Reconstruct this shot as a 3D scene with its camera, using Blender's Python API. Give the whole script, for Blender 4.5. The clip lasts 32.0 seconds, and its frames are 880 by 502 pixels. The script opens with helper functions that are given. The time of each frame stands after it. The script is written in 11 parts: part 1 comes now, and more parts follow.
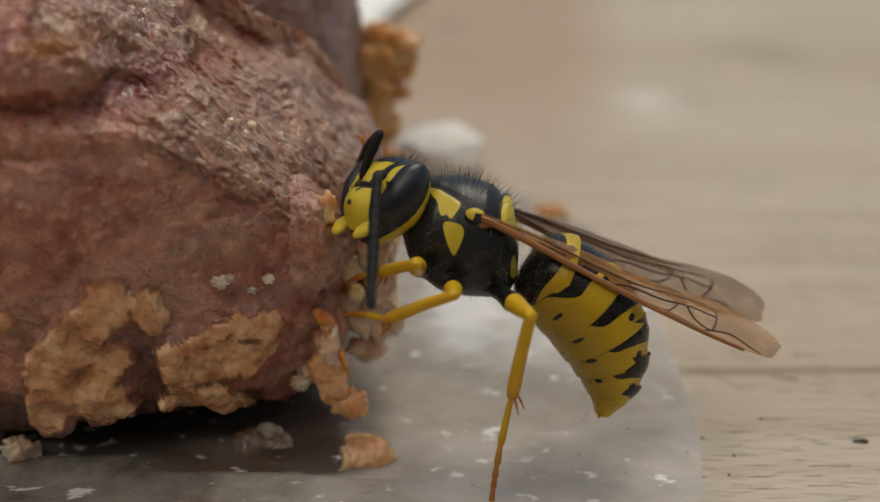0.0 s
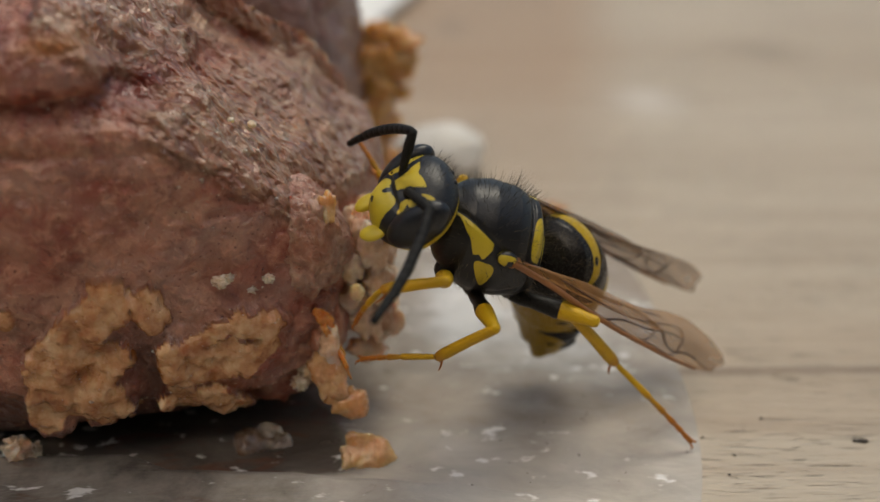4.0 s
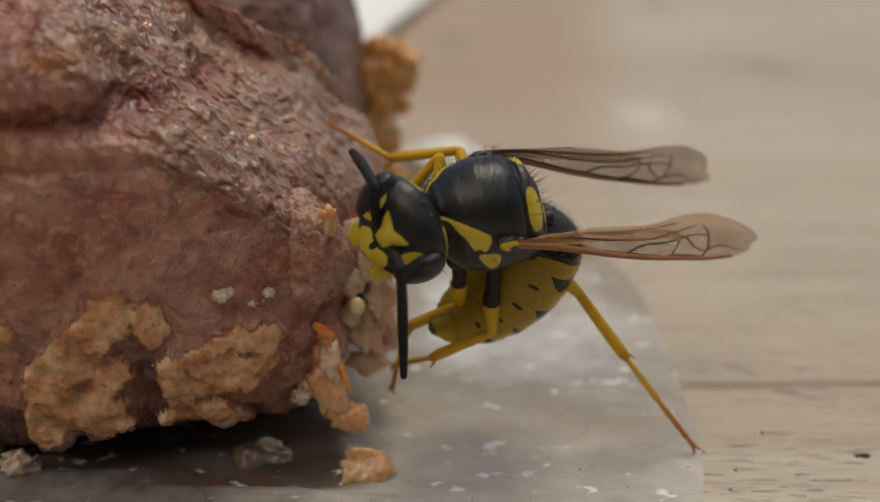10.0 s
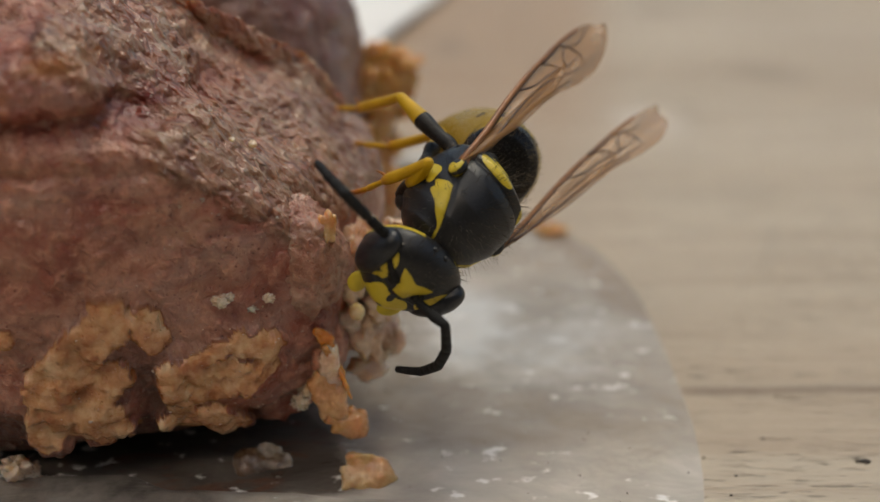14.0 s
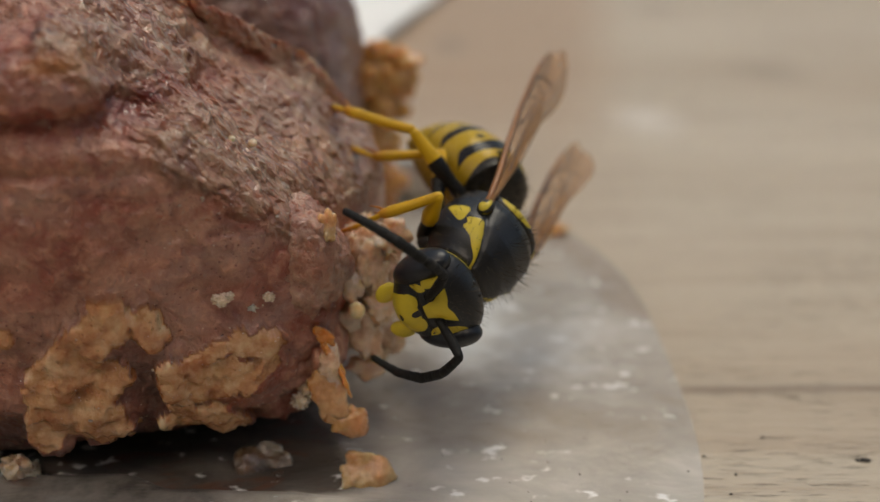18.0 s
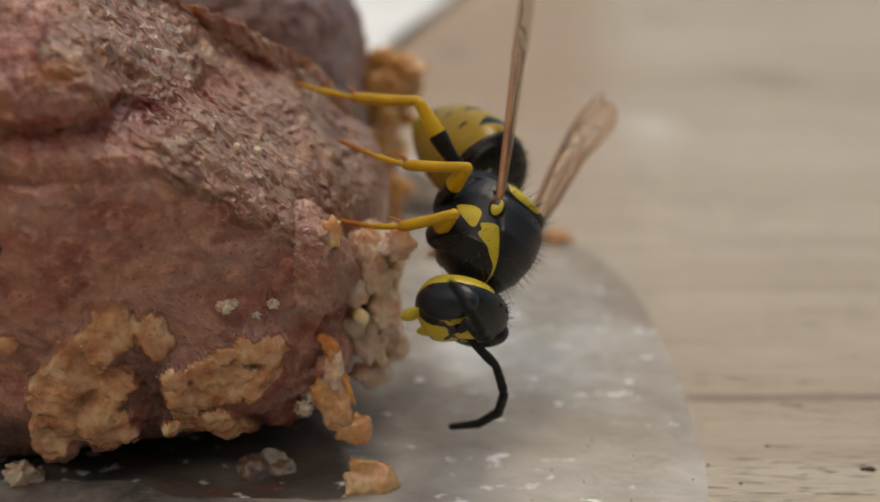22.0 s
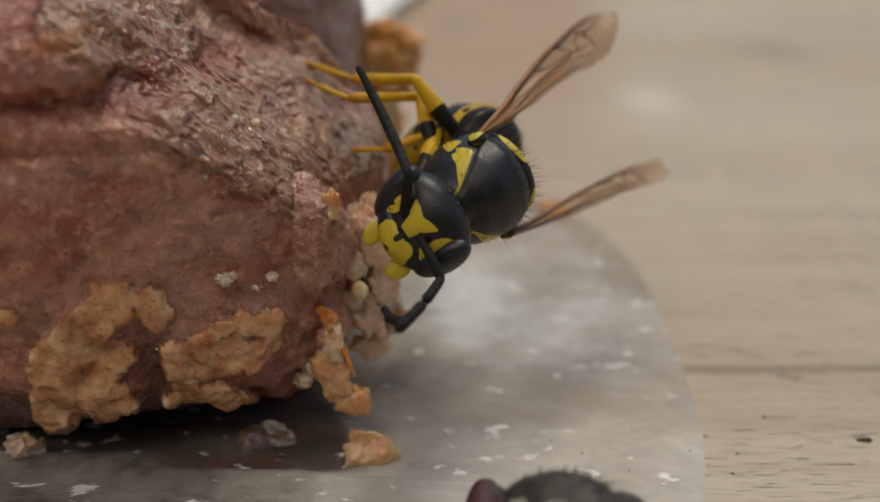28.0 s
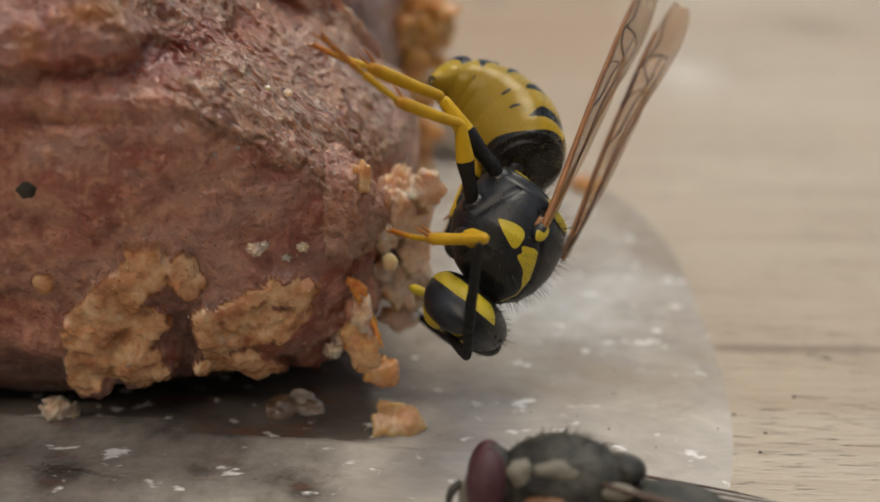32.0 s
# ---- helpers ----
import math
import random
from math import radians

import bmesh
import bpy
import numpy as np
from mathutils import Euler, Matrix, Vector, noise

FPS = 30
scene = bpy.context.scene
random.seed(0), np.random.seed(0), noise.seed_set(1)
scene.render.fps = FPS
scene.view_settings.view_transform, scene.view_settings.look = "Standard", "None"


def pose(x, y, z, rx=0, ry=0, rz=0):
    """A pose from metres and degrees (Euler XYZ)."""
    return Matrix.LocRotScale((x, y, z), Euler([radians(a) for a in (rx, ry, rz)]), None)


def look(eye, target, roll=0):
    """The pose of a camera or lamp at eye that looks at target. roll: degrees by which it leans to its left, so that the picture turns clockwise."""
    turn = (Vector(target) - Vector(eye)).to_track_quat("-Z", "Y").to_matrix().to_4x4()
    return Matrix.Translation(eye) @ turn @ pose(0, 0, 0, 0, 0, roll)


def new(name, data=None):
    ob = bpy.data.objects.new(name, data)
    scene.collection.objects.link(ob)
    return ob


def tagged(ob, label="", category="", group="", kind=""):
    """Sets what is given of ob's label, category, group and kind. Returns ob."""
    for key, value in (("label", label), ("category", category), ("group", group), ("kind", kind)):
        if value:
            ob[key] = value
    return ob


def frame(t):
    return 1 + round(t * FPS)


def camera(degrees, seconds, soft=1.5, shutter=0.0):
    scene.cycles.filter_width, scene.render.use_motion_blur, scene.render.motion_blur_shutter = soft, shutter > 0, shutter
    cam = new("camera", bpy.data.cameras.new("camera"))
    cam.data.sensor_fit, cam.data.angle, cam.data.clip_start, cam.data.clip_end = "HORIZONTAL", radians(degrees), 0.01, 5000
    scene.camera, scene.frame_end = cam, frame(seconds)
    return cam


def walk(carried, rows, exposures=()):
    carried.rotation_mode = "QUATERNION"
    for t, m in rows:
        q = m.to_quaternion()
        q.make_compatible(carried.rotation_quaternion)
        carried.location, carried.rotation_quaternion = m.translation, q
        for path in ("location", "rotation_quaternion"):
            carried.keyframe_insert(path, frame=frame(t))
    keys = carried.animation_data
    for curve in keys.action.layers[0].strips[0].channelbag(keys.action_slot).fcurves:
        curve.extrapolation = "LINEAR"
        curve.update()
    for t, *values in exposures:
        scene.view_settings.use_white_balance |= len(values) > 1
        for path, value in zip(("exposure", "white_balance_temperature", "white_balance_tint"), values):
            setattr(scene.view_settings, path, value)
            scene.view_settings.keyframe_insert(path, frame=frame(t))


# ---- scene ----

MM = 0.001


def eye_pose(yaw, pitch):
    """The camera stands still over the table and only turns a little; degrees."""
    return pose(0, -24.5 * MM, 18.3 * MM, 64 + pitch, 0, yaw)


def at(x, y, z, rx=0, ry=0, rz=0):
    """A pose from millimetres and degrees."""
    return pose(x * MM, y * MM, z * MM, rx, ry, rz)


# ---- camera ----
cam = camera(50.0, 32.0, soft=1.5)
cam.data.dof.use_dof = True
cam.data.dof.focus_distance = 26.3 * MM
cam.data.dof.aperture_fstop = 42
walk(cam, [
    (0, eye_pose(0.0, 0.0)), (1, eye_pose(0.0, -0.03)), (2, eye_pose(0.0, 0.0)), (2.5, eye_pose(0.0, 0.2)), (3, eye_pose(0.0, 0.1)),
    (3.5, eye_pose(0.0, 0.0)), (5.5, eye_pose(0.0, -0.03)), (6, eye_pose(0.0, -0.03)), (6.5, eye_pose(0.0, 0.31)), (7, eye_pose(0.0, 0.72)),
    (7.5, eye_pose(0.0, 0.68)), (8, eye_pose(0.03, 0.58)), (9, eye_pose(0.03, 0.51)), (9.5, eye_pose(0.03, 0.78)), (11, eye_pose(0.03, 0.85)),
    (11.5, eye_pose(0.03, 0.99)), (12, eye_pose(0.03, 1.36)), (12.5, eye_pose(0.03, 1.19)), (13, eye_pose(0.03, 1.16)), (14, eye_pose(0.03, 1.16)),
    (14.5, eye_pose(0.03, 1.19)), (16.5, eye_pose(0.03, 0.99)), (17, eye_pose(0.03, 0.95)), (17.5, eye_pose(0.03, 0.95)), (18, eye_pose(0.03, 1.09)),
    (19, eye_pose(0.03, 1.19)), (19.5, eye_pose(0.03, 1.26)), (20, eye_pose(0.03, 1.43)), (20.5, eye_pose(0.03, 1.57)), (21, eye_pose(0.03, 1.47)),
    (21.5, eye_pose(0.31, 1.53)), (22, eye_pose(0.31, 1.53)), (22.5, eye_pose(0.31, 1.67)), (23, eye_pose(0.31, 1.64)), (24, eye_pose(0.31, 1.77)),
    (24.5, eye_pose(0.31, 1.74)), (25, eye_pose(0.31, 1.53)), (25.5, eye_pose(0.31, 1.47)), (27.5, eye_pose(0.27, 0.89)), (28, eye_pose(0.24, -0.14)),
    (28.5, eye_pose(0.24, 0.1)), (29, eye_pose(0.24, -0.2)), (29.5, eye_pose(0.24, -0.72)), (30, eye_pose(1.23, -0.72)), (30.5, eye_pose(1.74, -1.12)),
    (31, eye_pose(1.67, -1.09)), (31.5, eye_pose(2.32, -1.47)), (32, eye_pose(2.28, -1.77))],
    exposures=[(0, 0.37, 7300, 6), (28, 0.37, 7300, 6), (30, 0.47, 7300, 6), (32, 0.6, 7300, 6)])

# ---- light: an overcast day ----
world = bpy.data.worlds.new("world")
scene.world = world
world.use_nodes = True
wn = world.node_tree
sky = wn.nodes.new("ShaderNodeTexSky")
sky.sky_type = "NISHITA"
sky.sun_disc = False
sky.sun_elevation = radians(52)
sky.sun_rotation = radians(200)
sky.air_density, sky.dust_density, sky.ozone_density = 1.0, 4.0, 0.6
wn.nodes["Background"].inputs["Strength"].default_value = 0.12
wn.links.new(sky.outputs[0], wn.nodes["Background"].inputs["Color"])
sun = new("sun", bpy.data.lights.new("sun", "SUN"))
sun.data.energy, sun.data.angle, sun.data.color = 1.05, radians(24), (1.0, 0.95, 0.88)
sun.matrix_world = look((0.2, 0.45, 1.0), (0, 0, 0))


# ---- materials ----
class Shade:
    """A node material in the making."""

    def __init__(self, name):
        self.m = bpy.data.materials.new(name)
        self.m.use_nodes = True
        self.t = self.m.node_tree
        self.b = self.t.nodes["Principled BSDF"]
        self.out = self.t.nodes["Material Output"]
        self.co = self.n("ShaderNodeTexCoord").outputs["Object"]

    def n(self, kind, **values):
        node = self.t.nodes.new(kind)
        for k, v in values.items():
            node.inputs[k.replace("_", " ")].default_value = v
        return node

    def link(self, a, b):
        self.t.links.new(a, b)

    def scaled(self, sx, sy, sz):
        """Coordinates in units of 1/s millimetres."""
        m = self.n("ShaderNodeMapping", Scale=(sx * 1000, sy * 1000, sz * 1000))
        self.link(self.co, m.inputs["Vector"])
        return m.outputs[0]

    def noise(self, s, detail=4.0, rough=0.55, distort=0.0):
        s = s if isinstance(s, tuple) else (s, s, s)
        node = self.n("ShaderNodeTexNoise", Scale=1.0, Detail=detail, Roughness=rough, Distortion=distort)
        self.link(self.scaled(*s), node.inputs["Vector"])
        return node.outputs["Fac"]

    def skewed(self, a, b, c, scale):
        """Coordinates along three directions of one's own, in units of 1/scale millimetres."""
        out = self.n("ShaderNodeCombineXYZ")
        for i, way in enumerate((a, b, c)):
            dot = self.n("ShaderNodeVectorMath")
            dot.operation = "DOT_PRODUCT"
            self.link(self.co, dot.inputs[0])
            dot.inputs[1].default_value = tuple(w * scale[i] * 1000 for w in way)
            self.link(dot.outputs["Value"], out.inputs[i])
        return out.outputs[0]

    def noise_at(self, place, detail=4.0, rough=0.55, distort=0.0):
        node = self.n("ShaderNodeTexNoise", Scale=1.0, Detail=detail, Roughness=rough, Distortion=distort)
        self.link(place, node.inputs["Vector"])
        return node.outputs["Fac"]

    def spot(self, x, y, rx, ry, soft=0.5):
        """1 within a soft oval on the table, by millimetres."""
        m = self.n("ShaderNodeMapping", Location=(-x / rx, -y / ry, 0), Scale=(1000 / rx, 1000 / ry, 0))
        self.link(self.co, m.inputs["Vector"])
        size = self.n("ShaderNodeVectorMath")
        size.operation = "LENGTH"
        self.link(m.outputs[0], size.inputs[0])
        return self.ramp(size.outputs["Value"], (1 - soft, 1.0), (1.0, 0.0))

    def cells(self, s, feature="F1"):
        s = s if isinstance(s, tuple) else (s, s, s)
        node = self.n("ShaderNodeTexVoronoi", Scale=1.0)
        node.feature = feature
        self.link(self.scaled(*s), node.inputs["Vector"])
        return node.outputs["Distance"]

    def ramp(self, fac, *stops):
        node = self.n("ShaderNodeValToRGB")
        els = node.color_ramp.elements
        while len(els) < len(stops):
            els.new(0.5)
        for e, (p, c) in zip(els, stops):
            e.position = p
            e.color = (*c, 1) if isinstance(c, tuple) else (c, c, c, 1)
        self.link(fac, node.inputs["Fac"])
        return node.outputs["Color"]

    def mix(self, fac, a, b, blend="MIX"):
        node = self.n("ShaderNodeMix")
        node.data_type = "RGBA"
        node.blend_type = blend
        for sock, v in ((node.inputs[0], fac), (node.inputs[6], a), (node.inputs[7], b)):
            if isinstance(v, (int, float)):
                sock.default_value = v
            elif isinstance(v, tuple):
                sock.default_value = (*v, 1)
            else:
                self.link(v, sock)
        return node.outputs[2]

    def math(self, op, a, b=0.0, more=0.0):
        node = self.n("ShaderNodeMath")
        node.operation = op
        for sock, v in zip(node.inputs, (a, b, more)):
            if isinstance(v, (int, float)):
                sock.default_value = v
            else:
                self.link(v, sock)
        return node.outputs[0]

    def attr(self, name):
        node = self.n("ShaderNodeAttribute")
        node.attribute_name = name
        return node.outputs["Fac"]

    def bump(self, height, mm, strength=1.0, below=None):
        node = self.n("ShaderNodeBump", Strength=strength, Distance=mm * MM)
        self.link(height, node.inputs["Height"])
        if below is not None:
            self.link(below, node.inputs["Normal"])
        return node.outputs[0]

    def done(self, color=None, rough=None, normal=None, **values):
        for name, v in (("Base Color", color), ("Roughness", rough), ("Normal", normal)):
            if v is None:
                continue
            if isinstance(v, tuple):
                self.b.inputs[name].default_value = (*v, 1)
            elif isinstance(v, (int, float)):
                self.b.inputs[name].default_value = v
            else:
                self.link(v, self.b.inputs[name])
        for k, v in values.items():
            sock = self.b.inputs[k.replace("_", " ")]
            if isinstance(v, (int, float, tuple)):
                sock.default_value = v
            else:
                self.link(v, sock)
        return self.m


def wood():
    s = Shade("weathered_pine")
    broad = s.noise((0.010, 0.045, 0.05), 3)
    grain = s.noise((0.035, 0.75, 0.4), 5, 0.6, 0.6)
    fine = s.noise((0.5, 5.5, 2.0), 4, 0.65)
    fleck = s.noise((1.1, 3.2, 2.0), 3)
    c = s.ramp(broad, (0.3, (0.45, 0.355, 0.255)), (0.5, (0.535, 0.457, 0.352)), (0.72, (0.59, 0.515, 0.41)))
    c = s.mix(s.ramp(grain, (0.34, 0.45), (0.6, 0.0)), c, (0.36, 0.26, 0.18))
    c = s.mix(s.ramp(fine, (0.28, 0.8), (0.42, 0.0)), c, (0.16, 0.115, 0.08))
    c = s.mix(s.ramp(fleck, (0.55, 0.0), (0.75, 0.35)), c, (0.60, 0.50, 0.39))
    crack = s.noise((0.8, 11.0, 3.0), 4, 0.65, 0.3)
    where = s.noise((0.07, 0.25, 0.2), 3, 0.6)
    split = s.math("MULTIPLY", s.ramp(crack, (0.33, 1.0), (0.40, 0.0)), s.ramp(where, (0.45, 0.0), (0.56, 1.0)))
    c = s.mix(s.math("MULTIPLY", split, 0.5), c, (0.07, 0.05, 0.035))
    xyz = s.n("ShaderNodeSeparateXYZ")
    s.link(s.scaled(1, 1, 1), xyz.inputs[0])
    off = s.math("MULTIPLY", s.math("SUBTRACT", s.noise((0.05, 0.3, 0.2), 3), 0.5), 1.6)
    seam = s.math("ABSOLUTE", s.math("SUBTRACT", s.math("ADD", xyz.outputs[1], off), 3.5))
    seam = s.math("MULTIPLY", s.ramp(seam, (0.05, 0.75), (0.45, 0.0)), s.ramp(s.noise((0.12, 0.8, 0.5), 3), (0.35, 0.45), (0.6, 1.0)))
    c = s.mix(seam, c, (0.20, 0.14, 0.10))
    # a browner stretch of wood beside the napkin, a pale spot, dull knots
    side = s.math("SUBTRACT", s.math("MULTIPLY_ADD", xyz.outputs[1], 0.147, 5.0), xyz.outputs[0])
    browner = s.math("MULTIPLY", s.ramp(s.math("MULTIPLY_ADD", s.math("ADD", side, s.math("MULTIPLY", off, 2.0)), 0.1, 0.3), (0.0, 0.0), (0.55, 1.0)),
                   s.ramp(s.math("MULTIPLY", xyz.outputs[1], 0.01), (0.14, 0.0), (0.40, 1.0)))
    c = s.mix(s.math("MULTIPLY", browner, 0.62), c, (0.40, 0.255, 0.155))
    c = s.mix(s.math("MULTIPLY", s.spot(13.6, 35.5, 3.2, 4.5, 0.9), 0.6), c, (0.74, 0.68, 0.61))
    for x, y, rx, ry in ((0.9, 57.0, 2.2, 5.5), (25.5, 48.0, 4.2, 5.0), (22.0, 74.0, 2.8, 5.0)):
        c = s.mix(s.math("MULTIPLY", s.spot(x, y, rx, ry, 0.9), 0.5), c, (0.29, 0.225, 0.165))
    n = s.bump(fine, 0.12, 0.8)
    n = s.bump(split, -0.15, 0.8, n)
    n = s.bump(grain, 0.25, 0.5, n)
    return s.done(c, s.ramp(fleck, (0.3, 0.5), (0.7, 0.72)), n)


def plain(name, color, rough=0.5, vary=0.15, size=1.0, bump=0.02, **values):
    s = Shade(name)
    f = s.noise(size, 4)
    g = s.noise(size * 6, 3)
    dark = tuple(v * (1 - vary) for v in color)
    lite = tuple(min(1, v * (1 + vary)) for v in color)
    c = s.ramp(f, (0.35, dark), (0.65, lite))
    return s.done(c, rough, s.bump(g, bump), **values)


def meat(name, lean, pale, red, wet=0.34):
    """Cooked, half dried meat: mottled, pored skin, paler fat showing through, wet streaks on the gnawed end."""
    s = Shade(name)
    blot = s.noise(0.15, 4, 0.6)
    patch = s.noise(0.6, 4, 0.55, 0.5)
    mottle = s.noise(2.6, 4, 0.6, 0.3)
    pits = s.cells(2.1)
    pores = s.cells(4.2)
    grain = s.noise(8.0, 4, 0.65)
    along = s.skewed((0.68, 0, -0.73), (0, 1, 0), (0.717, 0, 0.672), (1.0, 2.1, 2.0))
    streak = s.noise_at(along, 2.5, 0.45, 1.2)
    fold = s.noise_at(s.skewed((0.68, 0, -0.73), (0, 1, 0), (0.717, 0, 0.672), (2.4, 4.2, 4.0)), 1.5, 0.45, 0.8)
    facet, f = s.attr("facet"), s.attr("fat")
    # smooth purple-brown skin
    c = s.ramp(blot, (0.34, red), (0.5, lean), (0.66, pale))
    c = s.mix(s.ramp(patch, (0.46, 0.0), (0.62, 0.6)), c, pale)
    c = s.mix(s.ramp(patch, (0.32, 0.8), (0.48, 0.0)), c, red)
    c = s.mix(s.ramp(s.noise(1.3, 3, 0.6, 0.4), (0.36, 0.6), (0.5, 0.0)), c, tuple(v * 0.8 for v in red))
    bloom = s.noise((0.22, 0.3, 0.55), 4, 0.6, 0.5)
    c = s.mix(s.ramp(bloom, (0.48, 0.0), (0.66, 0.55)), c, tuple(0.6 * v + w for v, w in zip(pale, (0.10, 0.095, 0.105))))
    c = s.mix(s.ramp(mottle, (0.50, 0.0), (0.68, 0.55)), c, tuple(min(1, v * 1.35 + 0.02) for v in pale))
    c = s.mix(s.ramp(pores, (0.06, 0.7), (0.17, 0.0)), c, tuple(v * 0.45 for v in red))
    # the gnawed end: brown and grey folds with dark hollows
    tan = s.ramp(streak, (0.32, (0.20, 0.075, 0.040)), (0.44, (0.33, 0.155, 0.088)), (0.56, (0.43, 0.25, 0.16)), (0.68, (0.56, 0.40, 0.28)))
    tan = s.mix(s.ramp(s.noise(0.5, 3), (0.5, 0.0), (0.68, 0.6)), tan, (0.42, 0.20, 0.085))
    tan = s.mix(s.ramp(s.noise(0.35, 3, 0.5, 0.4), (0.52, 0.0), (0.7, 0.55)), tan, lean)
    tan = s.mix(s.ramp(pits, (0.10, 0.7), (0.22, 0.0)), tan, tuple(v * 0.4 for v in red))
    c = s.mix(s.math("MULTIPLY", facet, 0.88), c, tan)
    c = s.mix(s.math("MULTIPLY", s.attr("ridge"), 0.35), c, (0.48, 0.34, 0.24))
    tallow = s.ramp(s.noise(1.2, 5, 0.62), (0.34, (0.42, 0.155, 0.06)), (0.50, (0.60, 0.31, 0.145)), (0.66, (0.74, 0.48, 0.28)))
    tallow = s.mix(s.ramp(f, (0.45, 0.0), (0.95, 1.0)), (0.36, 0.13, 0.055), tallow)
    tallow = s.mix(s.ramp(s.cells(1.4), (0.05, 0.5), (0.12, 0.0)), tallow, (0.16, 0.06, 0.03))
    # shade between and under the fat, painted dark
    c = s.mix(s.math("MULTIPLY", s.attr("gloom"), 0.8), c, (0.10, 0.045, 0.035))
    c = s.mix(s.math("MULTIPLY", s.attr("flush"), s.ramp(patch, (0.3, 0.85), (0.6, 0.35))), c, (0.40, 0.155, 0.062))
    c = s.mix(s.attr("raw"), c, (0.19, 0.018, 0.010))
    amber = s.attr("amber")
    c = s.mix(s.math("MULTIPLY", amber, 0.75), c, (0.52, 0.20, 0.05))
    c = s.mix(s.ramp(f, (0.2, 0.0), (0.7, 1.0)), c, tallow)
    skin = s.math("SUBTRACT", 1.0, facet)
    # the wet film over it follows the larger folds only
    gloss = s.bump(s.math("MULTIPLY", streak, facet), 0.34, 0.9)
    gloss = s.bump(s.math("MULTIPLY", s.ramp(pits, (0.06, 0.0), (0.32, 1.0)), facet), 0.05, 0.8, gloss)
    gloss = s.bump(s.math("MULTIPLY", fold, facet), 0.16, 0.8, gloss)
    gloss = s.bump(mottle, 0.17, 0.8, gloss)
    gloss = s.bump(patch, 0.28, 0.7, gloss)
    n = s.bump(grain, 0.006, 0.3)
    n = s.bump(s.math("MULTIPLY", s.ramp(pores, (0.04, 0.0), (0.2, 1.0)), skin), 0.08, 0.85, n)
    n = s.bump(s.math("MULTIPLY", mottle, s.ramp(f, (0.2, 1.0), (0.8, 0.25))), 0.30, 0.9, n)
    n = s.bump(s.math("MULTIPLY", s.ramp(pits, (0.06, 0.0), (0.32, 1.0)), facet), 0.09, 0.8, n)
    n = s.bump(s.math("MULTIPLY", streak, facet), 0.36, 0.9, n)
    n = s.bump(s.math("MULTIPLY", fold, facet), 0.20, 0.8, n)
    n = s.bump(patch, 0.30, 0.7, n)
    r = s.math("MULTIPLY", s.ramp(mottle, (0.35, wet * 0.9), (0.65, wet * 1.8)), s.ramp(f, (0.3, 1.0), (0.8, 0.5)))
    coat = s.math("MAXIMUM", s.ramp(s.noise(0.8, 3), (0.36, 0.35), (0.60, 1.0)), s.math("MAXIMUM", s.math("MULTIPLY", f, 0.8), facet))
    return s.done(c, r, n, Subsurface_Weight=0.55, Subsurface_Radius=(1.0, 0.5, 0.33), Subsurface_Scale=0.42 * MM, Specular_IOR_Level=0.45,
                  Coat_Weight=coat, Coat_Roughness=0.15, Coat_Normal=gloss)


def fat(name, color, deep):
    s = Shade(name)
    f = s.noise(0.9, 5, 0.6)
    g = s.noise(5.0, 4, 0.65)
    c = s.ramp(f, (0.33, deep), (0.62, color))
    c = s.mix(s.ramp(g, (0.55, 0.0), (0.72, 0.5)), c, tuple(min(1, v * 1.35) for v in color))
    n = s.bump(g, 0.025, 0.5)
    n = s.bump(f, 0.25, 0.6, n)
    return s.done(c, s.ramp(g, (0.35, 0.2), (0.65, 0.4)), n, Subsurface_Weight=1.0, Subsurface_Radius=(1.0, 0.68, 0.42),
                  Subsurface_Scale=0.8 * MM, Specular_IOR_Level=0.5, Coat_Weight=0.8, Coat_Roughness=0.08, Coat_Normal=n)


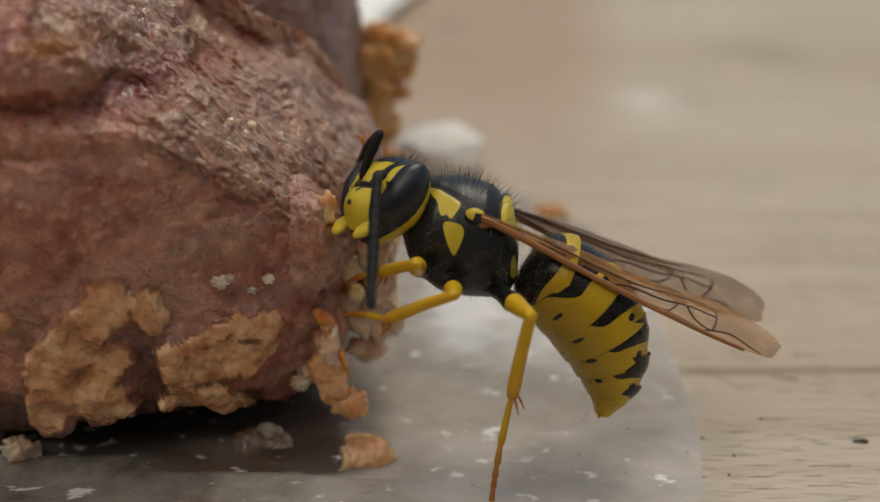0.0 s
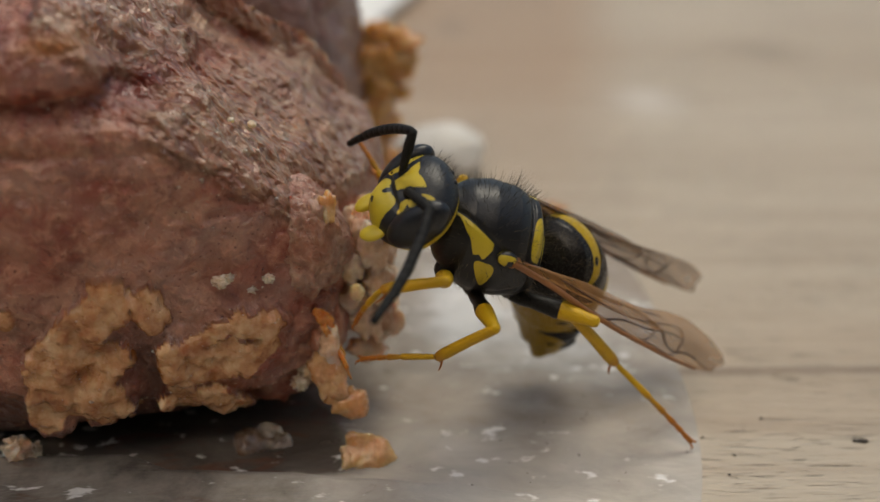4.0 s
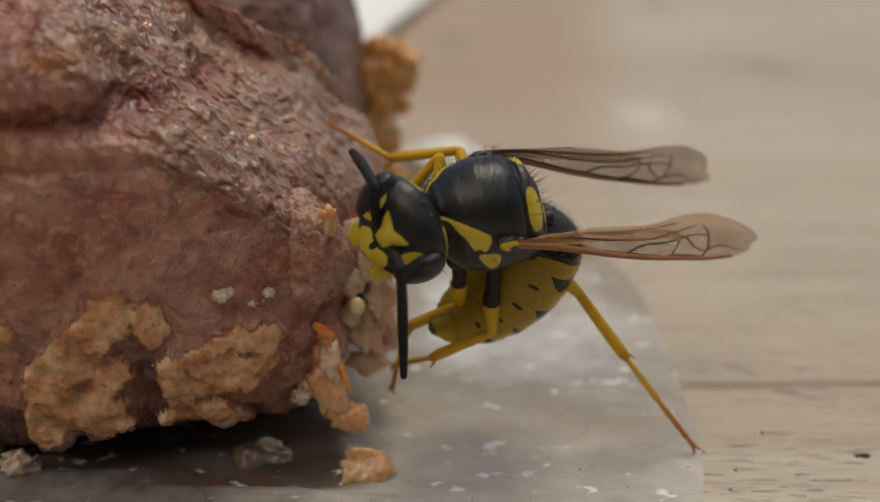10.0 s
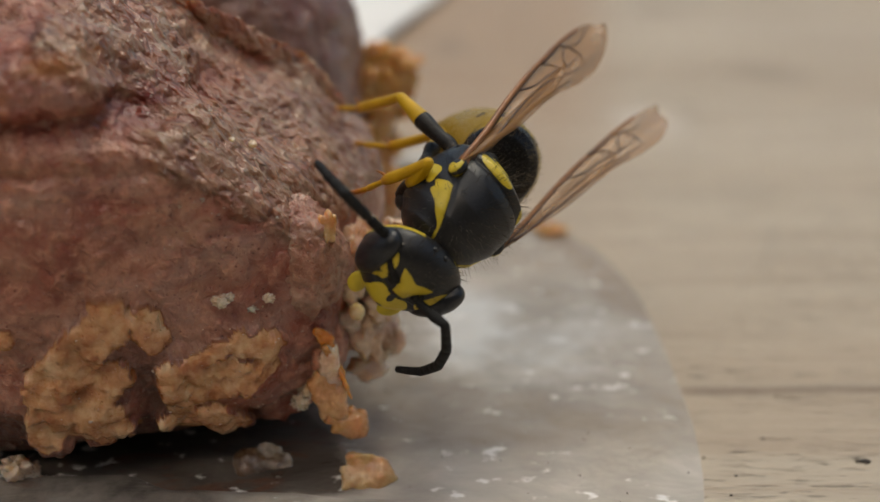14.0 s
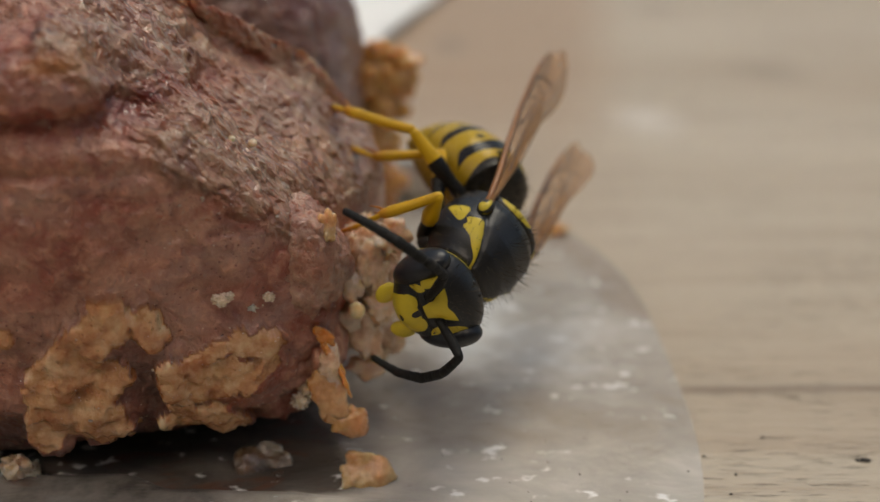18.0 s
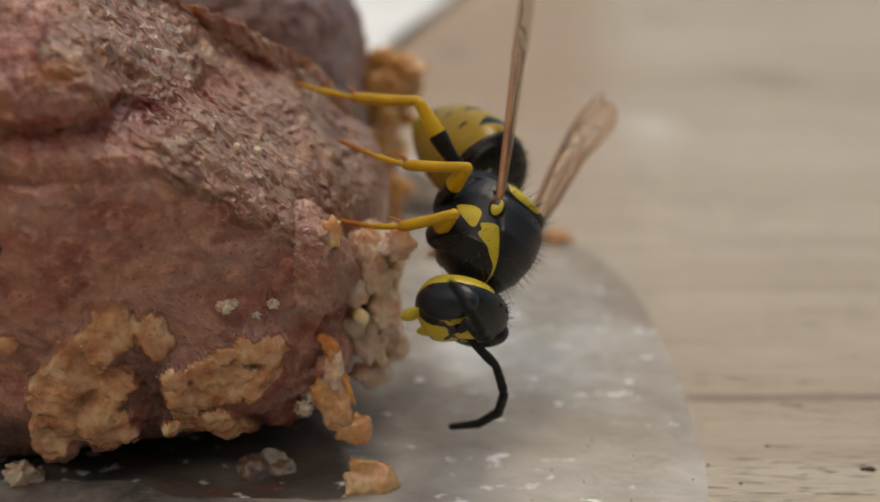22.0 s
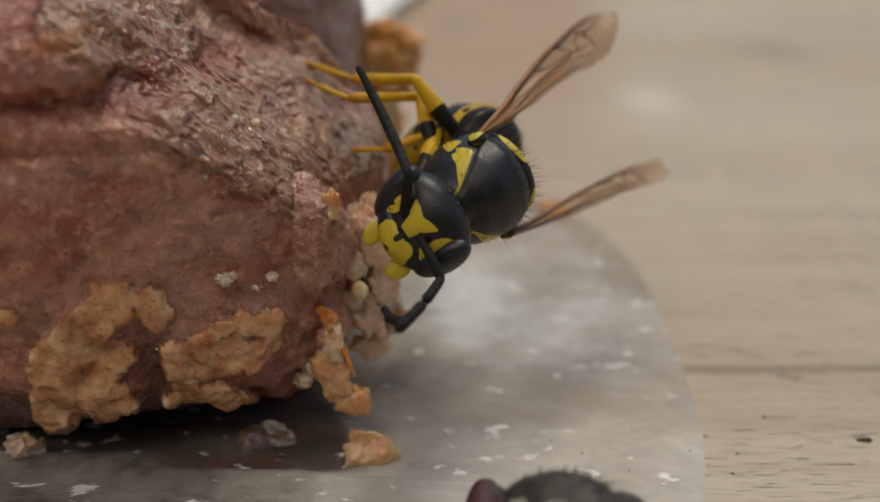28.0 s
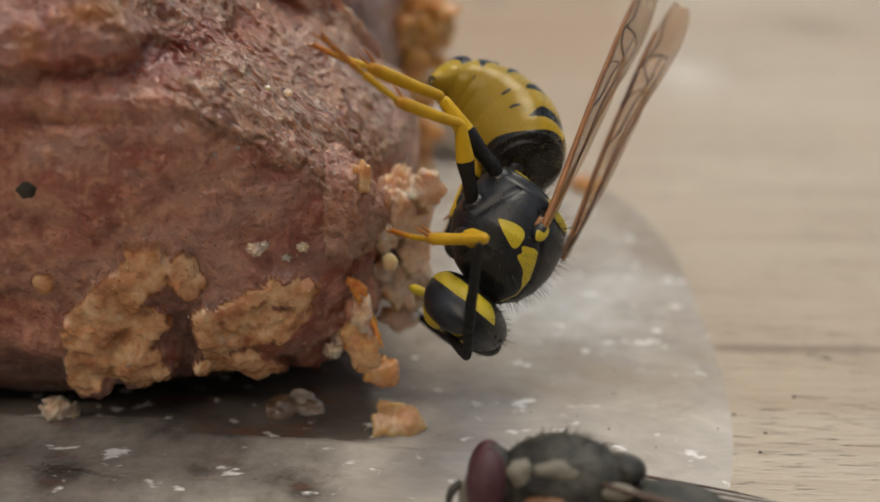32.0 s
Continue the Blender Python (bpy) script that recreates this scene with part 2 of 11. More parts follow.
def film():
    """Thin greasy foil: milky, lets the wood through here and there, with white flakes of fat."""
    s = Shade("cling_film")
    cloud = s.noise((0.09, 0.14, 0.1), 4, 0.6)
    fleck = s.noise((0.85, 1.6, 1.0), 3, 0.6)
    haze = s.noise((0.35, 0.7, 0.5), 5, 0.65, 0.5)
    # milky cloud, its white also standing in for reflected sky
    milk_sheen = s.ramp(s.math("ADD", s.attr("milk_sheen"), s.math("MULTIPLY", s.math("SUBTRACT", s.noise((0.4, 0.6, 0.5), 5, 0.65), 0.5), 1.0)), (0.30, 0.0), (0.75, 1.0))
    flakes = s.ramp(s.math("ADD", fleck, s.math("MULTIPLY", milk_sheen, 0.05)), (0.62, 0.0), (0.68, 0.9))
    c = s.ramp(cloud, (0.35, (0.52, 0.46, 0.39)), (0.65, (0.66, 0.62, 0.56)))
    alpha = s.mix(0.5, s.ramp(cloud, (0.35, 0.40), (0.65, 0.80)), s.ramp(haze, (0.3, 0.35), (0.7, 0.9)))
    c = s.mix(milk_sheen, c, (0.80, 0.80, 0.77))
    alpha = s.mix(s.math("MULTIPLY", milk_sheen, 0.8), alpha, (0.97, 0.97, 0.97))
    smear = s.ramp(s.math("ADD", s.attr("rim"), s.math("MULTIPLY", s.math("SUBTRACT", s.noise((0.4, 0.7, 0.4), 4), 0.5), 1.0)), (0.45, 0.0), (0.85, 0.6))
    c = s.mix(smear, c, (0.40, 0.30, 0.22))
    # the meat's shade painted onto the film, streaked with brown juice
    g = s.ramp(s.math("ADD", s.attr("shade_and_juice"), s.math("MULTIPLY", s.math("SUBTRACT", s.noise(0.55, 5, 0.65), 0.5), 0.9)), (0.36, 0.0), (0.72, 1.0))
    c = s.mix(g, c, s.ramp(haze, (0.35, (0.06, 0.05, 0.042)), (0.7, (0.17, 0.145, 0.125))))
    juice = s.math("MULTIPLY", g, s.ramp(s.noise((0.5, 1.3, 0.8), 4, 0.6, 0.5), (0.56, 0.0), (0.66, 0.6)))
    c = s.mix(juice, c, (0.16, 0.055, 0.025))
    c = s.mix(flakes, c, (0.88, 0.87, 0.85))
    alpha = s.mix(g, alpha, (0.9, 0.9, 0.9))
    alpha = s.mix(flakes, alpha, (0.97, 0.97, 0.97))
    n = s.bump(haze, 0.25, 0.6)
    n = s.bump(fleck, 0.12, 0.6, n)
    return s.done(c, s.ramp(haze, (0.3, 0.25), (0.7, 0.5)), n, Alpha=alpha)


def chitin(name, dark, bright, rough=0.32, amber=None, gloss=0.27, hairy=0.03):
    """Black and yellow shell: the 'pigment' of each vertex chooses."""
    s = Shade(name)
    grain = s.noise(16.0, 3)
    big = s.noise(1.4, 3)
    edge = s.math("ADD", s.attr("pigment"), s.math("MULTIPLY", s.math("SUBTRACT", s.noise(3.5, 2), 0.5), 0.16))
    fac = s.ramp(edge, (0.47, 0.0), (0.53, 1.0))
    yellow = s.ramp(big, (0.3, tuple(v * 0.82 for v in bright)), (0.7, bright))
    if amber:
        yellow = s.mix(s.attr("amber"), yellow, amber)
    black = s.ramp(grain, (0.3, tuple(v * 0.6 for v in dark)), (0.7, tuple(v * 1.5 for v in dark)))
    c = s.mix(fac, black, yellow)
    return s.done(c, s.ramp(grain, (0.3, rough * 0.8), (0.7, rough * 1.35)), s.bump(grain, hairy, 0.8), Specular_IOR_Level=gloss)


def membrane(name, color, alpha):
    s = Shade(name)
    f = s.noise((0.6, 1.5, 1.0), 3)
    wr = s.noise((1.5, 6.0, 2.0), 3)
    c = s.ramp(f, (0.35, tuple(v * 0.7 for v in color)), (0.65, color))
    a = s.ramp(f, (0.3, alpha + 0.1), (0.7, alpha - 0.1))
    return s.done(c, 0.3, s.bump(wr, 0.05, 0.5), Alpha=a, Specular_IOR_Level=0.3)


M = {
    "wood": wood(),
    "wall": plain("dark_blocker", (0.14, 0.125, 0.11), 0.9, 0.2, 0.02, 0.3),
    "floor": plain("stone_floor", (0.22, 0.2, 0.18), 0.8, 0.2, 0.01),
    "meat": meat("dried_meat", (0.37, 0.127, 0.078), (0.50, 0.25, 0.168), (0.29, 0.052, 0.030)),
    # the rim's mauve skin, lightened to put its wet sheen into the colour
    "meat_rim": meat("gnawed_meat_sheen", (0.43, 0.19, 0.14), (0.58, 0.36, 0.29), (0.32, 0.09, 0.06)),
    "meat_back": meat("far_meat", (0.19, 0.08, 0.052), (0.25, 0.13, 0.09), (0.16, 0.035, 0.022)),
    "fat": fat("cooked_fat", (0.62, 0.33, 0.14), (0.48, 0.19, 0.07)),
    "pale": fat("torn_pale_meat", (0.74, 0.54, 0.40), (0.55, 0.31, 0.20)),
    "peach": fat("peach_fat", (0.68, 0.40, 0.20), (0.52, 0.23, 0.09)),
    "dull": fat("dull_wet_shred", (0.19, 0.115, 0.075), (0.12, 0.07, 0.045)),
    "cream": fat("cream_fat", (0.72, 0.58, 0.36), (0.6, 0.44, 0.25)),
    "rind": fat("orange_rind", (0.62, 0.33, 0.085), (0.44, 0.17, 0.04)),
    "strand": fat("orange_sinew", (0.78, 0.27, 0.06), (0.60, 0.13, 0.025)),
    "film": film(),
    "paper": plain("white_paper", (0.90, 0.89, 0.86), 0.8, 0.04, 0.1, 0.05),
    "bread": plain("white_fat", (0.80, 0.77, 0.70), 0.6, 0.12, 0.4, 0.1),
    "speck": plain("burnt_speck", (0.04, 0.03, 0.022), 0.7),
    "shell": chitin("wasp_shell", (0.009, 0.0095, 0.011), (0.66, 0.50, 0.035), 0.36, gloss=0.5, hairy=0.012),
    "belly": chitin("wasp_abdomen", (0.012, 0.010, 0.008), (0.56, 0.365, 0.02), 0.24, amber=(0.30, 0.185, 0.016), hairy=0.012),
    "limb": chitin("wasp_leg", (0.010, 0.009, 0.008), (0.70, 0.42, 0.02), 0.32, amber=(0.42, 0.14, 0.02)),
    "eye": plain("wasp_eye", (0.012, 0.014, 0.018), 0.34, 0.3, 9.0, 0.004),
    "antenna": plain("wasp_antenna", (0.008, 0.0075, 0.007), 0.6, 0.4, 6.0, 0.02, Specular_IOR_Level=0.3),
    "hair": plain("wasp_hair", (0.07, 0.055, 0.035), 0.6),
    "palehair": plain("wasp_pale_hair", (0.22, 0.17, 0.10), 0.6),
    "wing": membrane("wasp_wing", (0.42, 0.20, 0.06), 0.62),
    "vein": plain("wing_vein", (0.075, 0.03, 0.014), 0.4),
    "costa": plain("wing_costa", (0.30, 0.12, 0.035), 0.35),
    "fly": plain("fly_bristly_grey", (0.048, 0.045, 0.035), 0.55, 0.8, 1.4, 0.08),
    "fly_pale": plain("fly_pale_dust", (0.22, 0.20, 0.155), 0.7, 0.3, 1.5, 0.05),
    "fly_eye": plain("fly_red_eye", (0.070, 0.022, 0.024), 0.5, 0.3, 8.0, 0.01),
    "fly_orange": plain("fly_orange_side", (0.20, 0.085, 0.03), 0.5, 0.3, 1.5),
    "fly_wing": membrane("fly_wing", (0.36, 0.34, 0.31), 0.78),
}


# ---- mesh helpers; all measures in millimetres ----
def sheet(fn, nu, nv, wrap=False, floats=None):
    """A mesh from fn(u, v) over a grid; wrap closes it in u. floats: name -> function of the point and (u, v)."""
    us = [i / (nu if wrap else nu - 1) for i in range(nu)]
    vs = [j / (nv - 1) for j in range(nv)]
    pts = [fn(u, v) for v in vs for u in us]
    me = bpy.data.meshes.new("m")
    faces = [(j * nu + i, j * nu + (i + 1) % nu, (j + 1) * nu + (i + 1) % nu, (j + 1) * nu + i)
             for j in range(nv - 1) for i in range(nu if wrap else nu - 1)]
    me.from_pydata([tuple(c * MM for c in p) for p in pts], [], faces)
    for name, g in (floats or {}).items():
        a = me.attributes.new(name, "FLOAT", "POINT")
        k = [g(p, u, v) for p, (v, u) in zip(pts, ((v, u) for v in vs for u in us))]
        a.data.foreach_set("value", k)
    me.shade_smooth()
    return me


def tube(pts, radii, n=8, floats=None, fine=4):
    """A rounded tube along points, smoothly joined."""
    P = [Vector(p) for p in pts]
    path = []
    for i in range(len(P) - 1):
        a, b, c, d = P[max(i - 1, 0)], P[i], P[i + 1], P[min(i + 2, len(P) - 1)]
        for k in range(fine):
            t = k / fine
            path.append((0.5 * ((2 * b) + (c - a) * t + (2 * a - 5 * b + 4 * c - d) * t * t + (3 * b - a - 3 * c + d) * t ** 3),
                         radii[i] + (radii[i + 1] - radii[i]) * t))
    path.append((P[-1], radii[-1]))
    d0 = (path[1][0] - path[0][0]).normalized()
    d1 = (path[-1][0] - path[-2][0]).normalized()
    path = [(path[0][0] - d0 * path[0][1] * 0.7, path[0][1] * 0.03), (path[0][0] - d0 * path[0][1] * 0.45, path[0][1] * 0.75)] + path + \
           [(path[-1][0] + d1 * path[-1][1] * 0.45, path[-1][1] * 0.75), (path[-1][0] + d1 * path[-1][1] * 0.7, path[-1][1] * 0.03)]
    rings, side = [], Vector((0.13, 0.31, 0.94))
    for i, (p, r) in enumerate(path):
        d = (path[min(i + 1, len(path) - 1)][0] - path[max(i - 1, 0)][0]).normalized()
        side = (side - d * side.dot(d)).normalized()
        rings.append((p, r, side.copy(), d.cross(side)))
    m = len(rings) - 1

    def fn(u, v):
        p, r, a, b = rings[round(v * m)]
        w = u * 2 * math.pi
        return p + (a * math.cos(w) + b * math.sin(w)) * r
    return sheet(fn, n, len(rings), True, floats)


def ball(center, radii, nu=24, nv=16, shape=None, floats=None):
    """An ellipsoid; shape(direction) scales it."""
    c, r = Vector(center), Vector(radii)

    def fn(u, v):
        th, ph = u * 2 * math.pi, (v - 0.5) * math.pi * 0.9999
        d = Vector((math.cos(ph) * math.cos(th), math.cos(ph) * math.sin(th), math.sin(ph)))
        k = shape(d) if shape else 1.0
        return Vector((c.x + d.x * r.x * k, c.y + d.y * r.y * k, c.z + d.z * r.z * k))
    return sheet(fn, nu, nv, True, floats)


def craggy(seed, amount=0.3, size=1.6):
    """A shape for ball(): an irregular torn lump."""
    off = Vector((seed * 7.31, seed * 3.17, seed * 1.73))

    def shape(d):
        a = noise.fractal(d * size + off, 1.0, 2.0, 4)
        b = noise.cell(d * 2.3 + off)
        return 1 + amount * a + 0.10 * amount * b + 0.5 * amount * (0.4 - abs(noise.noise(d * size * 2.2 + off)))
    return shape


def part(name, mesh, material, parent=None, label="", key=""):
    mesh.name = name
    mesh.materials.append(M[material])
    ob = new(name, mesh)
    ob.parent = parent
    if label:
        ob["label"] = label
    if key:
        part_of[key] = ob
    return ob


def joined(name, meshes, material, parent=None, label="", key=""):
    bm = bmesh.new()
    for me in meshes:
        bm.from_mesh(me)
    out = bpy.data.meshes.new(name)
    bm.to_mesh(out)
    bm.free()
    return part(name, out, material, parent, label, key)


def smooth(a, b, x):
    t = min(1.0, max(0.0, (x - a) / (b - a)))
    return t * t * (3 - 2 * t)


def table(x, xs, ys):
    """Smooth interpolation in a small table."""
    for i in range(len(xs) - 1):
        if x <= xs[i + 1]:
            t = max(0.0, (x - xs[i]) / (xs[i + 1] - xs[i]))
            return ys[i] + (ys[i + 1] - ys[i]) * (t * t * (3 - 2 * t) * 0.4 + t * 0.6)
    return ys[-1]


part_of = {}


# ---- the place ----
def make_place():
    floor = bpy.data.meshes.new("floor")
    floor.from_pydata([(-40, -40, -0.75), (40, -40, -0.75), (40, 40, -0.75), (-40, 40, -0.75)], [], [(0, 1, 2, 3)])
    tagged(part("floor", floor, "floor"), "grey stone floor under the table", "floor", kind="structure")

    # an unseen wall added behind the camera to hold back the sky's light
    bm = bmesh.new()
    bmesh.ops.create_cube(bm, size=1, matrix=Matrix.Translation((0, -2.0, 0.95)) @ Matrix.Diagonal((16, 0.3, 3.4, 1)))
    wall = bpy.data.meshes.new("wall")
    bm.to_mesh(wall)
    bm.free()
    tagged(part("sky_blocker", wall, "wall"), "plain grey wall added behind the camera to block sky light", "wall", kind="structure")

    bm = bmesh.new()
    bmesh.ops.create_cube(bm, size=1, matrix=Matrix.Translation((0.1, 0.15, -0.014)) @ Matrix.Diagonal((1.2, 0.75, 0.028, 1)))
    bmesh.ops.bevel(bm, geom=bm.edges[:], offset=0.003, segments=3, affect="EDGES")
    top = bpy.data.meshes.new("tabletop")
    bm.to_mesh(top)
    bm.free()
    wood_top = tagged(new("garden_table"), "weathered light pine garden table top", "table")
    part("tabletop", top, "wood", wood_top)
    for x, y in ((-0.42, -0.17), (0.62, -0.17), (-0.42, 0.47), (0.62, 0.47)):
        bm = bmesh.new()
        bmesh.ops.create_cube(bm, size=1, matrix=Matrix.Translation((x, y, -0.389)) @ Matrix.Diagonal((0.06, 0.06, 0.722, 1)))
        bmesh.ops.bevel(bm, geom=bm.edges[:], offset=0.004, segments=2, affect="EDGES")
        leg = bpy.data.meshes.new("leg")
        bm.to_mesh(leg)
        bm.free()
        part("leg", leg, "wood", wood_top)


def film_edge(a):
    """Rounded outline of the sheet of film, by angle."""
    c, s = math.cos(a), math.sin(a)
    k = (abs(c) ** 3 + abs(s) ** 3) ** (-1 / 3)
    return Vector((-17.0 + 25.4 * c * k, 5.5 + (18.0 if s > 0 else 18.8) * s * k, 0))


def film_height(x, y):
    return (0.10 + 0.16 * noise.noise(Vector((x * 0.16, y * 0.3, 2))) + 0.07 * noise.noise(Vector((x * 0.6, y * 1.1, 5)))
            + 0.10 * abs(noise.noise(Vector((x * 0.22 + y * 0.1, y * 0.5, 9)))))


def make_film():
    mid = Vector((-17.0, 5.5, 0))

    def fn(u, v):
        p = mid + (film_edge(u * 2 * math.pi) - mid) * (v ** 0.6)
        z = film_height(p.x, p.y)
        z = max(0.03, z) * (1 - smooth(0.93, 1.0, v) * 0.7)
        return (p.x, p.y, z)
    thing = tagged(new("cling_film"), "milky greasy cling film lying on the table", "film")
    def shade_and_juice(p, u, v):
        """Shade under and before the chunk, put into the film's colour, with brown juice in it."""
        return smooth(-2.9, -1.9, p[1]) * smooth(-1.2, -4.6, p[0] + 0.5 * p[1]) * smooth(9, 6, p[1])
    part("film_sheet", sheet(fn, 260, 110, True, {"shade_and_juice": shade_and_juice,
                                                               "milk_sheen": lambda p, u, v: 0.85 * math.exp(-((p[0] - 0.9) / 2.2) ** 2 - ((p[1] - 8.0) / 4.0) ** 2)
                                                               + 0.48 * math.exp(-((p[0] - 5.8) / 2.4) ** 2 - ((p[1] - 6.3) / 3.0) ** 2)
                                                               + 0.22 * math.exp(-((p[0] - 3.5) / 5.0) ** 2 - ((p[1] - 2.0) / 4.0) ** 2),
                                                               "rim": lambda p, u, v: smooth(0.80, 0.97, v) * (p[0] > 0) * smooth(5.0, 10.0, p[1])}), "film", thing)

    # the folded front lip of the film
    def lip(u, v):
        x = -40 + 46 * u
        y0 = -1.75 - 0.75 * smooth(-9.5, -7.5, x) - 0.35 * smooth(-6, -1, x) - 0.18 * noise.noise(Vector((x * 0.5, 0, 1))) - 0.9 * smooth(0, 6, x)
        y = y0 - 7.0 * v
        z = 0.42 * smooth(6.0, -4.0, x) * (1 - smooth(0.0, 0.9, v) * 0.3) + 0.35 * smooth(0.2, 0.5, v) + film_height(x, y) + 0.02
        z += 1.3 * math.exp(-((x - 3) / 4.5) ** 2 - ((y + 7.8) / 1.7) ** 2)
        return (x, y, z - 0.35 * (1 - smooth(0, 0.03, v)) * smooth(6.0, -4.0, x))
    # the lip's left part darkened in colour for the shade it lies in
    part("folded_edge", sheet(lip, 200, 40, False, {"shade_and_juice": lambda p, u, v: 0.62 * smooth(0.0, -5.0, p[0]), "milk_sheen": lambda p, u, v: 0.12}), "film", thing, "folded front edge of the film")


def make_paper():
    def top(z0):
        def fn(u, v):
            x, y = 118 * u, 92 * v
            return (-6.4 + x * -0.972 + y * 0.21, 49.0 + x * 0.21 + y * 0.972,
                    z0 + 0.5 * noise.noise(Vector((x * 0.03, y * 0.04, 3))) + 0.3)
        return fn
    tagged(joined("paper_napkin", [sheet(top(0.65), 40, 40), sheet(top(0.25), 40, 40)], "paper"),
           "blank white paper napkin lying on the table", "napkin")


# soft yellow fat set in the near face of the chunk: from x, z to x, z, half width, thickness
FAT = (
    (-8.92, 5.92, -9.70, 5.07, 0.62, 0.42), (-9.70, 5.07, -10.75, 3.90, 0.68, 0.42), (-10.86, 3.73, -10.99, 2.99, 0.59, 0.34),
    (-11.21, 2.50, -11.07, 2.20, 0.52, 0.30), (-10.48, 2.97, -9.53, 2.63, 0.74, 0.17), (-9.85, 3.70, -9.10, 4.12, 0.58, 0.14),
    (-8.03, 5.84, -7.87, 5.35, 0.41, 0.22), (-7.55, 4.21, -7.54, 3.49, 0.36, 0.26), (-7.44, 2.92, -7.40, 2.86, 0.36, 0.28),
    (-7.04, 4.31, -6.03, 4.80, 0.26, 0.16), (-5.65, 4.86, -4.85, 4.67, 0.40, 0.22), (-4.96, 4.13, -5.61, 3.46, 0.34, 0.24),
    (-6.95, 3.55, -6.00, 3.95, 0.60, 0.13), (-7.87, 2.29, -7.18, 2.29, 0.31, 0.12), (-6.64, 2.41, -6.24, 1.77, 0.52, 0.28),
    (-11.67, 5.60, -11.68, 5.49, 0.28, 0.25),
)


def fatness(p):
    """How much of the surface at p is fat, 0 to 1, with a ragged rim, and how thick it lies there."""
    if p.y > 0.6 or p.z > 7.5:
        return 0.0, 0.0
    rag = 0.24 * noise.noise(p * 1.7) + 0.30 * noise.noise(p * 3.6) + 0.09 * noise.noise(p * 8.0)
    best = thick = 0.0
    for x0, z0, x1, z1, r, h in FAT:
        ax, az = x1 - x0, z1 - z0
        t = max(0.0, min(1.0, ((p.x - x0) * ax + (p.z - z0) * az) / (ax * ax + az * az)))
        d = math.hypot(p.x - x0 - ax * t, p.z - z0 - az * t) / r
        if d < 1.7:
            k = smooth(1.20, 0.94, d + rag)
            best = max(best, k)
            thick = max(thick, k * (0.07 + 0.72 * h * math.sqrt(max(0.1, 1 - (d / 1.25) ** 4))))
    return best, thick


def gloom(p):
    """1 on the lean meat between and under the fat, where shade is put into its dark purple."""
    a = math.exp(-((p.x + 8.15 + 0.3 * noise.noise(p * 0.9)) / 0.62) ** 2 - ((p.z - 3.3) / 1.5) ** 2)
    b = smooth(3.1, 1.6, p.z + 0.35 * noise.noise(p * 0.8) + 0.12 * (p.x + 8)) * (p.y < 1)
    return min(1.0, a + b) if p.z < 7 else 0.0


def facet(p):
    """1 on the sloping gnawed upper end of the chunk."""
    return smooth(-0.12, 0.34, 0.717 * p.x - 0.18 * p.y + 0.672 * p.z - 2.0 + 0.3 * noise.noise(p * 0.8) + 0.12 * noise.noise(p * 2.5)) * smooth(6.5, 7.6, p.z)


def ridges(p):
    """Wrinkles that run down the gnawed end."""
    a, b = 0.68 * p.x - 0.73 * p.z, p.y + 0.35 * noise.noise(p * 0.7)
    w = 1 - abs(noise.noise(Vector((a * 0.55, b * 1.5, 3)))) * 5
    w = max(0.0, w) * (0.55 + 0.6 * noise.noise(Vector((a * 1.3, b * 1.1, 8))))
    return max(0.0, w) * facet(p)


